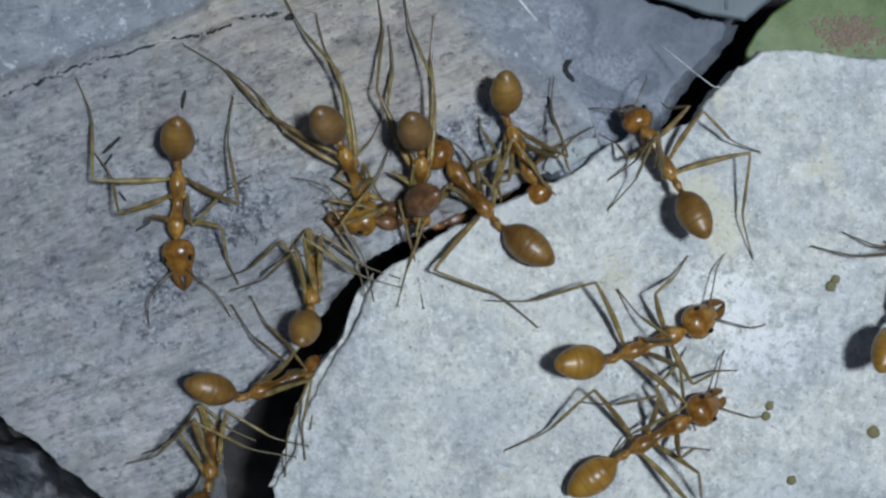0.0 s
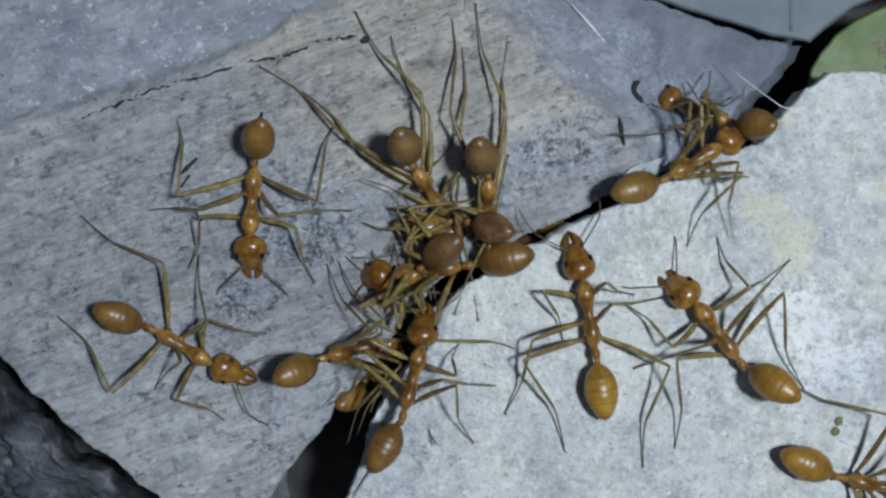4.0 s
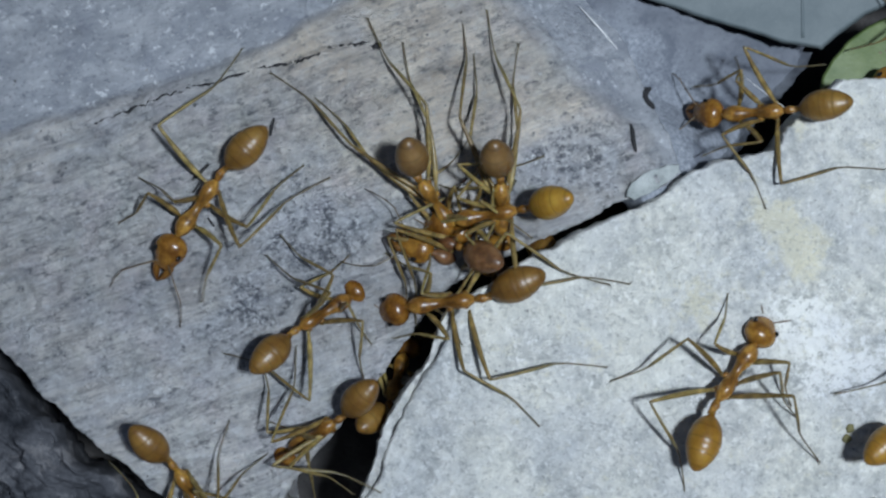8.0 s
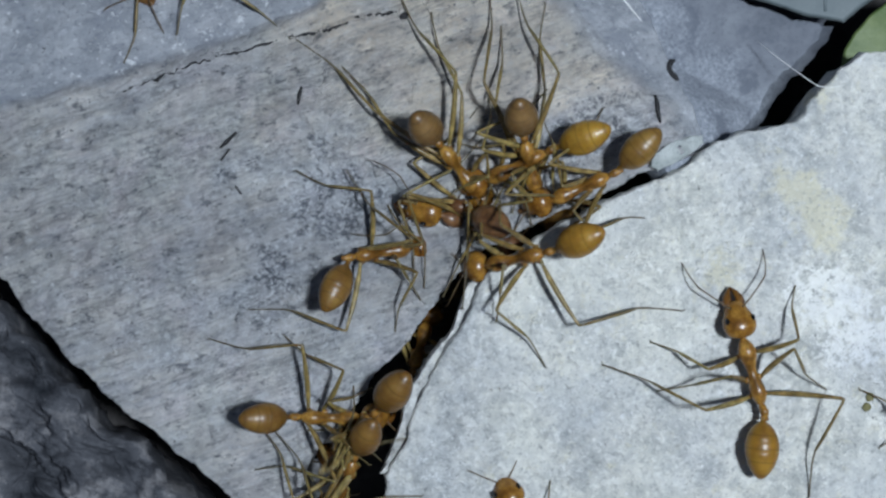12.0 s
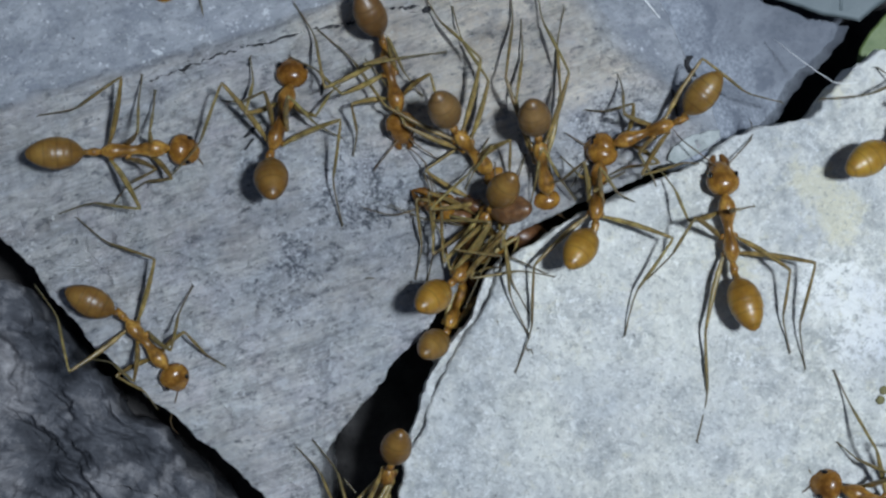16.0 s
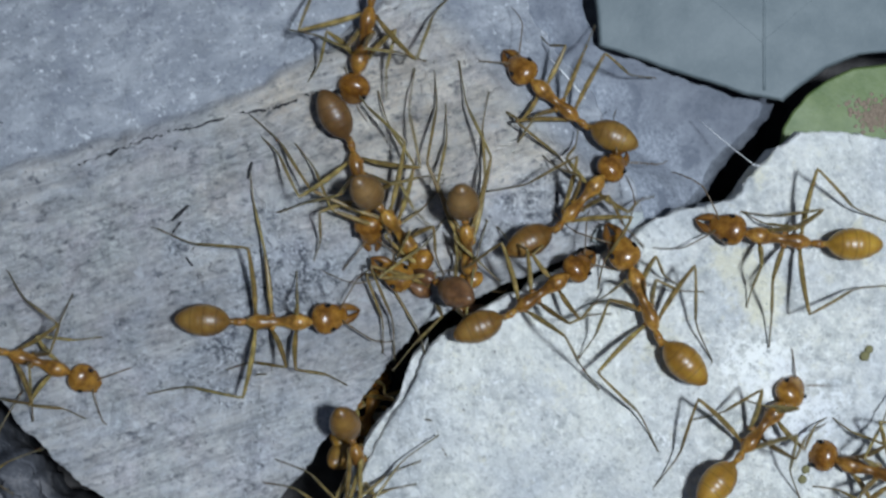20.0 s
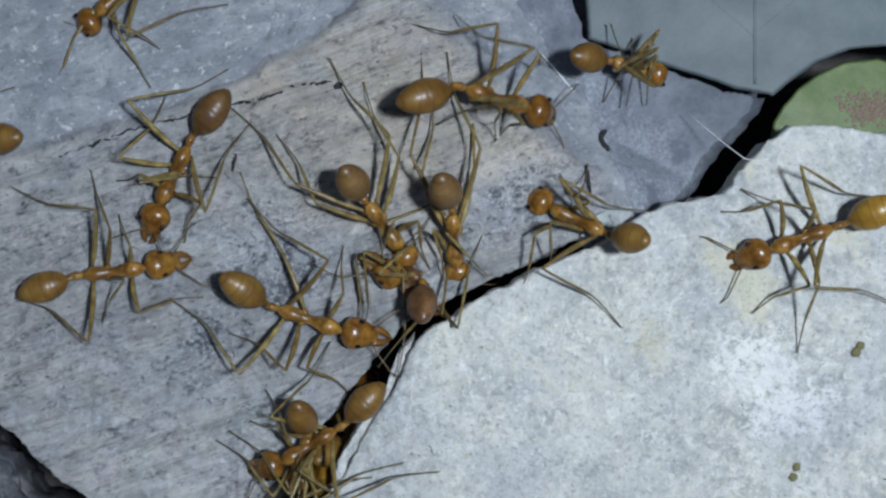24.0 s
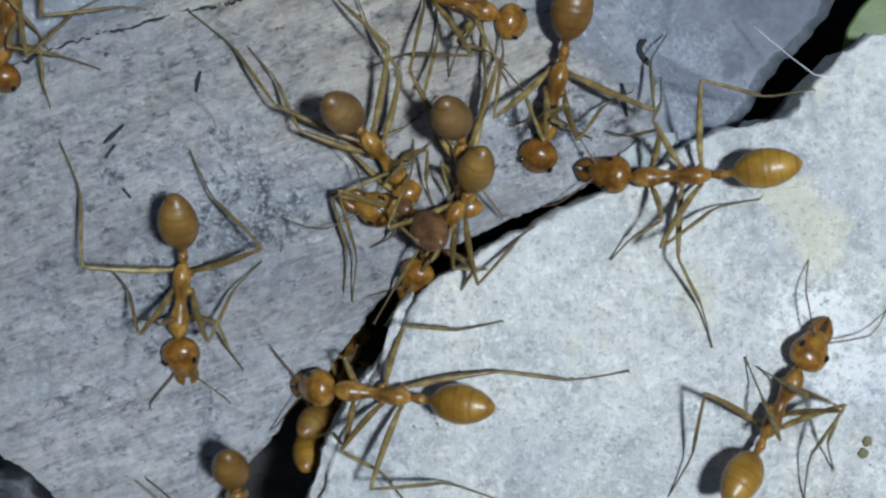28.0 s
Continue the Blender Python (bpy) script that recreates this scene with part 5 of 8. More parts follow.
    stride(ANTS['G'], [
        (0, pose(6.76 * MM, 3.40 * MM, 1.07 * MM, 0, 13, -65), -16, 37),
        (1, pose(5.23 * MM, 1.87 * MM, 0.62 * MM, 0, 35, -97), 4, 27),
        (2, pose(4.60 * MM, 1.05 * MM, 0.94 * MM, 0, 37, -123), 13, 25),
        (2.5, pose(5.56 * MM, 1.96 * MM, 1.11 * MM, 0, 28, -44), -5, 23),
        (3, pose(6.52 * MM, 2.87 * MM, 1.28 * MM, 0, 18, 35), -24, 20),
        (3.6, pose(9.80 * MM, 3.08 * MM, 1.74 * MM, 0, 13, 16), 2, 3),
        (4, pose(11.93 * MM, 4.03 * MM, 1.85 * MM, 0, 17, 30), -12, 3),
        (4.5, pose(16.47 * MM, 3.62 * MM, 1.88 * MM, 0, 12, 17), -4, 3),
        (5.2, pose(23.96 * MM, 6.29 * MM, 1.88 * MM, 0, 14, 16), 0, 3),
        (5.6, pose(24.37 * MM, 9.58 * MM, 0.18 * MM, 0, 15, 87), -10, 13),
        (6, pose(24.78 * MM, 12.86 * MM, -1.52 * MM, 0, 16, 158), -20, 23),
        (6.5, pose(21.10 * MM, 12.13 * MM, -0.52 * MM, 0, 16, 151), -4, 3),
        (7, pose(19.51 * MM, 10.95 * MM, 0.42 * MM, 0, 48, 126), -6, 3),
        (7.7, pose(15.48 * MM, 7.57 * MM, 0.08 * MM, 0, 49, 179), 8, 3),
        (8, pose(14.76 * MM, 7.13 * MM, 0.15 * MM, 0, 32, 181), 3, 3),
        (8.5, pose(11.54 * MM, 5.52 * MM, 1.53 * MM, 0, -7, 191), 5, 10),
        (9, pose(9.12 * MM, 4.92 * MM, 1.45 * MM, 0, 9, 191), 8, 3),
        (9.3, pose(7.54 * MM, 4.59 * MM, 1.14 * MM, 0, 15, 193), 6, 3),
        (10, pose(7.33 * MM, 4.34 * MM, 1.11 * MM, 0, 1, 186), 15, 8),
        (10.5, pose(5.91 * MM, 3.65 * MM, 1.04 * MM, 0, 19, 179), 19, 29),
        (11, pose(5.69 * MM, 2.41 * MM, 1.27 * MM, 0, 16, 208), 12, 16),
        (12, pose(4.07 * MM, 1.38 * MM, 1.35 * MM, 0, 18, 204), 20, 3),
        (12.5, pose(3.01 * MM, 0.96 * MM, 1.22 * MM, 0, 14, 215), 12, 3),
        (14.5, pose(6.26 * MM, 4.93 * MM, 1.20 * MM, 0, 18, 207), -5, 3),
        (15, pose(6.90 * MM, 4.68 * MM, 1.15 * MM, 0, 17, 195), -29, 3),
        (16, pose(6.54 * MM, 3.98 * MM, 1.07 * MM, 0, 16, 200), 30, 3),
        (16.5, pose(6.79 * MM, 5.49 * MM, 1.23 * MM, 0, 17, 191), 2, 21),
        (17, pose(9.54 * MM, 8.08 * MM, -0.73 * MM, 0, 6, 147), 45, 12),
        (17.5, pose(7.25 * MM, 8.72 * MM, 0.34 * MM, 0, -17, 161), 20, 20),
        (18, pose(7.87 * MM, 9.65 * MM, -0.45 * MM, 0, -9, 143), 27, 12),
        (19, pose(8.46 * MM, 9.44 * MM, -0.45 * MM, 0, -8, 145), 32, 11),
        (19.5, pose(6.56 * MM, 10.67 * MM, -0.11 * MM, 0, -10, 148), 1, 13),
        (20, pose(5.83 * MM, 10.38 * MM, 0.39 * MM, 0, -7, 142), 16, 10),
        (20.5, pose(5.34 * MM, 13.28 * MM, -0.63 * MM, 0, -13, 215), -6, 16),
        (21, pose(4.20 * MM, 16.15 * MM, -0.81 * MM, 0, -8, 243), 9, 51),
        (22, pose(6.82 * MM, 21.89 * MM, -1.52 * MM, 0, 16, 318), 14, 15),
        (22.5, pose(8.94 * MM, 15.77 * MM, -1.52 * MM, 0, 16, 277), 2, 9),
        (23, pose(11.05 * MM, 9.65 * MM, -1.52 * MM, 0, 16, 236), -10, 3),
        (23.5, pose(6.26 * MM, 3.28 * MM, 1.18 * MM, 0, 23, 178), -2, 18),
        (24, pose(7.67 * MM, 3.44 * MM, 1.15 * MM, 0, 24, 154), 7, 36),
        (25, pose(4.72 * MM, 2.01 * MM, 1.13 * MM, 0, 18, 208), -6, 30),
        (26, pose(1.79 * MM, 1.33 * MM, 0.84 * MM, 0, 18, 199), 0, 4),
        (27, pose(0.78 * MM, -0.50 * MM, 1.24 * MM, 0, 14, 219), 4, 45),
        (27.5, pose(0.07 * MM, -1.28 * MM, 1.19 * MM, 0, 5, 245), 2, 42),
        (28, pose(0.18 * MM, -0.32 * MM, 0.78 * MM, 0, 14, 238), 12, 34),
    ], plants=[(7, 'middle_l', (20.59, 1.11, 0.85)), (8, 'middle_l', (15.25, 1.93, 0.85)), (8, 'hind_l', (21.55, 4.05, 0.85)), (8, 'hind_r', (18.92, 9.87, -0.97)), (10, 'middle_l', (8.13, 0.45, 0.85)), (10, 'hind_l', (16.56, 2.29, 0.85)), (10, 'hind_r', (11.56, 8.36, -2.55)), (16, 'hind_r', (14.39, 6, -0.56)), (17, 'middle_l', (6.91, 4.38, 0.09)), (17, 'hind_r', (16.51, 8.56, -2.17)), (18, 'hind_l', (11.89, 3.4, 0.85)), (18, 'hind_r', (16.1, 9.05, -2.55)), (19, 'front_l', (3.52, 7.15, 0.36)), (19, 'middle_l', (8.29, 5.72, 0.22)), (19, 'hind_l', (11.77, 3.46, 0.85)), (19, 'hind_r', (16.29, 8.92, -2.55)), (24, 'hind_l', (10.19, -2.33, 0.85)), (24, 'front_l', (4.64, -0.59, 0.85)), (24, 'hind_r', (11.64, 3.99, 0.81)), (25, 'hind_l', (8.04, -2.11, 0.85)), (26, 'hind_l', (7.71, -2.02, 0.85))])
    stride(ANTS['H'], [
        (0, pose(4.11 * MM, 1.50 * MM, 0.92 * MM, 0, 9, 128), 16, 4),
        (1, pose(3.42 * MM, 1.63 * MM, 0.88 * MM, 0, 8, 135), 4, 6),
        (2, pose(4.23 * MM, 1.59 * MM, 1.09 * MM, 0, 9, 137), 12, 3),
        (2.5, pose(3.94 * MM, 1.24 * MM, 1.21 * MM, 0, 22, 153), 2, 3),
        (3, pose(2.27 * MM, 0.58 * MM, 1.05 * MM, 0, 9, 180), 7, 3),
        (3.3, pose(0.30 * MM, -0.28 * MM, 0.86 * MM, 0, 8, 182), 2, 7),
        (4, pose(-2.06 * MM, -1.70 * MM, 0.78 * MM, 0, 7, 187), 3, 12),
        (4.5, pose(-2.48 * MM, -1.64 * MM, 0.78 * MM, 0, 5, 188), 2, 13),
        (5.5, pose(1.35 * MM, -5.17 * MM, 1.88 * MM, 0, 12, 191), 14, 3),
        (6.5, pose(4.38 * MM, -4.09 * MM, 1.88 * MM, 0, 0, 196), 5, 3),
        (6.9, pose(0.12 * MM, -3.32 * MM, 1.88 * MM, 0, 12, 179), 17, 3),
        (7, pose(-0.78 * MM, -3.33 * MM, 1.76 * MM, 0, 12, 168), 21, 3),
        (8, pose(-1.92 * MM, -3.12 * MM, 0.78 * MM, 0, 12, 187), 15, 3),
        (9, pose(-1.73 * MM, -1.06 * MM, 0.78 * MM, 0, 20, 169), 16, 3),
        (10, pose(-3.58 * MM, -2.78 * MM, 0.78 * MM, 0, 12, 187), 20, 14),
        (10.5, pose(-0.84 * MM, -5.15 * MM, 1.88 * MM, 0, 20, 202), 12, 3),
        (11, pose(-5.78 * MM, -11.35 * MM, 1.33 * MM, 0, 35, 183), 6, 3),
        (11.5, pose(-6.82 * MM, -11.56 * MM, 0.78 * MM, 0, 16, 228), -6, 7),
        (12, pose(-8.06 * MM, -12.06 * MM, 0.18 * MM, 0, 33, 226), 5, 3),
        (12.5, pose(-10.04 * MM, -10.41 * MM, 0.18 * MM, 0, 38, 227), 7, 3),
        (13.5, pose(-14.00 * MM, -6.81 * MM, 0.78 * MM, 0, 16, 183), -0, 12),
        (14, pose(-13.16 * MM, -3.97 * MM, 0.78 * MM, 0, 16, 137), -2, 8),
        (14.5, pose(-12.31 * MM, -1.13 * MM, 0.78 * MM, 0, 15, 91), -3, 3),
        (15, pose(-13.94 * MM, 0.63 * MM, 0.78 * MM, 0, 14, 99), 10, 25),
        (15.5, pose(-13.93 * MM, 3.11 * MM, 0.96 * MM, 0, 11, 91), 8, 36),
        (16, pose(-13.25 * MM, 4.39 * MM, 1.07 * MM, 0, 12, 77), 22, 37),
        (17, pose(-13.49 * MM, 7.25 * MM, 1.44 * MM, 0, 11, 61), 7, 34),
        (17.5, pose(-11.93 * MM, 12.95 * MM, 1.20 * MM, 0, 16, 63), -5, 3),
        (18, pose(-7.89 * MM, 16.67 * MM, 0.99 * MM, 0, 17, 35), 7, 3),
        (18.5, pose(-4.82 * MM, 16.67 * MM, 1.37 * MM, 0, 10, 7), 2, 3),
        (19, pose(-4.52 * MM, 16.65 * MM, 1.51 * MM, 0, -7, -13), 5, 10),
        (19.5, pose(-3.25 * MM, 16.33 * MM, 1.77 * MM, 0, -2, -17), 3, 5),
        (19.75, pose(-4.01 * MM, 14.85 * MM, 1.77 * MM, 0, 7, -60), 12, 4),
        (20, pose(-4.78 * MM, 13.38 * MM, 1.78 * MM, 0, 15, -102), 20, 3),
        (20.5, pose(-7.20 * MM, 13.18 * MM, 1.62 * MM, 0, 11, -114), 8, 37),
        (21, pose(-6.46 * MM, 12.25 * MM, 1.78 * MM, 0, 17, -116), 7, 9),
        (21.5, pose(-6.24 * MM, 11.05 * MM, 1.78 * MM, 0, 17, -121), 5, 8),
        (23, pose(-2.76 * MM, 9.13 * MM, 1.62 * MM, 0, 20, -62), 7, 3),
        (23.5, pose(-0.14 * MM, 6.69 * MM, 2.16 * MM, 0, 19, -40), 19, 3),
        (24, pose(3.13 * MM, 9.77 * MM, 2.46 * MM, 0, 20, -13), 30, 3),
        (24.4, pose(4.92 * MM, 13.80 * MM, -0.54 * MM, 0, 37, -2), 9, 3),
        (24.7, pose(7.19 * MM, 15.13 * MM, -1.52 * MM, 0, 16, -24), 13, 3),
        (25, pose(7.48 * MM, 12.91 * MM, -1.52 * MM, 0, 16, -53), -19, 13),
        (25.3, pose(7.66 * MM, 10.73 * MM, -0.82 * MM, 0, 25, -34), -12, 3),
        (25.6, pose(8.18 * MM, 10.03 * MM, -0.85 * MM, 0, 18, -49), 3, 3),
        (26, pose(7.71 * MM, 9.40 * MM, -0.22 * MM, 0, -10, -63), -5, 13),
        (26.5, pose(6.39 * MM, 8.35 * MM, 1.02 * MM, 0, -11, -82), 3, 14),
        (27, pose(5.43 * MM, 6.29 * MM, 1.24 * MM, 0, 4, -101), 1, 3),
        (27.4, pose(4.70 * MM, 6.13 * MM, 1.26 * MM, 0, 4, -103), -5, 3),
        (28, pose(5.00 * MM, 5.60 * MM, 1.20 * MM, 0, 16, -100), 2, 3),
    ], plants=[(0, 'hind_l', (7.66, -5.66, 0.85)), (1, 'hind_l', (7.62, -5.42, 0.85)), (2, 'hind_l', (7.5, -5.76, 0.85)), (3, 'middle_l', (3.71, -2.87, 0.85)), (3, 'hind_l', (7.51, -5.95, 0.85)), (7, 'hind_l', (3.16, -9.79, 0.85)), (8, 'hind_l', (6.9, -6.5, 0.85)), (8, 'hind_r', (7.03, -2.15, 0.85)), (8, 'middle_l', (3.3, -9.66, 0.85)), (9, 'hind_l', (4.83, -7.69, 0.85)), (9, 'hind_r', (7.37, -2.12, 0.85)), (10, 'hind_l', (4.69, -7.49, 0.85)), (10, 'hind_r', (5.88, -1.52, 0.85)), (10, 'middle_l', (0.08, -6.89, 0.85)), (15, 'front_l', (-16.39, 0.2, -0.25)), (15, 'middle_l', (-16.73, -1.79, -0.25)), (15, 'hind_l', (-14.31, -5.8, -0.25)), (15, 'hind_r', (-10.62, -4.32, -0.25)), (15, 'middle_r', (-10.03, -0.08, -0.25)), (17, 'front_l', (-17.21, 7.03, 0.35)), (17, 'middle_l', (-18.64, 3.79, 0.03)), (17, 'middle_r', (-11.38, 6.32, 0.28)), (17, 'hind_r', (-15, 1.81, -0.17)), (18, 'middle_r', (-5.81, 13.54, 0.75)), (18, 'hind_r', (-12.46, 9.43, 0.59)), (19, 'middle_r', (-5.73, 13.65, 0.75)), (19, 'hind_r', (-7.09, 14.15, 0.47)), (21, 'front_l', (-5.6, 6.79, 0.33)), (24, 'front_r', (3.44, 8.03, 0.45)), (24, 'middle_l', (-1.3, 13.93, 0.75)), (26, 'front_r', (5.78, 6.61, 0.31)), (26, 'middle_l', (9.87, 12.27, -2.55)), (26, 'hind_l', (8.6, 15.53, -2.55)), (26, 'hind_r', (1.28, 13.74, 0.08)), (27, 'front_l', (7.25, 4.85, 0.13)), (27, 'front_r', (3.46, 4.77, 0.13)), (27, 'middle_l', (8.27, 2.15, 0.77)), (27, 'middle_r', (2.4, 7.69, 0.42)), (27, 'hind_l', (9.53, 11.97, -2.55)), (27, 'hind_r', (2.1, 13.64, -0.33)), (28, 'front_l', (6.92, 3.99, 0.05)), (28, 'front_r', (3.29, 4.53, 0.1)), (28, 'middle_l', (8.74, 6.16, -0.03)), (28, 'middle_r', (2.45, 7.48, 0.4))])
    stride(ANTS['L'], [
        (0, pose(-6.02 * MM, -8.72 * MM, 0.48 * MM, 0, 31, 20), -33, 3),
        (1, pose(-6.66 * MM, -7.67 * MM, 0.48 * MM, 0, 42, 16), -13, 3),
        (2, pose(-6.91 * MM, -8.41 * MM, 0.48 * MM, 0, 38, -11), 5, 3),
        (3, pose(-8.54 * MM, -7.37 * MM, 0.48 * MM, 0, 0, 16), 1, 3),
        (3.6, pose(-8.35 * MM, -7.22 * MM, 0.48 * MM, 0, 0, 17), -3, 24),
        (4, pose(-5.97 * MM, -5.98 * MM, 0.48 * MM, 0, 37, 12), 8, 3),
        (5.5, pose(-5.86 * MM, -5.75 * MM, 0.48 * MM, 0, 30, -0), 17, 3),
        (7, pose(-6.29 * MM, -5.80 * MM, 0.48 * MM, 0, 23, -11), 29, 3),
        (8, pose(-8.18 * MM, -3.68 * MM, 0.48 * MM, 0, 27, 32), 11, 3),
        (9, pose(-7.39 * MM, -2.96 * MM, 0.48 * MM, 0, 23, 17), 24, 3),
        (10, pose(-7.60 * MM, -3.01 * MM, 0.48 * MM, 0, 31, 14), 37, 3),
        (11, pose(-6.52 * MM, -2.37 * MM, 0.48 * MM, 0, 22, 17), 30, 3),
        (12, pose(-6.52 * MM, -2.17 * MM, 0.48 * MM, 0, 31, 9), 51, 3),
        (12.5, pose(-5.68 * MM, -1.62 * MM, 0.48 * MM, 0, 36, 8), 44, 3),
        (13.25, pose(-5.05 * MM, -1.03 * MM, 0.48 * MM, 0, 38, 85), 40, 3),
        (14, pose(-4.42 * MM, -0.44 * MM, 0.48 * MM, 0, 40, 162), 37, 3),
        (15, pose(-3.78 * MM, -0.04 * MM, 0.48 * MM, 0, 31, 167), 51, 9),
        (16, pose(-2.44 * MM, -1.60 * MM, 0.48 * MM, 0, 42, 242), -3, 11),
        (16.33, pose(-1.76 * MM, -0.27 * MM, 0.78 * MM, 0, 41, 189), -8, 8),
        (16.67, pose(-1.08 * MM, 1.06 * MM, 1.08 * MM, 0, 40, 135), -14, 6),
        (17, pose(-0.40 * MM, 2.39 * MM, 1.38 * MM, 0, 39, 81), -19, 3),
        (18, pose(1.61 * MM, 1.76 * MM, 1.49 * MM, 0, 23, 80), -45, 3),
        (19, pose(1.97 * MM, 0.75 * MM, 1.51 * MM, 0, 7, 65), -35, 3),
        (20, pose(5.00 * MM, -0.26 * MM, 2.38 * MM, 0, 0, 35), -12, 3),
        (20.5, pose(2.62 * MM, -3.69 * MM, 2.18 * MM, 0, 0, -1), -4, 3),
        (21, pose(3.41 * MM, -5.77 * MM, 1.58 * MM, 0, 26, -44), 15, 3),
        (21.5, pose(3.13 * MM, -7.51 * MM, 1.58 * MM, 0, 21, -60), 15, 3),
        (22.5, pose(-1.89 * MM, -11.15 * MM, 1.58 * MM, 0, 32, -91), -24, 3),
        (23.5, pose(-7.51 * MM, -9.69 * MM, 1.08 * MM, 0, 30, -144), 12, 3),
        (24, pose(-6.56 * MM, -8.96 * MM, 1.08 * MM, 0, 0, -148), 14, 3),
        (25, pose(-5.59 * MM, -8.73 * MM, 1.08 * MM, 0, 5, -149), 13, 3),
        (25.2, pose(-5.06 * MM, -8.60 * MM, 1.28 * MM, 0, 6, -136), 10, 3),
        (25.4, pose(-3.92 * MM, -8.76 * MM, 2.37 * MM, 0, 11, -130), 13, 3),
        (25.6, pose(-3.04 * MM, -9.56 * MM, 2.58 * MM, 0, 31, -126), 17, 3),
        (25.8, pose(-3.81 * MM, -10.80 * MM, 2.48 * MM, 0, 29, -115), 2, 3),
        (26, pose(-4.36 * MM, -11.24 * MM, 2.28 * MM, 0, 31, -113), 4, 3),
        (26.5, pose(-3.66 * MM, -15.23 * MM, 0.88 * MM, 0, 33, -105), 1, 3),
        (28, pose(-6.18 * MM, -19.71 * MM, -1.12 * MM, 0, 29, -115), 1, 3),
    ], tuck=0.8, brace=True, plants=[(2, 'middle_l', (-7.4, -3.31, -0.25)), (2, 'hind_l', (-15.09, -5.34, -0.25)), (8, 'front_l', (-6.88, -0.55, -0.25)), (8, 'hind_r', (-13.75, -5.93, -0.25)), (10, 'front_l', (-6.77, -0.61, -0.25)), (10, 'middle_l', (-11.36, 2.19, -0.13)), (10, 'hind_r', (-13.89, -5.68, -0.25)), (11, 'middle_l', (-11.31, 2.29, -0.12)), (11, 'hind_r', (-13.86, -5.53, -0.25)), (12, 'middle_l', (-11.35, 2.25, -0.13)), (12, 'hind_r', (-13.83, -5.36, -0.25)), (20, 'hind_r', (8.39, -5.51, 0.85)), (20, 'middle_r', (8.95, -1.35, 0.85)), (21, 'middle_r', (1.9, -10.52, 0.85)), (21, 'hind_r', (-1.81, -4.94, 0.68)), (21, 'front_l', (7.37, -7.88, 0.85)), (21, 'middle_l', (6.39, -3.88, 0.85)), (21, 'hind_l', (1.24, -1.48, 0.77)), (24, 'hind_l', (0.47, -10.26, 0.85))])
    stride(ANTS['P'], [
        (0, pose(-9.50 * MM, -12.35 * MM, 0.38 * MM, 0, 42, 94), -19, 3),
        (1, pose(-10.25 * MM, -11.55 * MM, 0.38 * MM, 0, 26, 122), -9, 3),
        (2, pose(-10.59 * MM, -11.26 * MM, 0.38 * MM, 0, 40, 132), -20, 3),
        (3, pose(-7.36 * MM, -12.11 * MM, 0.38 * MM, 0, 42, 69), 8, 3),
        (3.4, pose(-5.87 * MM, -11.12 * MM, 1.38 * MM, 0, 40, 71), -4, 3),
        (3.9, pose(-2.77 * MM, -7.12 * MM, 2.74 * MM, 0, 4, 71), -5, 3),
        (4, pose(-2.80 * MM, -7.29 * MM, 2.75 * MM, 0, 5, 75), -15, 3),
        (4.5, pose(-2.20 * MM, -6.10 * MM, 2.63 * MM, 0, 11, 90), -3, 3),
        (5.2, pose(-2.95 * MM, -6.67 * MM, 2.25 * MM, 0, 51, 98), 4, 3),
        (5.8, pose(-6.45 * MM, -9.06 * MM, 0.98 * MM, 0, 42, 169), 44, 5),
        (6.5, pose(-8.25 * MM, -10.57 * MM, 0.38 * MM, 0, 0, 221), 7, 3),
        (7, pose(-8.58 * MM, -10.25 * MM, 0.38 * MM, 0, 0, 216), 6, 20),
        (8, pose(-8.84 * MM, -10.30 * MM, 0.38 * MM, 0, 23, 214), 11, 3),
        (9, pose(-8.91 * MM, -12.52 * MM, 0.38 * MM, 0, 37, 230), 5, 3),
        (10, pose(-8.37 * MM, -13.67 * MM, 0.38 * MM, 0, 34, 244), 4, 3),
        (11, pose(-8.40 * MM, -13.58 * MM, 0.38 * MM, 0, 35, 244), -3, 3),
        (12, pose(-8.48 * MM, -14.53 * MM, 0.38 * MM, 0, 36, 246), -2, 3),
        (14.5, pose(-7.34 * MM, -14.99 * MM, 0.28 * MM, 0, 41, 234), 16, 3),
        (15, pose(-7.63 * MM, -15.21 * MM, 0.28 * MM, 0, 42, 233), 15, 3),
        (16, pose(-7.28 * MM, -15.67 * MM, 0.18 * MM, 0, 42, 253), 1, 4),
        (17, pose(-4.98 * MM, -10.04 * MM, 0.18 * MM, 0, 37, 281), 4, 18),
        (18, pose(-4.68 * MM, -10.49 * MM, 0.61 * MM, 0, 27, 281), 5, 24),
        (19, pose(-4.98 * MM, -9.91 * MM, 0.18 * MM, 0, 34, 277), 8, 17),
        (20, pose(-4.62 * MM, -10.08 * MM, 0.44 * MM, 0, 27, 285), 0, 26),
        (21, pose(-4.55 * MM, -10.10 * MM, 0.53 * MM, 0, 26, 285), -0, 29),
        (24, pose(-6.91 * MM, -9.76 * MM, -0.02 * MM, 0, 42, 257), 15, 13),
        (25, pose(-6.55 * MM, -9.45 * MM, -0.02 * MM, 0, 42, 258), 10, 5),
        (26, pose(-6.85 * MM, -8.59 * MM, 0.18 * MM, 0, 42, 262), 7, 14),
        (27, pose(-6.16 * MM, -9.04 * MM, 0.18 * MM, 0, 42, 270), 6, 14),
        (28, pose(-9.24 * MM, -13.49 * MM, 0.38 * MM, 0, 42, 259), 9, 7),
    ], tuck=0.75, brace=True)
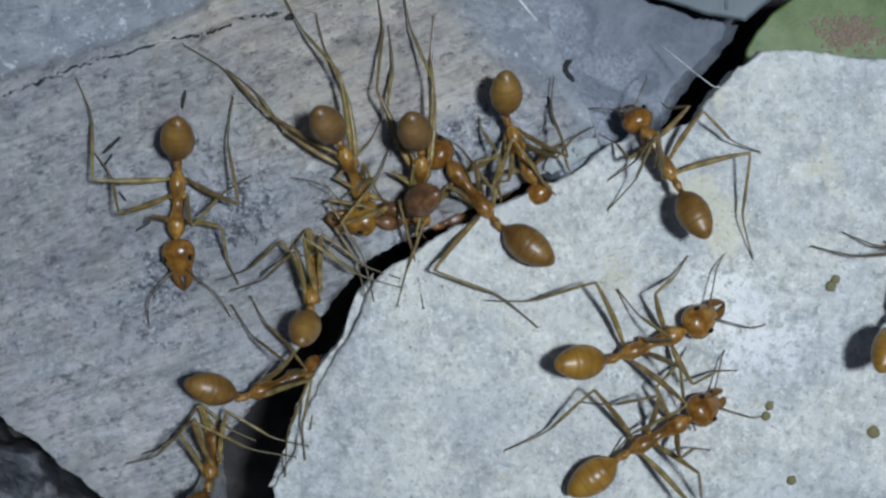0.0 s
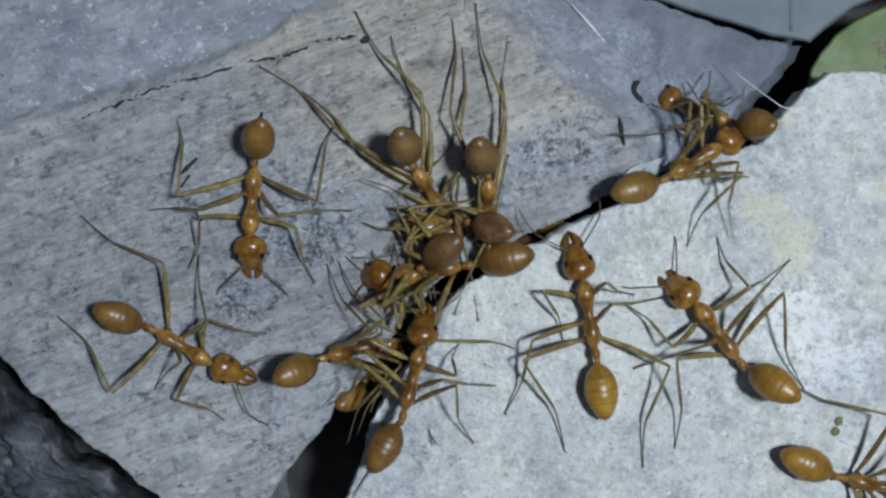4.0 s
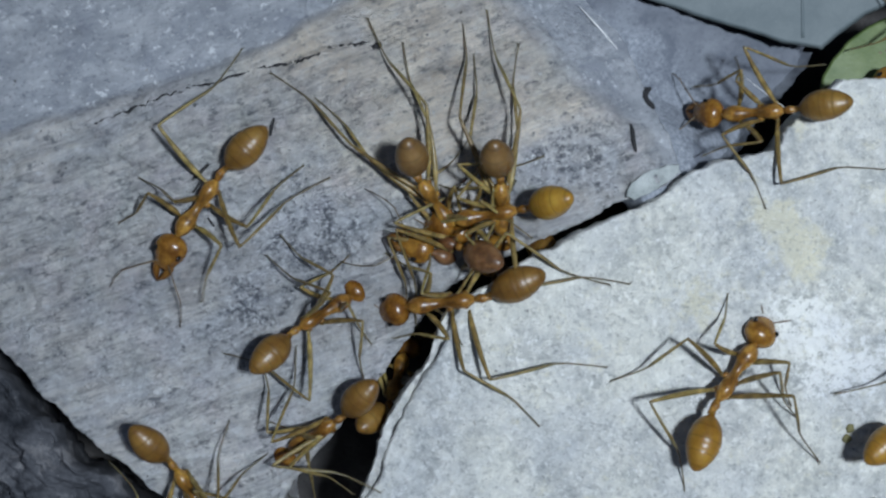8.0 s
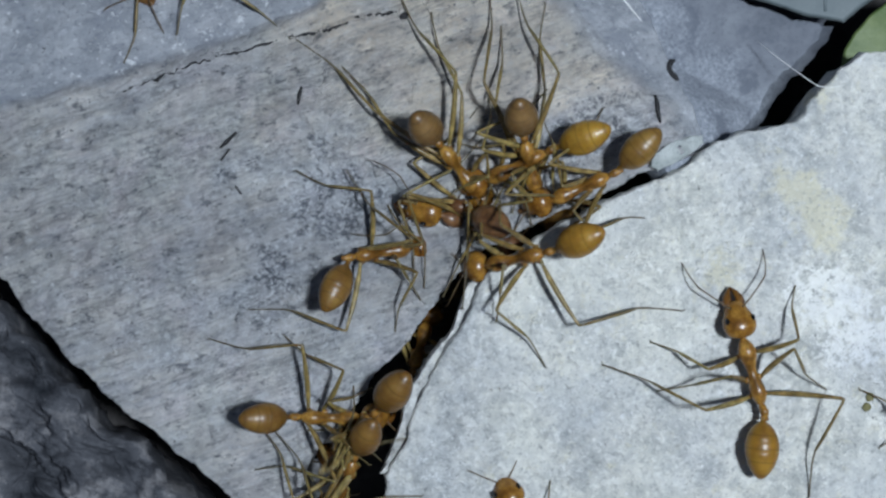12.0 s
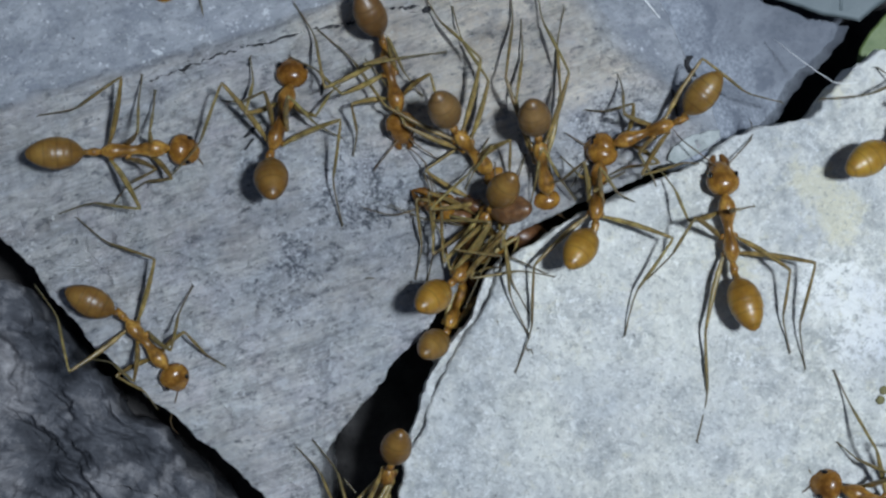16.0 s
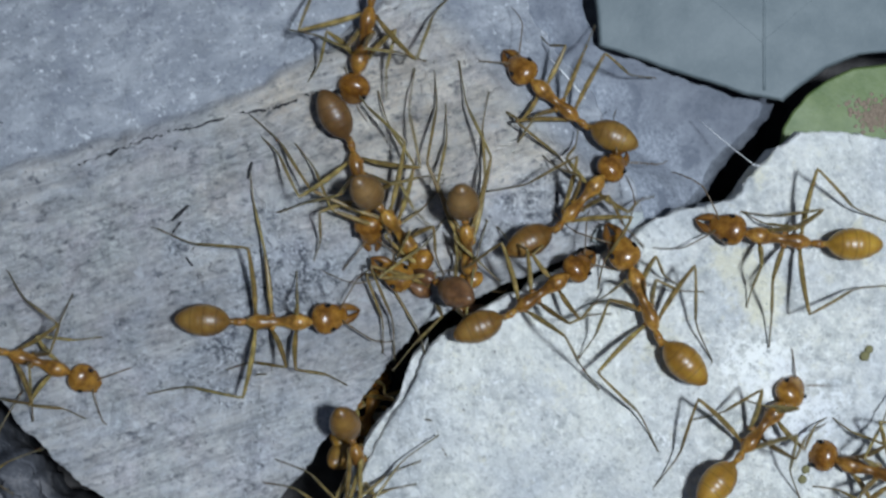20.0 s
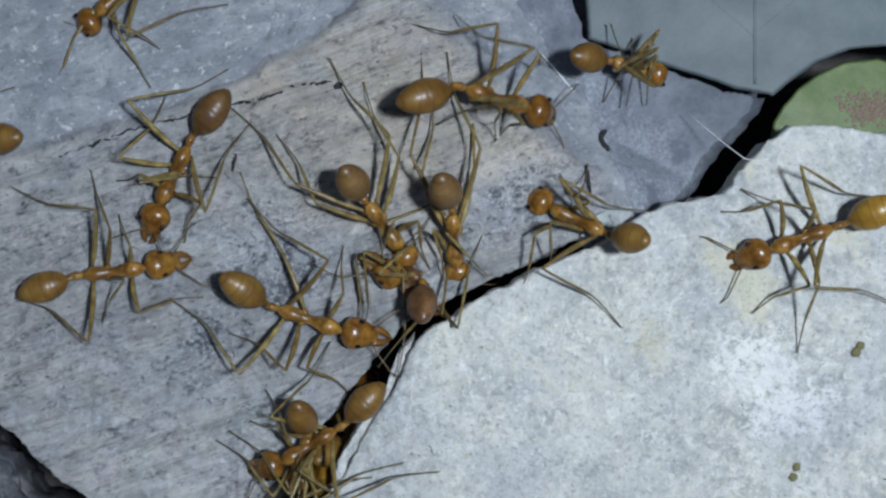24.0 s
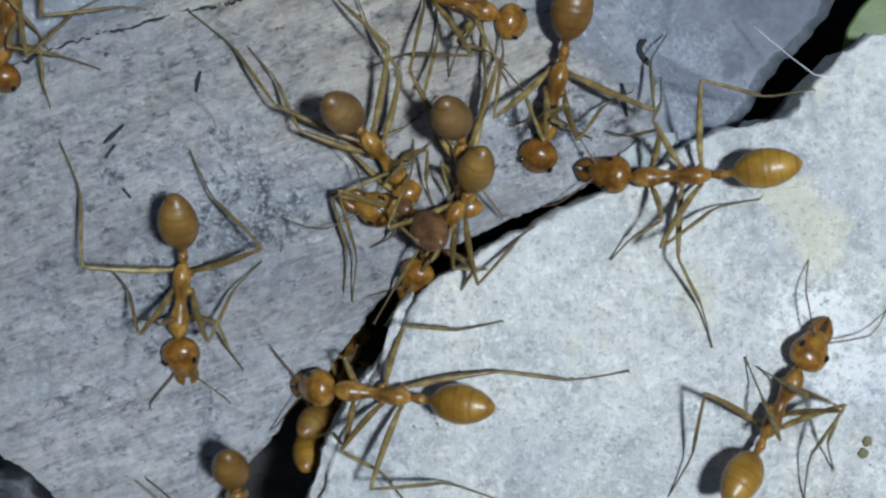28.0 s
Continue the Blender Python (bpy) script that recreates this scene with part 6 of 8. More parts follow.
    stride(ANTS['Q'], [
        (0, pose(-25.95 * MM, -0.97 * MM, 0.78 * MM, 0, 16, -17), -7, 37),
        (0.6, pose(-22.79 * MM, 0.06 * MM, 0.78 * MM, 0, 16, -13), -17, 21),
        (1, pose(-20.49 * MM, -1.19 * MM, 0.78 * MM, 0, 16, -8), -20, 16),
        (1.5, pose(-18.59 * MM, -2.13 * MM, 0.78 * MM, 0, 16, -19), 2, 3),
        (2, pose(-17.77 * MM, -3.36 * MM, 0.78 * MM, 0, 15, -24), 4, 3),
        (3, pose(-14.48 * MM, -4.66 * MM, 0.78 * MM, 0, 0, -20), 12, 3),
        (4, pose(-15.08 * MM, -5.81 * MM, 0.78 * MM, 0, 0, -30), 6, 29),
        (4.5, pose(-15.66 * MM, -6.88 * MM, 0.78 * MM, 0, 0, -40), 10, 3),
        (6.5, pose(-14.93 * MM, -9.70 * MM, 0.78 * MM, 0, 12, -38), -0, 3),
        (7, pose(-15.79 * MM, -8.71 * MM, 0.78 * MM, 0, 0, -38), 6, 44),
        (7.7, pose(-16.48 * MM, -11.64 * MM, 0.78 * MM, 0, 16, -47), -7, 31),
        (8, pose(-15.17 * MM, -13.36 * MM, 0.78 * MM, 0, 16, -60), 8, 14),
        (8.5, pose(-13.07 * MM, -14.91 * MM, 0.78 * MM, 0, 16, -28), 7, 5),
        (9, pose(-10.79 * MM, -12.76 * MM, 0.78 * MM, 0, 16, -15), 2, 3),
        (10, pose(-9.73 * MM, -11.95 * MM, 0.78 * MM, 0, 16, -10), 7, 3),
        (11, pose(-9.68 * MM, -11.15 * MM, 0.78 * MM, 0, 16, -5), 5, 3),
        (12, pose(-9.19 * MM, -11.11 * MM, 0.78 * MM, 0, 16, -4), 1, 20),
        (12.5, pose(-9.29 * MM, -11.02 * MM, 0.78 * MM, 0, 16, -4), 1, 19),
        (14.5, pose(-9.35 * MM, -10.92 * MM, 0.78 * MM, 0, 15, -4), 15, 3),
        (15, pose(-9.57 * MM, -11.44 * MM, 0.78 * MM, 0, 16, -2), 15, 3),
        (15.5, pose(-17.46 * MM, -10.71 * MM, 0.78 * MM, 0, 0, -33), -7, 3),
        (16, pose(-20.39 * MM, -8.00 * MM, 0.78 * MM, 0, 13, -51), 24, 5),
        (16.5, pose(-19.29 * MM, -8.06 * MM, 0.78 * MM, 0, 16, -49), 6, 3),
        (17, pose(-21.11 * MM, -5.78 * MM, 0.78 * MM, 0, 13, -61), 19, 36),
        (17.5, pose(-22.74 * MM, -6.42 * MM, 0.78 * MM, 0, 16, -55), -3, 22),
        (18, pose(-24.49 * MM, -6.76 * MM, 0.78 * MM, 0, 16, -91), 15, 28),
        (19, pose(-24.35 * MM, -7.27 * MM, 0.78 * MM, 0, 16, -84), -0, 23),
        (19.5, pose(-24.45 * MM, -6.78 * MM, 0.78 * MM, 0, 16, -85), -3, 15),
        (20, pose(-26.69 * MM, -10.10 * MM, 0.78 * MM, 0, 16, -78), -2, 3),
        (20.5, pose(-26.56 * MM, -11.98 * MM, 0.78 * MM, 0, 16, -78), -2, 3),
        (22, pose(-27.70 * MM, 2.13 * MM, 0.90 * MM, 0, 19, -134), -6, 3),
        (23.5, pose(-26.98 * MM, 8.69 * MM, 0.94 * MM, 0, 19, -183), -1, 3),
        (24, pose(-26.52 * MM, 7.01 * MM, 1.09 * MM, 0, 18, -179), 1, 9),
        (25, pose(-26.94 * MM, 5.01 * MM, 1.18 * MM, 0, 17, -173), 2, 5),
        (26, pose(-27.48 * MM, 5.36 * MM, 1.16 * MM, 0, 18, -173), 1, 8),
        (28, pose(-27.70 * MM, 0.07 * MM, 0.78 * MM, 0, 16, -172), 2, 16),
    ], plants=[(2, 'middle_l', (-17.35, 3.37, -0.01)), (2, 'middle_r', (-20.57, -5.42, -0.25)), (2, 'hind_r', (-23, -4.51, -0.25)), (3, 'hind_l', (-20.76, 1.19, -0.23)), (3, 'middle_l', (-14.06, -0.94, -0.25)), (3, 'hind_r', (-21.98, -4.29, -0.25)), (3, 'middle_r', (-18.02, -7.03, -0.25)), (4, 'hind_l', (-20.88, 1.21, -0.23)), (4, 'middle_l', (-14.46, -0.93, -0.25)), (4, 'hind_r', (-22.11, -4.24, -0.25)), (4, 'middle_r', (-16.9, -8.21, -0.25)), (7, 'middle_l', (-16.16, -3.7, -0.25)), (7, 'hind_l', (-18.54, -3.01, -0.25)), (7, 'hind_r', (-23.78, -5.4, -0.25)), (10, 'hind_l', (-16.64, -6.4, -0.25)), (12, 'middle_l', (-11.97, -6.7, -0.25)), (12, 'hind_l', (-16.05, -6.99, -0.25)), (15, 'middle_l', (-12.46, -8.33, -0.25)), (15, 'hind_l', (-16.65, -7.78, -0.25)), (16, 'middle_l', (-18.11, -4.8, -0.25)), (16, 'middle_r', (-23.8, -9, -0.25)), (16, 'hind_l', (-24.71, -1.17, -0.25)), (16, 'hind_r', (-26.92, -4.98, -0.25)), (17, 'middle_l', (-17.43, -4.41, -0.25)), (17, 'middle_r', (-23.9, -7.06, -0.25)), (17, 'hind_l', (-25.81, 0.35, -0.25)), (17, 'hind_r', (-27.9, -1.84, -0.25)), (18, 'hind_l', (-24.5, 1.34, -0.22))])
    stride(ANTS['T1'], [
        (0, pose(13.39 * MM, -6.39 * MM, 1.93 * MM, 0, 0, 22), -19, 29),
        (0.6, pose(13.29 * MM, -5.17 * MM, 1.93 * MM, 0, 16, 43), -9, 24),
        (1, pose(12.45 * MM, -4.18 * MM, 1.93 * MM, 0, 13, 73), -19, 28),
        (2, pose(12.58 * MM, -1.83 * MM, 1.93 * MM, 0, 0, 88), -7, 46),
        (2.4, pose(10.89 * MM, -3.27 * MM, 1.93 * MM, 0, 16, 112), -0, 3),
        (3, pose(11.50 * MM, -4.19 * MM, 1.93 * MM, 0, 14, 132), -8, 3),
        (4, pose(13.08 * MM, -4.87 * MM, 1.93 * MM, 0, 0, 127), 20, 34),
        (4.5, pose(13.38 * MM, -5.25 * MM, 1.93 * MM, 0, 16, 117), -13, 40),
        (6.5, pose(14.90 * MM, -6.82 * MM, 1.93 * MM, 0, 16, 57), 2, 3),
        (7, pose(14.00 * MM, -7.48 * MM, 1.93 * MM, 0, 0, 55), 14, 3),
        (8, pose(13.45 * MM, -6.67 * MM, 1.93 * MM, 0, 14, 54), 14, 3),
        (9, pose(13.37 * MM, -6.24 * MM, 1.93 * MM, 0, 0, 78), -7, 3),
        (10, pose(14.31 * MM, -5.77 * MM, 1.93 * MM, 0, 0, 61), 7, 3),
        (11, pose(13.62 * MM, -7.72 * MM, 1.93 * MM, 0, 0, 98), -36, 33),
        (12, pose(13.17 * MM, -8.33 * MM, 1.93 * MM, 0, 0, 107), -20, 3),
        (12.5, pose(13.07 * MM, -8.16 * MM, 1.93 * MM, 0, 0, 99), -7, 3),
        (14.5, pose(12.35 * MM, -4.09 * MM, 1.93 * MM, 0, 0, 101), 6, 3),
        (15, pose(12.42 * MM, -3.54 * MM, 1.93 * MM, 0, 0, 99), 8, 3),
        (16, pose(10.99 * MM, -1.19 * MM, 1.93 * MM, 0, 0, 98), 7, 21),
        (16.5, pose(10.50 * MM, 0.75 * MM, 1.93 * MM, 0, 13, 93), -1, 23),
        (17, pose(9.26 * MM, 1.31 * MM, 1.93 * MM, 0, 6, 107), 4, 42),
        (18, pose(8.52 * MM, 2.02 * MM, 1.80 * MM, 0, 9, 123), 7, 3),
        (19, pose(7.99 * MM, 2.69 * MM, 1.51 * MM, 0, 8, 128), 14, 3),
        (19.5, pose(9.80 * MM, 1.21 * MM, 1.93 * MM, 0, 16, 120), 18, 3),
        (20, pose(10.61 * MM, -0.56 * MM, 1.93 * MM, 0, 0, 112), 24, 3),
        (20.5, pose(10.17 * MM, -1.59 * MM, 1.93 * MM, 0, 16, 122), 13, 3),
        (21, pose(9.40 * MM, -3.36 * MM, 1.93 * MM, 0, 16, 170), -15, 3),
        (21.3, pose(9.47 * MM, -7.62 * MM, 1.93 * MM, 0, 16, 228), -3, 3),
        (21.5, pose(9.16 * MM, -9.30 * MM, 1.93 * MM, 0, 16, 240), -6, 3),
        (22.5, pose(8.06 * MM, -15.46 * MM, 1.93 * MM, 0, 16, 235), -6, 3),
        (23.25, pose(8.87 * MM, -15.61 * MM, 1.93 * MM, 0, 16, 182), -1, 3),
        (24, pose(9.67 * MM, -15.76 * MM, 1.93 * MM, 0, 16, 129), 4, 3),
        (25, pose(7.72 * MM, -12.22 * MM, 1.93 * MM, 0, 16, 114), 13, 3),
        (25.3, pose(5.89 * MM, -8.90 * MM, 1.93 * MM, 0, 0, 161), -1, 3),
        (25.6, pose(4.82 * MM, -7.42 * MM, 1.93 * MM, 0, 16, 152), 1, 3),
        (26, pose(6.16 * MM, -8.25 * MM, 1.93 * MM, 0, 16, 146), 2, 3),
        (26.5, pose(3.24 * MM, -7.34 * MM, 1.93 * MM, 0, 16, 167), 5, 3),
        (27, pose(1.64 * MM, -7.46 * MM, 1.93 * MM, 0, 0, 161), 11, 3),
        (27.4, pose(-1.76 * MM, -6.42 * MM, 1.93 * MM, 0, 11, 172), 5, 3),
        (28, pose(-2.85 * MM, -7.61 * MM, 1.86 * MM, 0, 11, 176), 2, 11),
    ], plants=[(0, 'hind_l', (4.69, -4.26, 0.85)), (0, 'middle_l', (11.78, -3.63, 0.85)), (1, 'middle_l', (8, -4.76, 0.85)), (1, 'hind_l', (5.93, -9.19, 0.85)), (1, 'front_r', (14.4, -3.54, 0.85)), (1, 'middle_r', (14.66, -7.96, 0.85)), (1, 'hind_r', (12.05, -10.72, 0.85)), (2, 'front_l', (10.04, -2.9, 0.85)), (2, 'middle_l', (8.64, -4.68, 0.85)), (2, 'middle_r', (16.59, -3.74, 0.85)), (2, 'hind_l', (6.16, -9.24, 0.85)), (2, 'hind_r', (14.41, -8.27, 0.85)), (3, 'front_l', (8.41, -3.5, 0.85)), (3, 'front_r', (10, -1.77, 0.85)), (3, 'middle_l', (7.12, -7.45, 0.85)), (3, 'middle_r', (15.8, -5.18, 0.85)), (3, 'hind_r', (17.24, -9.1, 0.85)), (3, 'hind_l', (11.4, -12.84, 0.85)), (4, 'hind_l', (11.01, -11.34, 0.85)), (4, 'hind_r', (17.91, -8.03, 0.85)), (4, 'middle_l', (8.9, -6.9, 0.85)), (7, 'front_r', (16.12, -6.33, 0.85)), (7, 'middle_l', (7.2, -7.41, 0.85)), (7, 'middle_r', (16.79, -9.45, 0.85)), (7, 'hind_l', (11.2, -12.77, 0.85)), (7, 'hind_r', (18.3, -11.33, 0.85)), (8, 'front_r', (16.64, -8.56, 0.85)), (8, 'middle_r', (17, -9.21, 0.85)), (8, 'hind_r', (18.15, -11.49, 0.85)), (8, 'middle_l', (7.05, -7.25, 0.85)), (8, 'hind_l', (11.03, -13.14, 0.85)), (9, 'middle_l', (7.08, -7.38, 0.85)), (9, 'hind_l', (11, -13.01, 0.85)), (9, 'front_l', (10.95, -3.52, 0.85)), (9, 'front_r', (16.24, -6.8, 0.85)), (9, 'middle_r', (16.7, -9.51, 0.85)), (9, 'hind_r', (18.65, -12.98, 0.85)), (10, 'middle_l', (7.26, -7.48, 0.85)), (10, 'front_r', (16.9, -6.24, 0.85)), (10, 'middle_r', (17.36, -9.56, 0.85)), (10, 'hind_r', (16.31, -12.63, 0.85)), (11, 'middle_l', (8.7, -7.26, 0.85)), (11, 'middle_r', (17.66, -9.28, 0.85)), (11, 'hind_l', (5.49, -8.32, 0.85)), (11, 'hind_r', (17.97, -12.04, 0.85)), (12, 'hind_l', (5.35, -8.07, 0.85)), (12, 'front_l', (7.92, -6.83, 0.85)), (12, 'middle_r', (17.42, -9.32, 0.85)), (12, 'hind_r', (16.51, -15.11, 0.85)), (15, 'middle_l', (7.6, -7.57, 0.85)), (15, 'hind_l', (9.54, -13.53, 0.85)), (15, 'front_r', (13.5, -3.17, 0.85)), (15, 'middle_r', (16.51, -9.1, 0.85)), (15, 'front_l', (8.75, -3.31, 0.85)), (15, 'hind_r', (18.91, -13.34, 0.85)), (16, 'front_r', (12.59, 0.15, 0.85)), (16, 'middle_l', (6.84, -3.96, 0.85)), (16, 'middle_r', (14.65, -7.79, 0.85)), (16, 'hind_l', (9.62, -13.41, 0.85)), (16, 'hind_r', (15.49, -8.69, 0.85)), (17, 'front_r', (11.56, 3.17, 0.85)), (17, 'middle_l', (6.88, -3.66, 0.85)), (17, 'middle_r', (13.32, -1.29, 0.85)), (17, 'hind_l', (9.59, -8.92, 0.85)), (17, 'hind_r', (14.9, -8.51, 0.85)), (18, 'middle_r', (13.36, -1.58, 0.85)), (18, 'hind_r', (12.94, -5.65, 0.85)), (18, 'hind_l', (9.71, -8.99, 0.85)), (18, 'middle_l', (6.68, -3.88, 0.85)), (18, 'front_l', (6.92, 1.14, 0.84)), (18, 'front_r', (9.91, 3.69, 0.56)), (19, 'middle_l', (7.24, -2.65, 0.85)), (19, 'hind_r', (12.89, -4.67, 0.85)), (20, 'front_l', (7.86, -0.87, 0.85)), (20, 'middle_l', (7.13, -3.99, 0.85)), (20, 'hind_l', (11.68, -8.86, 0.85)), (20, 'front_r', (12.66, 0.29, 0.85)), (20, 'middle_r', (14.06, -0.06, 0.85)), (20, 'hind_r', (14.57, -3.87, 0.85)), (21, 'front_r', (8.52, -1.05, 0.85)), (21, 'middle_r', (8.68, -1.36, 0.85)), (21, 'hind_r', (14.15, -3.45, 0.85)), (21, 'front_l', (7.82, -6.8, 0.85)), (21, 'middle_l', (9.25, -9.25, 0.85)), (21, 'hind_l', (11.57, -8.75, 0.85)), (27, 'middle_r', (7.76, -3.9, 0.85)), (27, 'hind_r', (12.24, -9, 0.85)), (27, 'front_r', (1, -5.05, 0.85)), (28, 'hind_r', (9.45, -6.54, 0.85)), (28, 'front_l', (-5.39, -9.99, -0.25)), (28, 'front_r', (-3.75, -5.76, -0.25)), (28, 'middle_l', (-1.45, -12.71, 0.85)), (28, 'middle_r', (2.95, -4.37, 0.85)), (28, 'hind_l', (2.71, -12.57, 0.85))])
    stride(ANTS['T2'], [
        (0, pose(13.82 * MM, -11.10 * MM, 1.88 * MM, 0, 0, 30), 5, 3),
        (1, pose(14.94 * MM, -10.10 * MM, 1.88 * MM, 0, 0, 36), -1, 3),
        (2, pose(18.05 * MM, -10.58 * MM, 1.88 * MM, 0, 0, 15), 2, 3),
        (3, pose(20.42 * MM, -10.85 * MM, 1.88 * MM, 0, 0, 21), -13, 3),
        (4, pose(21.59 * MM, -12.95 * MM, 1.88 * MM, 0, 0, -13), -9, 3),
        (4.5, pose(22.79 * MM, -13.09 * MM, 1.88 * MM, 0, 0, -12), -7, 3),
        (5.2, pose(27.15 * MM, -10.24 * MM, 1.88 * MM, 0, 16, 19), 14, 3),
        (6.5, pose(21.01 * MM, -9.13 * MM, 1.88 * MM, 0, 0, 97), 3, 3),
        (7, pose(21.27 * MM, -8.69 * MM, 1.88 * MM, 0, 16, 85), 1, 18),
        (8, pose(23.95 * MM, -7.93 * MM, 1.88 * MM, 0, 16, 37), -2, 3),
        (9, pose(26.38 * MM, -7.32 * MM, 1.88 * MM, 0, 16, 25), 7, 14),
        (9.75, pose(24.52 * MM, -6.92 * MM, 1.88 * MM, 0, 16, 92), -2, 28),
        (10.5, pose(22.67 * MM, -6.52 * MM, 1.88 * MM, 0, 16, 159), -11, 42),
        (11, pose(22.33 * MM, -7.88 * MM, 1.88 * MM, 0, 16, 152), -16, 19),
        (12, pose(23.29 * MM, -9.54 * MM, 1.88 * MM, 0, 16, 142), -8, 21),
        (14.5, pose(22.82 * MM, -11.99 * MM, 1.88 * MM, 0, 16, 144), -13, 45),
        (15.5, pose(19.23 * MM, -13.28 * MM, 1.88 * MM, 0, 16, 149), 2, 3),
        (16, pose(19.13 * MM, -15.45 * MM, 1.88 * MM, 0, 16, 164), 2, 3),
        (17, pose(22.69 * MM, -11.42 * MM, 1.88 * MM, 0, 16, 158), -5, 43),
        (19, pose(24.49 * MM, -7.35 * MM, 1.88 * MM, 0, 16, 164), 3, 46),
        (20, pose(22.98 * MM, -9.53 * MM, 1.88 * MM, 0, 16, 166), 2, 30),
        (21, pose(28.83 * MM, -10.39 * MM, 1.88 * MM, 0, 16, 145), 11, 46),
        (28, pose(24.29 * MM, -7.11 * MM, 1.88 * MM, 0, 16, 159), 1, 46),
    ], plants=[(0, 'hind_l', (5.91, -12.13, 0.85)), (0, 'front_r', (16.63, -12.03, 0.85)), (0, 'middle_l', (9.74, -9.55, 0.85)), (1, 'middle_l', (9.66, -9.59, 0.85)), (1, 'middle_r', (15.69, -13.33, 0.85)), (1, 'hind_l', (5.19, -12.48, 0.85)), (2, 'middle_l', (13.91, -6.48, 0.85)), (2, 'hind_l', (8.84, -10.44, 0.85)), (3, 'middle_l', (17.47, -9.54, 0.85)), (3, 'hind_l', (9.15, -10.68, 0.85)), (16, 'middle_r', (17.02, -8.65, 0.85))])
    stride(ANTS['N'], [
        (0, pose(27.01 * MM, -3.73 * MM, 1.88 * MM, 0, 29, 50), 3, 3),
        (1, pose(28.20 * MM, -3.39 * MM, 1.88 * MM, 0, 31, 52), 3, 3),
        (4, pose(29.50 * MM, 2.62 * MM, 1.88 * MM, 0, 35, 99), 13, 3),
        (6.25, pose(26.20 * MM, 6.67 * MM, 0.38 * MM, 0, 17, 160), 6, 3),
        (8.5, pose(22.90 * MM, 10.71 * MM, -1.12 * MM, 0, -0, 221), -0, 3),
        (9.3, pose(18.06 * MM, 8.33 * MM, 1.40 * MM, 0, 22, 230), -12, 3),
        (10, pose(17.54 * MM, 8.75 * MM, 0.46 * MM, 0, 27, 233), -1, 3),
        (10.5, pose(13.95 * MM, 3.81 * MM, 1.88 * MM, 0, 30, 227), 11, 3),
        (11, pose(10.64 * MM, 1.57 * MM, 1.88 * MM, 0, 0, 204), 19, 3),
        (11.3, pose(6.64 * MM, 0.55 * MM, 1.88 * MM, 0, 0, 195), 3, 3),
        (11.7, pose(2.81 * MM, -1.27 * MM, 1.88 * MM, 0, 3, 186), 5, 3),
        (12, pose(0.59 * MM, -2.45 * MM, 1.78 * MM, 0, 32, 194), 7, 3),
        (12.5, pose(-3.54 * MM, -5.78 * MM, 0.78 * MM, 0, 26, 207), 4, 3),
        (13.5, pose(-6.84 * MM, -7.73 * MM, 0.78 * MM, 0, 38, 204), 2, 3),
        (14, pose(-6.59 * MM, -5.69 * MM, 0.78 * MM, 0, 40, 164), 1, 8),
        (14.5, pose(-6.33 * MM, -3.65 * MM, 0.78 * MM, 0, 42, 123), -1, 13),
        (15, pose(-5.85 * MM, -4.94 * MM, 0.48 * MM, 0, 42, 134), -10, 15),
        (15.5, pose(-4.56 * MM, -3.94 * MM, 0.43 * MM, 0, 42, 92), -7, 13),
        (16, pose(-2.71 * MM, -3.27 * MM, 0.38 * MM, 0, 42, 45), -4, 10),
        (17, pose(-1.42 * MM, -2.75 * MM, 0.38 * MM, 0, 42, 39), -9, 20),
        (18, pose(-1.06 * MM, -2.49 * MM, 0.47 * MM, 0, 33, 44), -10, 29),
        (19, pose(-1.49 * MM, -1.24 * MM, 0.18 * MM, 0, 42, 30), -7, 20),
        (19.8, pose(-4.81 * MM, -4.98 * MM, -5.72 * MM, 0, 42, 71), -1, 20),
        (21, pose(-5.63 * MM, -8.89 * MM, -5.72 * MM, 0, 42, 79), -1, 20),
        (28, pose(-5.63 * MM, -8.89 * MM, -5.72 * MM, 0, 42, 79), -1, 20),
    ], tuck=0.8, brace=True, plants=[(11, 'middle_l', (7.67, -3.71, 0.85)), (11, 'hind_l', (15.45, -2.73, 0.85)), (11, 'hind_r', (20.78, 3.15, 0.85)), (12, 'middle_l', (2.32, -8.25, 0.85)), (12, 'hind_l', (9.71, -5.14, 0.85))])
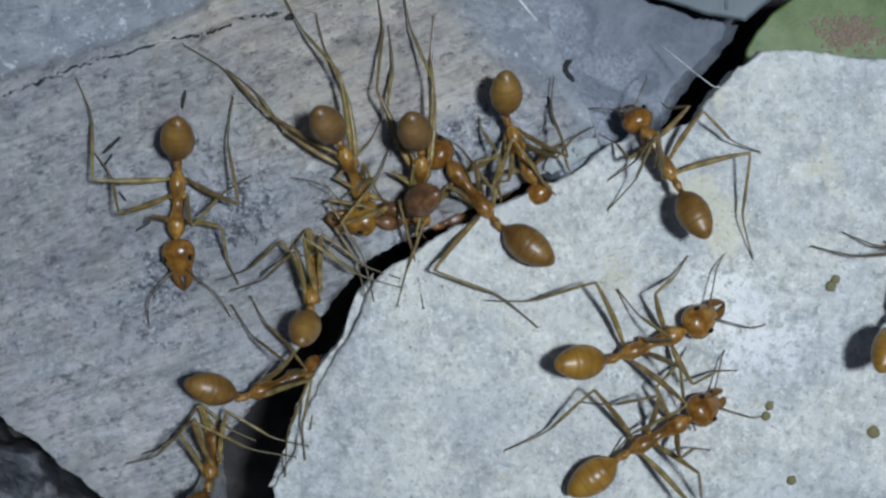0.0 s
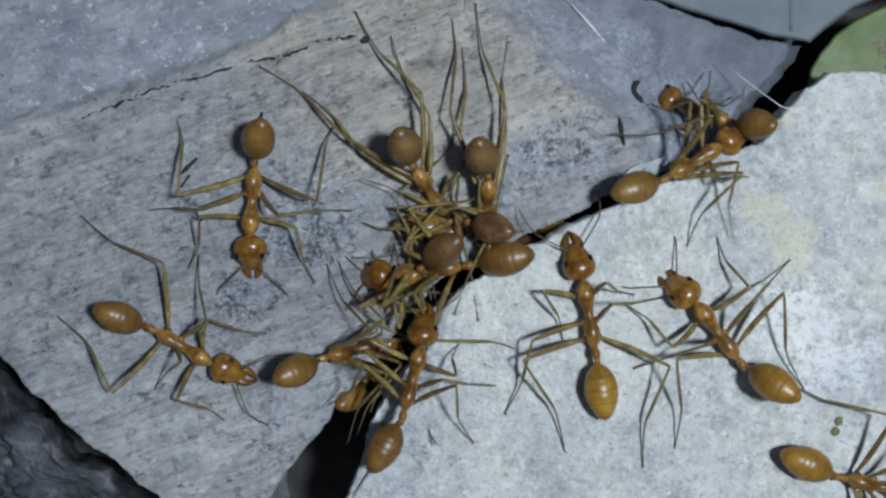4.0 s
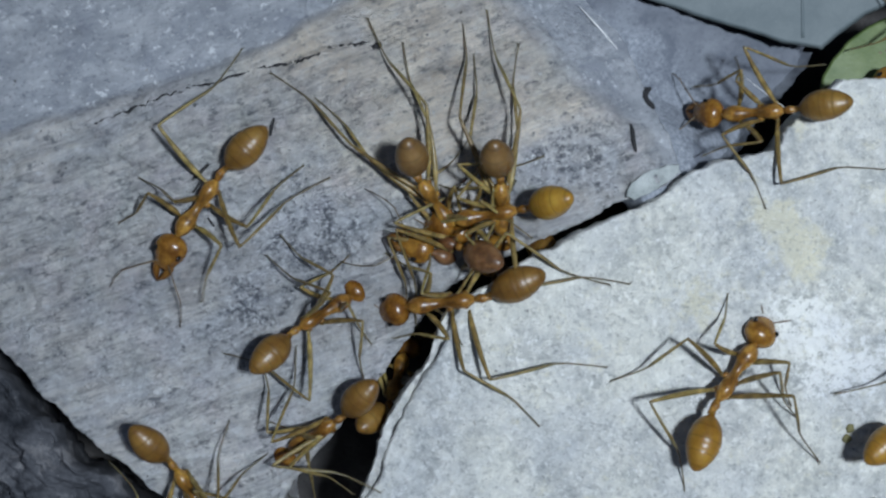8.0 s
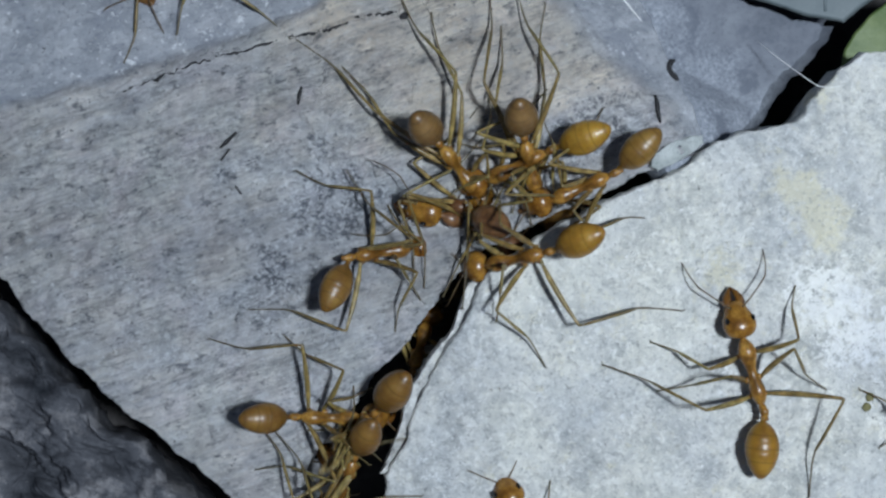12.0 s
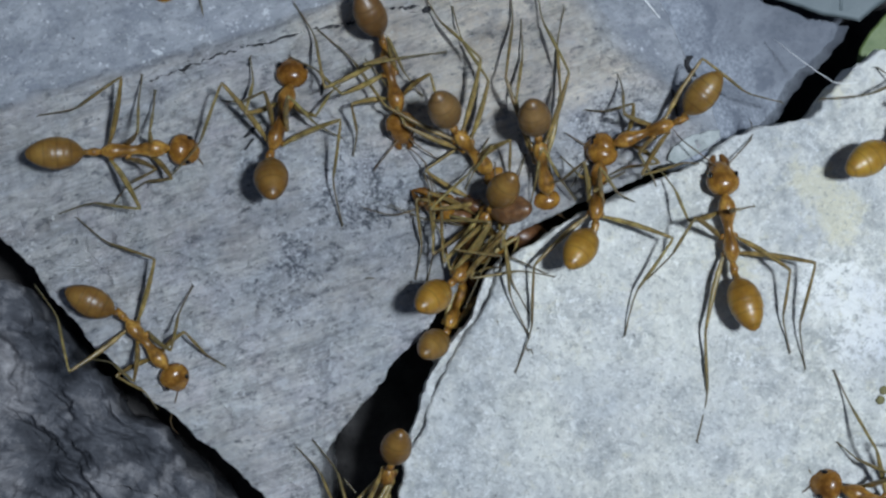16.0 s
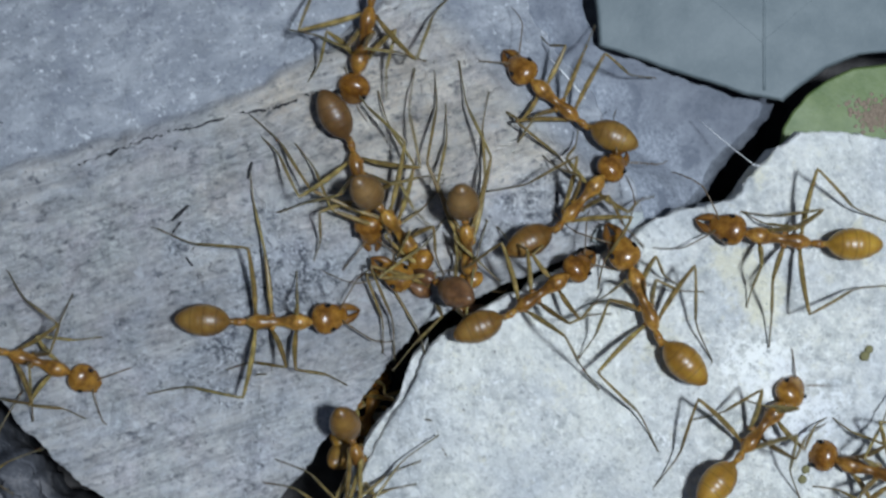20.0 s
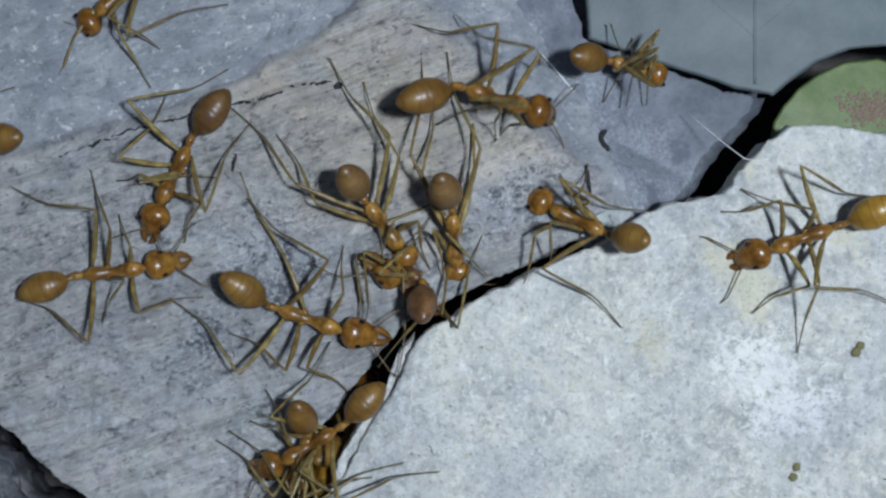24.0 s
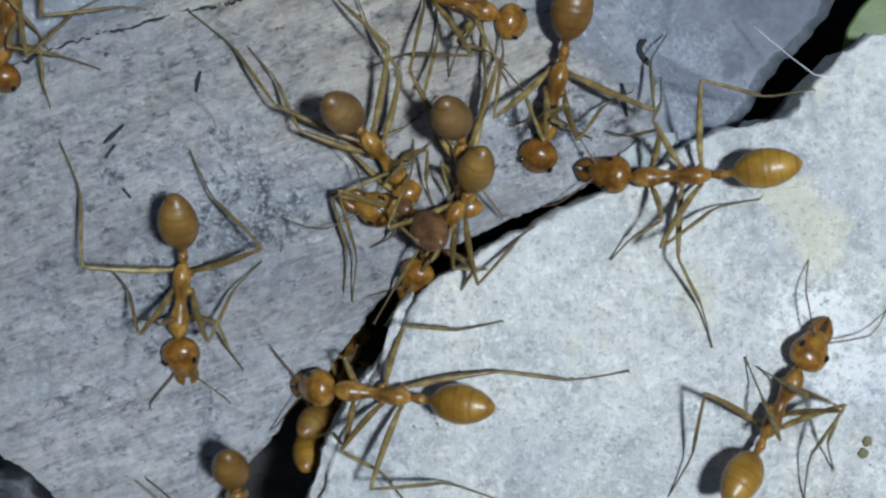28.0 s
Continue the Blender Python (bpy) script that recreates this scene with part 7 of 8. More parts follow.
    stride(ANTS['D'], [
        (0, pose(-0.05 * MM, -18.04 * MM, 1.88 * MM, 0, 16, 62), -10, 25),
        (2, pose(-0.48 * MM, -13.94 * MM, 1.88 * MM, 0, 16, 55), -3, 19),
        (2.7, pose(1.33 * MM, -9.03 * MM, 1.88 * MM, 0, 16, 57), 1, 3),
        (3, pose(4.04 * MM, -8.87 * MM, 1.88 * MM, 0, 0, 64), -21, 3),
        (3.3, pose(5.44 * MM, -5.90 * MM, 1.88 * MM, 0, 0, 80), -6, 3),
        (4, pose(6.39 * MM, -4.00 * MM, 1.88 * MM, 0, 0, 100), -2, 3),
        (4.5, pose(6.76 * MM, -0.98 * MM, 1.88 * MM, 0, 2, 90), -1, 3),
        (5.5, pose(5.49 * MM, 1.68 * MM, 1.49 * MM, 0, 29, 120), -16, 7),
        (6.5, pose(2.06 * MM, 1.14 * MM, 1.05 * MM, 0, 23, 189), 34, 3),
        (7, pose(0.87 * MM, 1.36 * MM, 0.82 * MM, 0, 17, 182), 1, 35),
        (8, pose(0.42 * MM, 1.55 * MM, 0.85 * MM, 0, 16, 189), 3, 31),
        (9, pose(0.87 * MM, 1.93 * MM, 0.88 * MM, 0, 16, 185), 8, 32),
        (10, pose(1.02 * MM, 2.31 * MM, 0.91 * MM, 0, 16, 179), 7, 25),
        (11, pose(0.18 * MM, 3.25 * MM, 1.01 * MM, 0, 16, 185), 4, 32),
        (12, pose(0.68 * MM, 2.52 * MM, 0.96 * MM, 0, 18, 206), -6, 10),
        (12.5, pose(0.53 * MM, 2.56 * MM, 0.96 * MM, 0, 17, 194), -1, 29),
        (13.5, pose(4.14 * MM, 2.97 * MM, 1.16 * MM, 0, 22, 144), 4, 16),
        (14.5, pose(7.75 * MM, 3.38 * MM, 1.36 * MM, 0, 27, 94), 8, 3),
        (15, pose(10.24 * MM, 4.10 * MM, 1.53 * MM, 0, 21, 85), 7, 3),
        (15.5, pose(16.52 * MM, 3.46 * MM, 1.88 * MM, 0, 0, 48), -1, 3),
        (16, pose(21.11 * MM, 4.80 * MM, 1.88 * MM, 0, 16, 36), -3, 3),
        (16.5, pose(21.25 * MM, 5.42 * MM, 1.88 * MM, 0, 16, 30), -2, 3),
        (17.2, pose(24.35 * MM, 5.67 * MM, 1.88 * MM, 0, 16, 50), -3, 3),
        (17.75, pose(23.27 * MM, 1.13 * MM, 1.88 * MM, 0, 16, 120), -1, 3),
        (18.3, pose(22.19 * MM, -3.42 * MM, 1.88 * MM, 0, 16, 190), 1, 3),
        (19, pose(18.58 * MM, -0.45 * MM, 1.88 * MM, 0, 14, 182), 3, 3),
        (19.5, pose(16.67 * MM, 2.57 * MM, 1.88 * MM, 0, 16, 164), 7, 3),
        (20, pose(17.90 * MM, 2.90 * MM, 1.88 * MM, 0, 0, 173), 7, 3),
        (20.5, pose(18.25 * MM, 3.16 * MM, 1.88 * MM, 0, 15, 177), 1, 3),
        (21, pose(19.28 * MM, 3.59 * MM, 1.88 * MM, 0, 16, 175), 1, 3),
        (21.5, pose(20.40 * MM, 3.28 * MM, 1.88 * MM, 0, 0, 179), 0, 3),
        (23.5, pose(18.85 * MM, 2.16 * MM, 1.88 * MM, 0, 16, 203), 6, 3),
        (24, pose(19.65 * MM, 2.65 * MM, 1.88 * MM, 0, 0, 200), 4, 27),
        (24.4, pose(17.80 * MM, 1.24 * MM, 1.88 * MM, 0, 0, 198), 4, 3),
        (25, pose(17.76 * MM, 1.37 * MM, 1.88 * MM, 0, 16, 213), -9, 3),
        (25.6, pose(15.82 * MM, 0.16 * MM, 1.88 * MM, 0, 16, 210), -6, 3),
        (26, pose(15.39 * MM, 0.42 * MM, 1.88 * MM, 0, 16, 208), 1, 3),
        (26.5, pose(14.78 * MM, 1.88 * MM, 1.88 * MM, 0, 0, 175), 3, 3),
        (27, pose(13.65 * MM, 1.85 * MM, 1.88 * MM, 0, 0, 177), 13, 3),
        (27.4, pose(12.17 * MM, 2.48 * MM, 1.88 * MM, 0, 0, 182), 4, 3),
        (28, pose(10.29 * MM, 2.32 * MM, 1.88 * MM, 0, 14, 183), 6, 3),
    ], plants=[(3, 'front_l', (3.62, -9.09, 0.85)), (3, 'middle_l', (-0.48, -9.09, 0.85)), (3, 'middle_r', (9.69, -10.08, 0.85)), (3, 'hind_l', (-1.02, -11.34, 0.85)), (3, 'hind_r', (9, -12.89, 0.85)), (4, 'front_l', (5.09, -5.4, 0.85)), (4, 'front_r', (8.89, -2.99, 0.85)), (4, 'middle_l', (2.03, -9.34, 0.85)), (4, 'middle_r', (10.36, -3.14, 0.85)), (4, 'hind_l', (5.24, -11.34, 0.85)), (4, 'hind_r', (9.35, -12.23, 0.85)), (7, 'hind_l', (8.08, -2.13, 0.85)), (8, 'hind_l', (8.08, -2.08, 0.85)), (10, 'hind_l', (5.88, -1.39, 0.85)), (15, 'hind_l', (5.69, -3.61, 0.85)), (15, 'hind_r', (12.54, -0.42, 0.85)), (19, 'front_r', (17.33, 0.87, 0.85)), (19, 'middle_l', (16.23, -4.62, 0.85)), (19, 'middle_r', (17.85, 4.63, 0.85)), (19, 'hind_l', (22.62, -4.84, 0.85)), (19, 'hind_r', (22.6, 2.82, 0.85)), (20, 'front_l', (16.4, -0.9, 0.85)), (20, 'middle_l', (17.66, -3.05, 0.85)), (20, 'hind_l', (24.45, 0.47, 0.85)), (20, 'middle_r', (16.03, 4.38, 0.85)), (20, 'hind_r', (24.27, 3.89, 0.85)), (20, 'front_r', (16.34, 4.23, 0.85)), (21, 'front_l', (15.99, -1.25, 0.85)), (21, 'middle_l', (16.94, -2.48, 0.85)), (21, 'hind_l', (20.23, -3.98, 0.85)), (21, 'middle_r', (16.23, 5.29, 0.85)), (21, 'hind_r', (24.89, 3.71, 0.85)), (24, 'front_l', (17.24, -1.43, 0.85)), (24, 'middle_l', (19.72, -3.53, 0.85)), (24, 'middle_r', (16.54, 5.31, 0.85)), (24, 'hind_r', (24.32, 5, 0.85)), (25, 'middle_l', (20.13, -3.64, 0.85)), (25, 'front_l', (18.42, -0.5, 0.85)), (25, 'middle_r', (16.37, 5.24, 0.85)), (25, 'front_r', (15.78, 5, 0.85)), (25, 'hind_r', (22.88, 5.52, 0.85)), (26, 'front_l', (14.9, -3.84, 0.85)), (26, 'middle_l', (16.45, -3.05, 0.85)), (27, 'front_l', (10.99, -1.12, 0.85)), (27, 'middle_l', (18.35, -6.44, 0.85)), (27, 'hind_l', (20.62, -2.47, 0.85)), (27, 'front_r', (11.18, 2.99, 0.85)), (27, 'middle_r', (14.89, 4.7, 0.85)), (27, 'hind_r', (20.66, 5.64, 0.85)), (28, 'front_l', (7.78, -1.51, 0.85)), (28, 'middle_l', (12.51, -5.45, 0.85)), (28, 'hind_l', (14.48, 1.36, 0.85)), (28, 'hind_r', (16.74, 6.32, 0.85))])
    stride(ANTS['M'], [
        (0, pose(2.62 * MM, -1.86 * MM, -5.08 * MM, 0, 42, -152), -5, 20),
        (2, pose(-2.08 * MM, -1.04 * MM, 0.02 * MM, 0, 42, -137), 0, 14),
        (3, pose(-4.09 * MM, -3.27 * MM, 0.52 * MM, 0, 27, -145), 13, 3),
        (3.6, pose(-4.18 * MM, -4.35 * MM, 0.82 * MM, 0, 16, -135), 0, 25),
        (4, pose(-3.61 * MM, -2.69 * MM, 0.42 * MM, 0, 37, -138), -3, 3),
        (4.75, pose(-1.95 * MM, 0.30 * MM, 0.72 * MM, 0, 25, -186), 0, 3),
        (5.5, pose(-0.29 * MM, 3.29 * MM, 1.01 * MM, 0, 12, -235), 4, 3),
        (6.5, pose(2.79 * MM, 7.77 * MM, 1.53 * MM, 0, 11, -234), -1, 3),
        (7, pose(2.95 * MM, 10.93 * MM, 1.36 * MM, 0, 31, -258), 14, 3),
        (7.3, pose(1.82 * MM, 15.75 * MM, 0.05 * MM, 0, 19, -245), -8, 3),
        (8, pose(-1.15 * MM, 21.75 * MM, 0.19 * MM, 0, 22, -249), 2, 3),
        (10.5, pose(-4.80 * MM, 19.31 * MM, 0.52 * MM, 0, 15, -170), -2, 27),
        (13, pose(-8.46 * MM, 16.88 * MM, 0.85 * MM, 0, 8, -90), -6, 50),
        (14.5, pose(-7.74 * MM, 7.73 * MM, 1.45 * MM, 0, 5, -86), 7, 28),
        (15, pose(-7.81 * MM, 7.27 * MM, 1.41 * MM, 0, 5, -93), 5, 38),
        (15.5, pose(-8.25 * MM, 6.37 * MM, 1.32 * MM, 0, 5, -89), 15, 42),
        (16, pose(-7.26 * MM, 6.60 * MM, 1.34 * MM, 0, 4, -76), 12, 39),
        (16.5, pose(-6.39 * MM, 7.29 * MM, 1.41 * MM, 0, 17, -72), 18, 6),
        (17, pose(-5.81 * MM, 8.24 * MM, 2.02 * MM, 0, 3, -48), 4, 3),
        (17.5, pose(-3.32 * MM, 8.53 * MM, 2.38 * MM, 0, 18, -31), 3, 3),
        (18, pose(-3.03 * MM, 8.11 * MM, 2.30 * MM, 0, 3, -33), 4, 3),
        (19, pose(-2.08 * MM, 6.30 * MM, 2.14 * MM, 0, 2, -34), 2, 3),
        (19.5, pose(-2.52 * MM, 6.89 * MM, 2.18 * MM, 0, 3, -44), 4, 3),
        (20, pose(-4.88 * MM, 5.65 * MM, 1.25 * MM, 0, 4, -76), 15, 13),
        (21, pose(-6.46 * MM, 2.20 * MM, 0.90 * MM, 0, 3, -81), -8, 39),
        (21.5, pose(-6.76 * MM, -0.13 * MM, 0.82 * MM, 0, 13, -94), 2, 11),
        (22.5, pose(-10.98 * MM, 3.17 * MM, 1.04 * MM, 0, 20, -110), -3, 3),
        (23.5, pose(-14.68 * MM, 6.83 * MM, 1.41 * MM, 0, 19, -131), -5, 3),
        (24, pose(-14.13 * MM, 5.48 * MM, 1.23 * MM, 0, 4, -115), -12, 3),
        (24.4, pose(-13.65 * MM, 7.25 * MM, 1.45 * MM, 0, 19, -125), 4, 3),
        (24.7, pose(-13.31 * MM, 8.45 * MM, 1.54 * MM, 0, 17, -135), -3, 3),
        (25, pose(-14.14 * MM, 8.05 * MM, 1.50 * MM, 0, 3, -136), -4, 3),
        (26, pose(-13.81 * MM, 11.17 * MM, 1.50 * MM, 0, -1, -144), 1, 4),
        (26.5, pose(-15.39 * MM, 12.40 * MM, 1.18 * MM, 0, -1, -155), 1, 4),
        (27, pose(-14.70 * MM, 11.78 * MM, 1.32 * MM, 0, 1, -166), 33, 18),
        (27.4, pose(-17.14 * MM, 10.89 * MM, 1.31 * MM, 0, 0, -153), 7, 23),
        (28, pose(-19.15 * MM, 12.10 * MM, 1.02 * MM, 0, -1, -160), 10, 26),
    ], plants=[(15, 'middle_l', (-5.82, 6.59, 0.31)), (15, 'middle_r', (-11.01, 5.89, 0.24)), (15, 'hind_l', (-4.05, 8.84, 0.53)), (15, 'hind_r', (-11.22, 11.43, 0.54)), (16, 'middle_l', (-5.58, 5.83, 0.23)), (16, 'middle_r', (-12.95, 7.9, 0.44)), (16, 'hind_l', (-4.32, 8.3, 0.48)), (16, 'hind_r', (-12.76, 10.84, 0.52)), (18, 'middle_l', (-0.37, 11.4, 0.75)), (18, 'hind_l', (-5.92, 14.35, 0.6)), (18, 'hind_r', (-8.6, 9.73, 0.62)), (24, 'front_r', (-17.47, 5.18, 0.17)), (24, 'middle_l', (-11.97, 5.44, 0.19)), (24, 'middle_r', (-14.86, 9.78, 0.47)), (24, 'hind_l', (-10.14, 8.54, 0.5)), (24, 'hind_r', (-11.22, 11.52, 0.52)), (25, 'front_r', (-21.25, 7.33, 0.29)), (25, 'middle_l', (-10.74, 6.08, 0.26)), (25, 'hind_r', (-14.26, 12.26, 0.19))])
    stride(ANTS['V'], [
        (0, pose(-4.20 * MM, -3.24 * MM, 0.18 * MM, 0, 42, 91), -4, 19),
        (1, pose(-2.86 * MM, -3.95 * MM, 0.18 * MM, 0, 42, 61), -3, 20),
        (2, pose(-3.83 * MM, -7.04 * MM, 0.18 * MM, 0, 42, 23), -0, 20),
        (3, pose(-4.04 * MM, -9.86 * MM, -3.19 * MM, 0, 29, -18), -2, 30),
        (4, pose(-4.57 * MM, -7.05 * MM, -4.22 * MM, 0, 42, 41), 1, 18),
        (8, pose(-4.54 * MM, -7.68 * MM, -4.72 * MM, 0, 42, 74), -21, 20),
        (14.5, pose(-4.54 * MM, -7.68 * MM, -4.72 * MM, 0, 42, 74), -21, 20),
        (15.4, pose(-3.5 * MM, -5.75 * MM, -2.4 * MM, 0, 40, 70), -15, 22),
        (16.2, pose(-3.5 * MM, -5.75 * MM, -2.4 * MM, 0, 40, 70), -15, 22),
        (17, pose(-4.54 * MM, -7.68 * MM, -4.72 * MM, 0, 42, 74), -21, 20),
        (28, pose(-4.54 * MM, -7.68 * MM, -4.72 * MM, 0, 42, 74), -21, 20),
    ], tuck=0.75, brace=True)
    stride(ANTS['I'], [
        (0, pose(9.54 * MM, -23.40 * MM, 1.88 * MM, 0, 16, 113), 5, 3),
        (11, pose(1.76 * MM, -19.05 * MM, 1.88 * MM, 0, 16, 108), -10, 32),
        (12.5, pose(1.09 * MM, -15.07 * MM, 1.88 * MM, 0, 16, 104), -7, 21),
        (13.5, pose(1.63 * MM, -7.45 * MM, 1.88 * MM, 0, 13, 90), 0, 3),
        (14.5, pose(2.60 * MM, -3.84 * MM, 1.88 * MM, 0, 0, 89), -1, 3),
        (15, pose(1.73 * MM, -2.31 * MM, 1.88 * MM, 0, 8, 93), -12, 30),
        (15.5, pose(2.64 * MM, -0.30 * MM, 1.62 * MM, 0, 26, 78), -1, 3),
        (16, pose(3.97 * MM, 0.70 * MM, 1.62 * MM, 0, 26, 84), -23, 14),
        (16.5, pose(3.71 * MM, 0.92 * MM, 1.47 * MM, 0, 31, 88), -5, 13),
        (17, pose(4.36 * MM, 1.10 * MM, 1.43 * MM, 0, 33, 99), -2, 21),
        (18, pose(5.23 * MM, -0.31 * MM, 1.88 * MM, 0, 19, 83), -11, 3),
        (18.5, pose(5.81 * MM, -1.76 * MM, 1.88 * MM, 0, 12, 64), -19, 3),
        (19, pose(7.75 * MM, -5.07 * MM, 1.88 * MM, 0, 0, 14), 8, 3),
        (19.5, pose(15.49 * MM, -7.07 * MM, 1.88 * MM, 0, 0, 9), 2, 3),
        (20, pose(17.09 * MM, -7.33 * MM, 1.88 * MM, 0, 11, 49), -3, 3),
        (20.5, pose(17.40 * MM, -6.98 * MM, 1.88 * MM, 0, 12, 87), -0, 3),
        (21, pose(16.52 * MM, -6.18 * MM, 1.88 * MM, 0, 0, 105), 9, 3),
        (21.3, pose(15.84 * MM, -3.62 * MM, 1.88 * MM, 0, 0, 114), 2, 3),
        (21.5, pose(14.25 * MM, -1.88 * MM, 1.88 * MM, 0, 13, 108), 5, 3),
        (22.5, pose(20.52 * MM, 3.73 * MM, 1.88 * MM, 0, 0, 39), -7, 3),
        (23.2, pose(32.18 * MM, 2.89 * MM, 1.88 * MM, 0, 16, -11), -3, 3),
        (23.6, pose(36.63 * MM, -4.89 * MM, 1.88 * MM, 0, 16, 48), 3, 3),
        (24, pose(41.08 * MM, -12.66 * MM, 1.88 * MM, 0, 16, 106), 9, 3),
        (26, pose(19.26 * MM, -11.00 * MM, 1.88 * MM, 0, 16, 118), -0, 38),
        (27.1, pose(16.80 * MM, -13.80 * MM, 1.88 * MM, 0, 16, 63), -11, 7),
        (27.4, pose(15.90 * MM, -12.02 * MM, 1.88 * MM, 0, 16, 59), -7, 9),
        (28, pose(15.44 * MM, -7.86 * MM, 1.88 * MM, 0, 0, 65), -16, 33),
    ], plants=[(15, 'middle_r', (6.49, -5.44, 0.85)), (15, 'hind_r', (4.42, -9.94, 0.85)), (15, 'middle_l', (-0.98, -2.95, 0.74)), (15, 'hind_l', (-1.21, -4.5, 0.85)), (16, 'hind_l', (-0.21, -9.18, 0.85)), (16, 'hind_r', (5.67, -7.06, 0.85)), (17, 'hind_l', (2.96, -6.03, 0.85)), (17, 'hind_r', (5.7, -6.9, 0.85)), (18, 'hind_l', (2.95, -6.13, 0.85)), (18, 'hind_r', (5.63, -7.03, 0.85)), (18, 'middle_r', (7.74, -1.73, 0.85)), (19, 'front_r', (10.96, -8.3, 0.85)), (19, 'middle_r', (8.47, -8.72, 0.85)), (19, 'hind_l', (3.3, -3.87, 0.85)), (20, 'hind_l', (11.4, -10.87, 0.85)), (20, 'middle_l', (13.3, -7.14, 0.85)), (20, 'front_l', (16.45, -6, 0.85)), (20, 'middle_r', (20.8, -7.17, 0.85)), (20, 'hind_r', (19.45, -11.27, 0.85)), (21, 'middle_l', (11.44, -10.61, 0.85)), (21, 'hind_l', (15.98, -13.39, 0.85)), (21, 'middle_r', (20.26, -7.23, 0.85)), (21, 'hind_r', (19.85, -12.96, 0.85)), (28, 'hind_l', (10.64, -12.47, 0.85)), (28, 'front_l', (14.59, -6.32, 0.85)), (28, 'front_r', (18.58, -8.14, 0.85)), (28, 'middle_l', (14.01, -5.86, 0.85)), (28, 'middle_r', (18.25, -11.03, 0.85)), (28, 'hind_r', (16.92, -12.42, 0.85))])
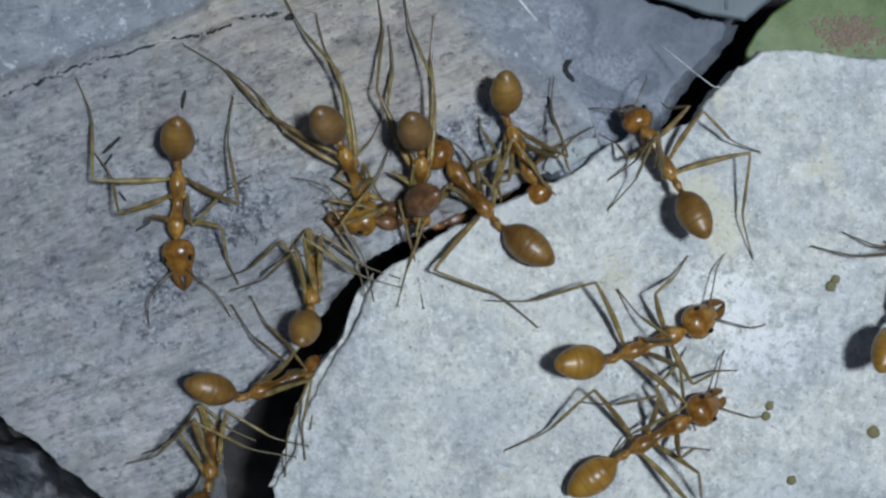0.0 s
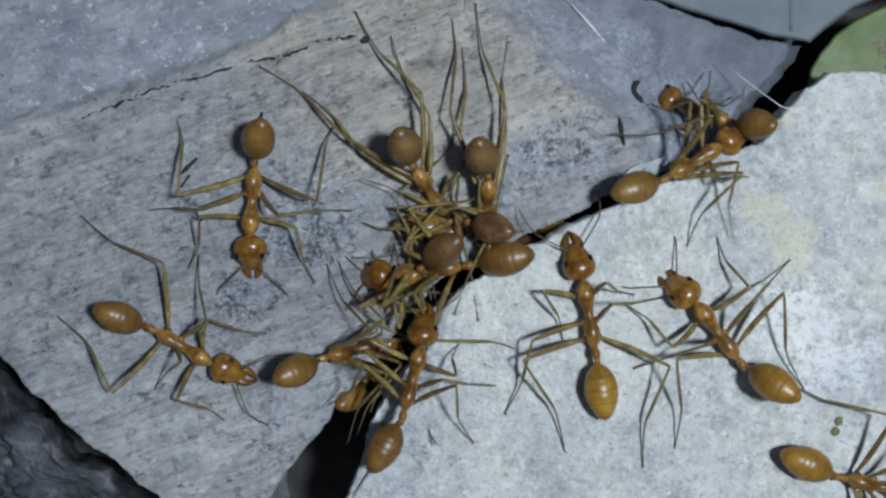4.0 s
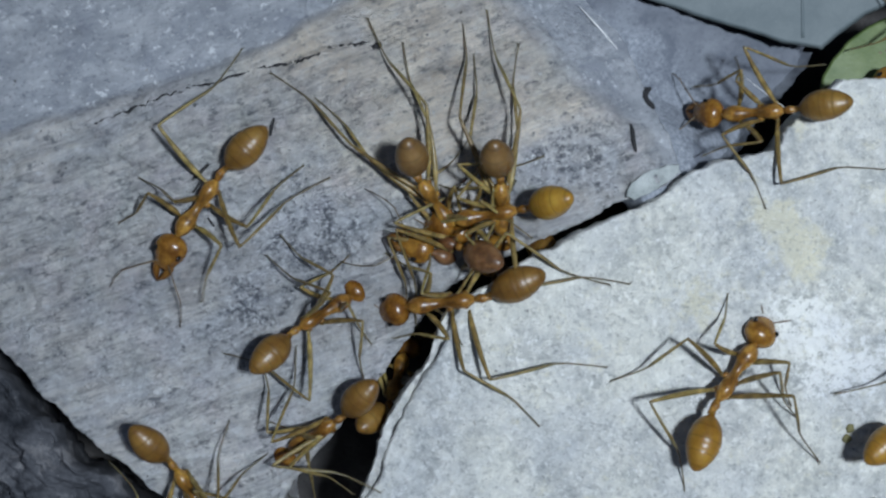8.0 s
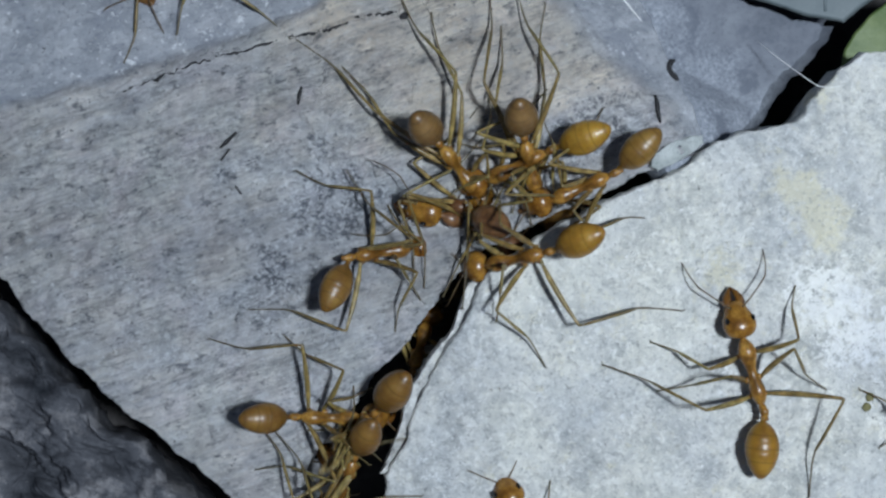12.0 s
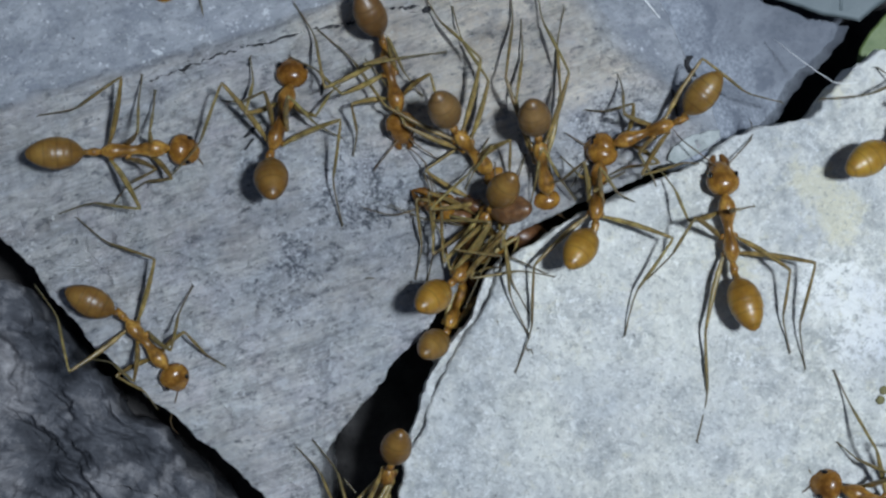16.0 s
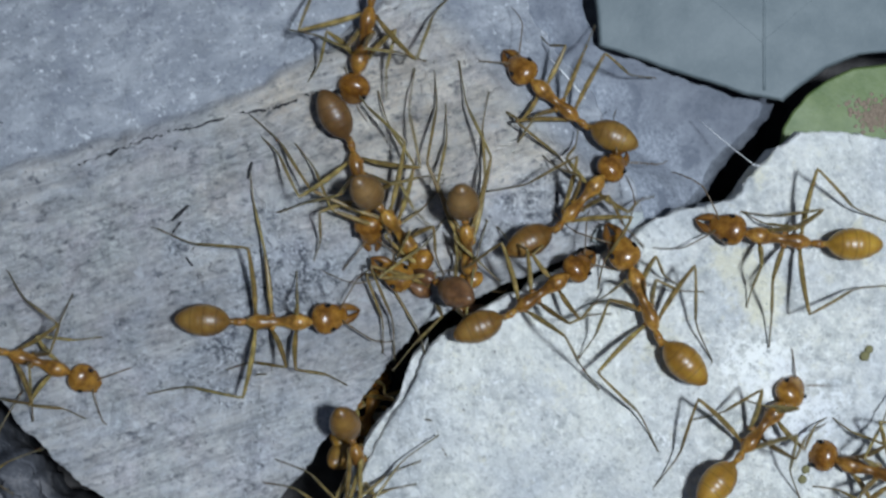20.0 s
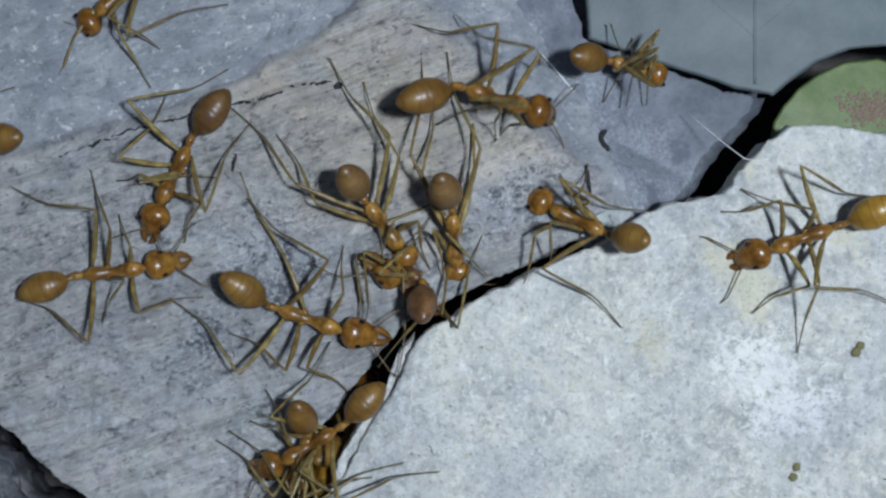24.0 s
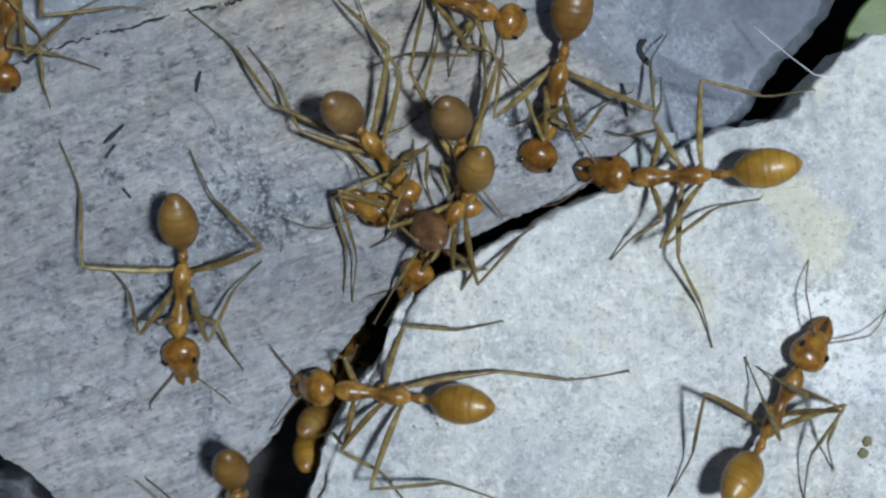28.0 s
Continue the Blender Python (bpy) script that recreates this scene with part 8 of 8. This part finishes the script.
    stride(ANTS['S'], [
        (0, pose(-15.37 * MM, 27.16 * MM, -1.46 * MM, 0, 11, -94), 0, 3),
        (15, pose(-20.19 * MM, 19.37 * MM, -0.37 * MM, 0, 9, -104), -7, 9),
        (16.5, pose(-18.87 * MM, 11.27 * MM, 1.11 * MM, 0, 11, -109), 1, 4),
        (17, pose(-18.20 * MM, 10.72 * MM, 1.25 * MM, 0, -3, -122), 4, 6),
        (17.5, pose(-16.80 * MM, 13.06 * MM, 0.88 * MM, 0, 10, -114), -0, 10),
        (17.67, pose(-15.31 * MM, 15.07 * MM, 0.67 * MM, 0, 14, -169), 3, 18),
        (17.83, pose(-13.82 * MM, 17.08 * MM, 0.46 * MM, 0, 18, -225), 7, 25),
        (18, pose(-12.33 * MM, 19.09 * MM, 0.25 * MM, 0, 22, -281), 10, 32),
        (18.6, pose(-17.84 * MM, 25.04 * MM, -1.18 * MM, 0, 24, -240), -1, 3),
        (18.95, pose(-26.55 * MM, 13.02 * MM, -0.19 * MM, 0, 20, -309), -4, 16),
        (19.3, pose(-35.25 * MM, 1.01 * MM, 0.80 * MM, 0, 17, -378), -7, 30),
        (20, pose(-22.43 * MM, -4.52 * MM, 0.78 * MM, 0, 16, -379), -3, 3),
        (20.5, pose(-21.18 * MM, -4.62 * MM, 0.78 * MM, 0, 16, -374), -8, 3),
        (21, pose(-21.17 * MM, -3.94 * MM, 0.78 * MM, 0, 16, -389), 8, 3),
        (21.5, pose(-18.96 * MM, -4.03 * MM, 0.78 * MM, 0, 13, -398), -1, 3),
        (23.5, pose(-18.86 * MM, -3.47 * MM, 0.78 * MM, 0, 0, -381), -7, 3),
        (23.8, pose(-17.70 * MM, -1.50 * MM, 0.78 * MM, 0, 0, -357), -5, 3),
        (24, pose(-17.40 * MM, 0.20 * MM, 0.78 * MM, 0, 0, -352), 12, 3),
        (24.4, pose(-15.54 * MM, 3.58 * MM, 1.06 * MM, 0, -2, -334), 7, 5),
        (24.7, pose(-15.10 * MM, 3.82 * MM, 1.06 * MM, 0, 14, -334), -3, 3),
        (25, pose(-14.20 * MM, 3.49 * MM, 1.03 * MM, 0, -0, -355), 6, 3),
        (25.3, pose(-12.07 * MM, 4.66 * MM, 1.55 * MM, 0, -1, -351), -1, 4),
        (25.6, pose(-9.93 * MM, 5.96 * MM, 1.89 * MM, 0, 12, -345), -1, 3),
        (26, pose(-6.55 * MM, 8.06 * MM, 2.30 * MM, 0, -2, -338), 7, 5),
        (26.5, pose(-5.80 * MM, 11.24 * MM, 2.58 * MM, 0, 13, -316), -0, 3),
        (27, pose(-2.58 * MM, 11.51 * MM, 2.58 * MM, 0, 0, -357), 25, 3),
        (27.4, pose(-0.33 * MM, 9.85 * MM, 2.27 * MM, 0, 15, -358), 6, 3),
        (28, pose(0.89 * MM, 9.80 * MM, 1.63 * MM, 0, 17, -377), -4, 13),
    ], plants=[(17, 'front_l', (-18.71, 3.95, 0.04)), (17, 'front_r', (-23.66, 6.76, 0.21)), (17, 'middle_l', (-17.23, 8.5, 0.42)), (17, 'middle_r', (-21.6, 11.12, -0.02)), (17, 'hind_r', (-21.12, 13.49, -0.4)), (21, 'middle_l', (-19.03, 0.09, -0.25)), (21, 'hind_l', (-23.11, 1.91, -0.16)), (24, 'front_l', (-17.38, 3.34, -0.02)), (24, 'middle_l', (-18.92, 5.77, 0.23)), (24, 'middle_r', (-18.22, -2.66, -0.25)), (24, 'hind_r', (-22.95, -1.41, -0.25)), (25, 'front_l', (-14.28, 5.44, 0.19)), (25, 'middle_r', (-15.29, 0.54, -0.25)), (25, 'hind_r', (-17.03, -0.55, -0.25)), (26, 'front_l', (-5.79, 11.79, 0.75)), (26, 'middle_l', (-7.96, 12.04, 0.75)), (26, 'hind_r', (-11.57, 4.99, 0.15)), (27, 'middle_l', (-2.61, 14.63, 0.75)), (27, 'middle_r', (-3, 9.41, 0.59)), (27, 'hind_l', (-7.63, 13.64, 0.5)), (27, 'hind_r', (-5.05, 8.18, 0.47))])
    stride(ANTS['K'], [
        (0, pose(-12.03 * MM, 21.89 * MM, -0.37 * MM, 0, 8, -93), 0, 3),
        (20, pose(-16.08 * MM, 22.16 * MM, -0.64 * MM, 0, 8, -91), 0, 3),
        (21, pose(-15.35 * MM, 15.05 * MM, 0.81 * MM, 0, 8, -85), -5, 25),
        (21.5, pose(-17.65 * MM, 13.17 * MM, 0.81 * MM, 0, 9, -99), -2, 19),
        (23.5, pose(-18.13 * MM, 16.23 * MM, 0.28 * MM, 0, 13, -141), -10, 3),
        (24, pose(-17.54 * MM, 15.35 * MM, 0.53 * MM, 0, 13, -139), -12, 3),
        (24.4, pose(-17.34 * MM, 14.06 * MM, 0.78 * MM, 0, -6, -117), -0, 9),
        (24.7, pose(-17.03 * MM, 13.66 * MM, 0.86 * MM, 0, -5, -124), 2, 8),
        (25, pose(-16.66 * MM, 12.03 * MM, 1.17 * MM, 0, -5, -116), 0, 8),
        (26, pose(-16.83 * MM, 11.17 * MM, 1.29 * MM, 0, -4, -113), 7, 31),
        (26.5, pose(-17.68 * MM, 10.07 * MM, 1.33 * MM, 0, -3, -103), -1, 6),
        (27, pose(-18.58 * MM, 8.79 * MM, 1.41 * MM, 0, 12, -109), -6, 3),
        (27.4, pose(-19.12 * MM, 7.98 * MM, 1.41 * MM, 0, 15, -111), -0, 4),
        (28, pose(-19.38 * MM, 8.50 * MM, 1.33 * MM, 0, 14, -103), -13, 28),
    ], plants=[(21, 'front_l', (-14.02, 6.87, 0.34)), (24, 'front_l', (-15.73, 10.31, 0.38)), (24, 'front_r', (-21.99, 9.45, 0.1)), (25, 'front_l', (-14.05, 9.34, 0.55)), (25, 'middle_r', (-20.44, 14.6, -0.56))])
    stride(ANTS['Z'], [
        (0, pose(3.26 * MM, 2.08 * MM, -6.04 * MM, 0, 47, 174), 2, 9),
        (8, pose(2.07 * MM, 1.11 * MM, -5.82 * MM, 0, 54, 139), 3, 7),
        (14, pose(0.97 * MM, -0.06 * MM, -5.60 * MM, 0, 47, 178), 22, 15),
        (17, pose(1.73 * MM, 2.02 * MM, -6.07 * MM, 0, 43, 208), -9, 19),
        (17.5, pose(2.40 * MM, 2.51 * MM, -4.05 * MM, 0, 42, 151), -7, 14),
        (18, pose(3.07 * MM, 3.00 * MM, -2.04 * MM, 0, 42, 94), -5, 9),
        (18.5, pose(3.74 * MM, 3.49 * MM, -0.02 * MM, 0, 41, 37), -3, 3),
        (19.5, pose(5.84 * MM, 5.26 * MM, 1.20 * MM, 0, 30, 29), -3, 3),
        (20, pose(7.27 * MM, 4.86 * MM, 1.49 * MM, 0, 7, 49), -21, 4),
        (20.5, pose(7.79 * MM, 6.96 * MM, 0.98 * MM, 0, 20, 75), -23, 3),
        (21, pose(10.02 * MM, 7.89 * MM, -1.17 * MM, 0, 17, 92), -59, 32),
        (21.5, pose(9.83 * MM, 9.19 * MM, -1.43 * MM, 0, 45, 101), -2, 3),
        (22.5, pose(10.33 * MM, 10.32 * MM, -1.48 * MM, 0, 44, 53), -4, 3),
        (23.5, pose(10.84 * MM, 11.44 * MM, -1.52 * MM, 0, 42, 6), -7, 3),
        (24, pose(11.01 * MM, 12.36 * MM, -1.52 * MM, 0, 40, 0), 2, 3),
        (24.4, pose(10.21 * MM, 14.26 * MM, -1.52 * MM, 0, 41, -29), -1, 13),
        (25, pose(9.86 * MM, 19.35 * MM, -1.52 * MM, 0, 40, -31), -0, 3),
        (28, pose(10.71 * MM, 18.86 * MM, -1.52 * MM, 0, 42, -17), -12, 5),
    ], plants=[(21, 'middle_r', (12.54, 4.78, 0.57)), (21, 'hind_l', (5.18, 1.07, 0.66)), (21, 'hind_r', (11.73, 3.19, 0.85))])
    stride(ANTS['W'], [
        (0, pose(-0.88 * MM, 0.63 * MM, -0.32 * MM, 0, 40, 174), 18, 15),
        (3, pose(-1.13 * MM, 1.31 * MM, -0.30 * MM, 0, 42, 168), 1, 3),
        (8, pose(-2.34 * MM, 0.34 * MM, -0.32 * MM, 0, 42, 160), -2, 3),
        (11, pose(-2.88 * MM, 0.78 * MM, -0.32 * MM, 0, 42, 161), -13, 3),
        (15, pose(-4.10 * MM, -0.03 * MM, -0.32 * MM, 0, 39, 157), 23, 3),
        (18, pose(-1.76 * MM, 0.87 * MM, -0.32 * MM, 0, 40, 165), -9, 14),
        (21, pose(-1.99 * MM, 0.83 * MM, -0.32 * MM, 0, 40, 149), 4, 11),
        (24, pose(-1.85 * MM, 0.75 * MM, -0.32 * MM, 0, 42, 146), -32, 20),
        (26, pose(-2.26 * MM, 0.94 * MM, -0.32 * MM, 0, 42, 162), -18, 20),
        (28, pose(-2.43 * MM, 1.07 * MM, -0.32 * MM, 0, 42, 154), -10, 17),
    ], tuck=0.4, fold=True)


motions()
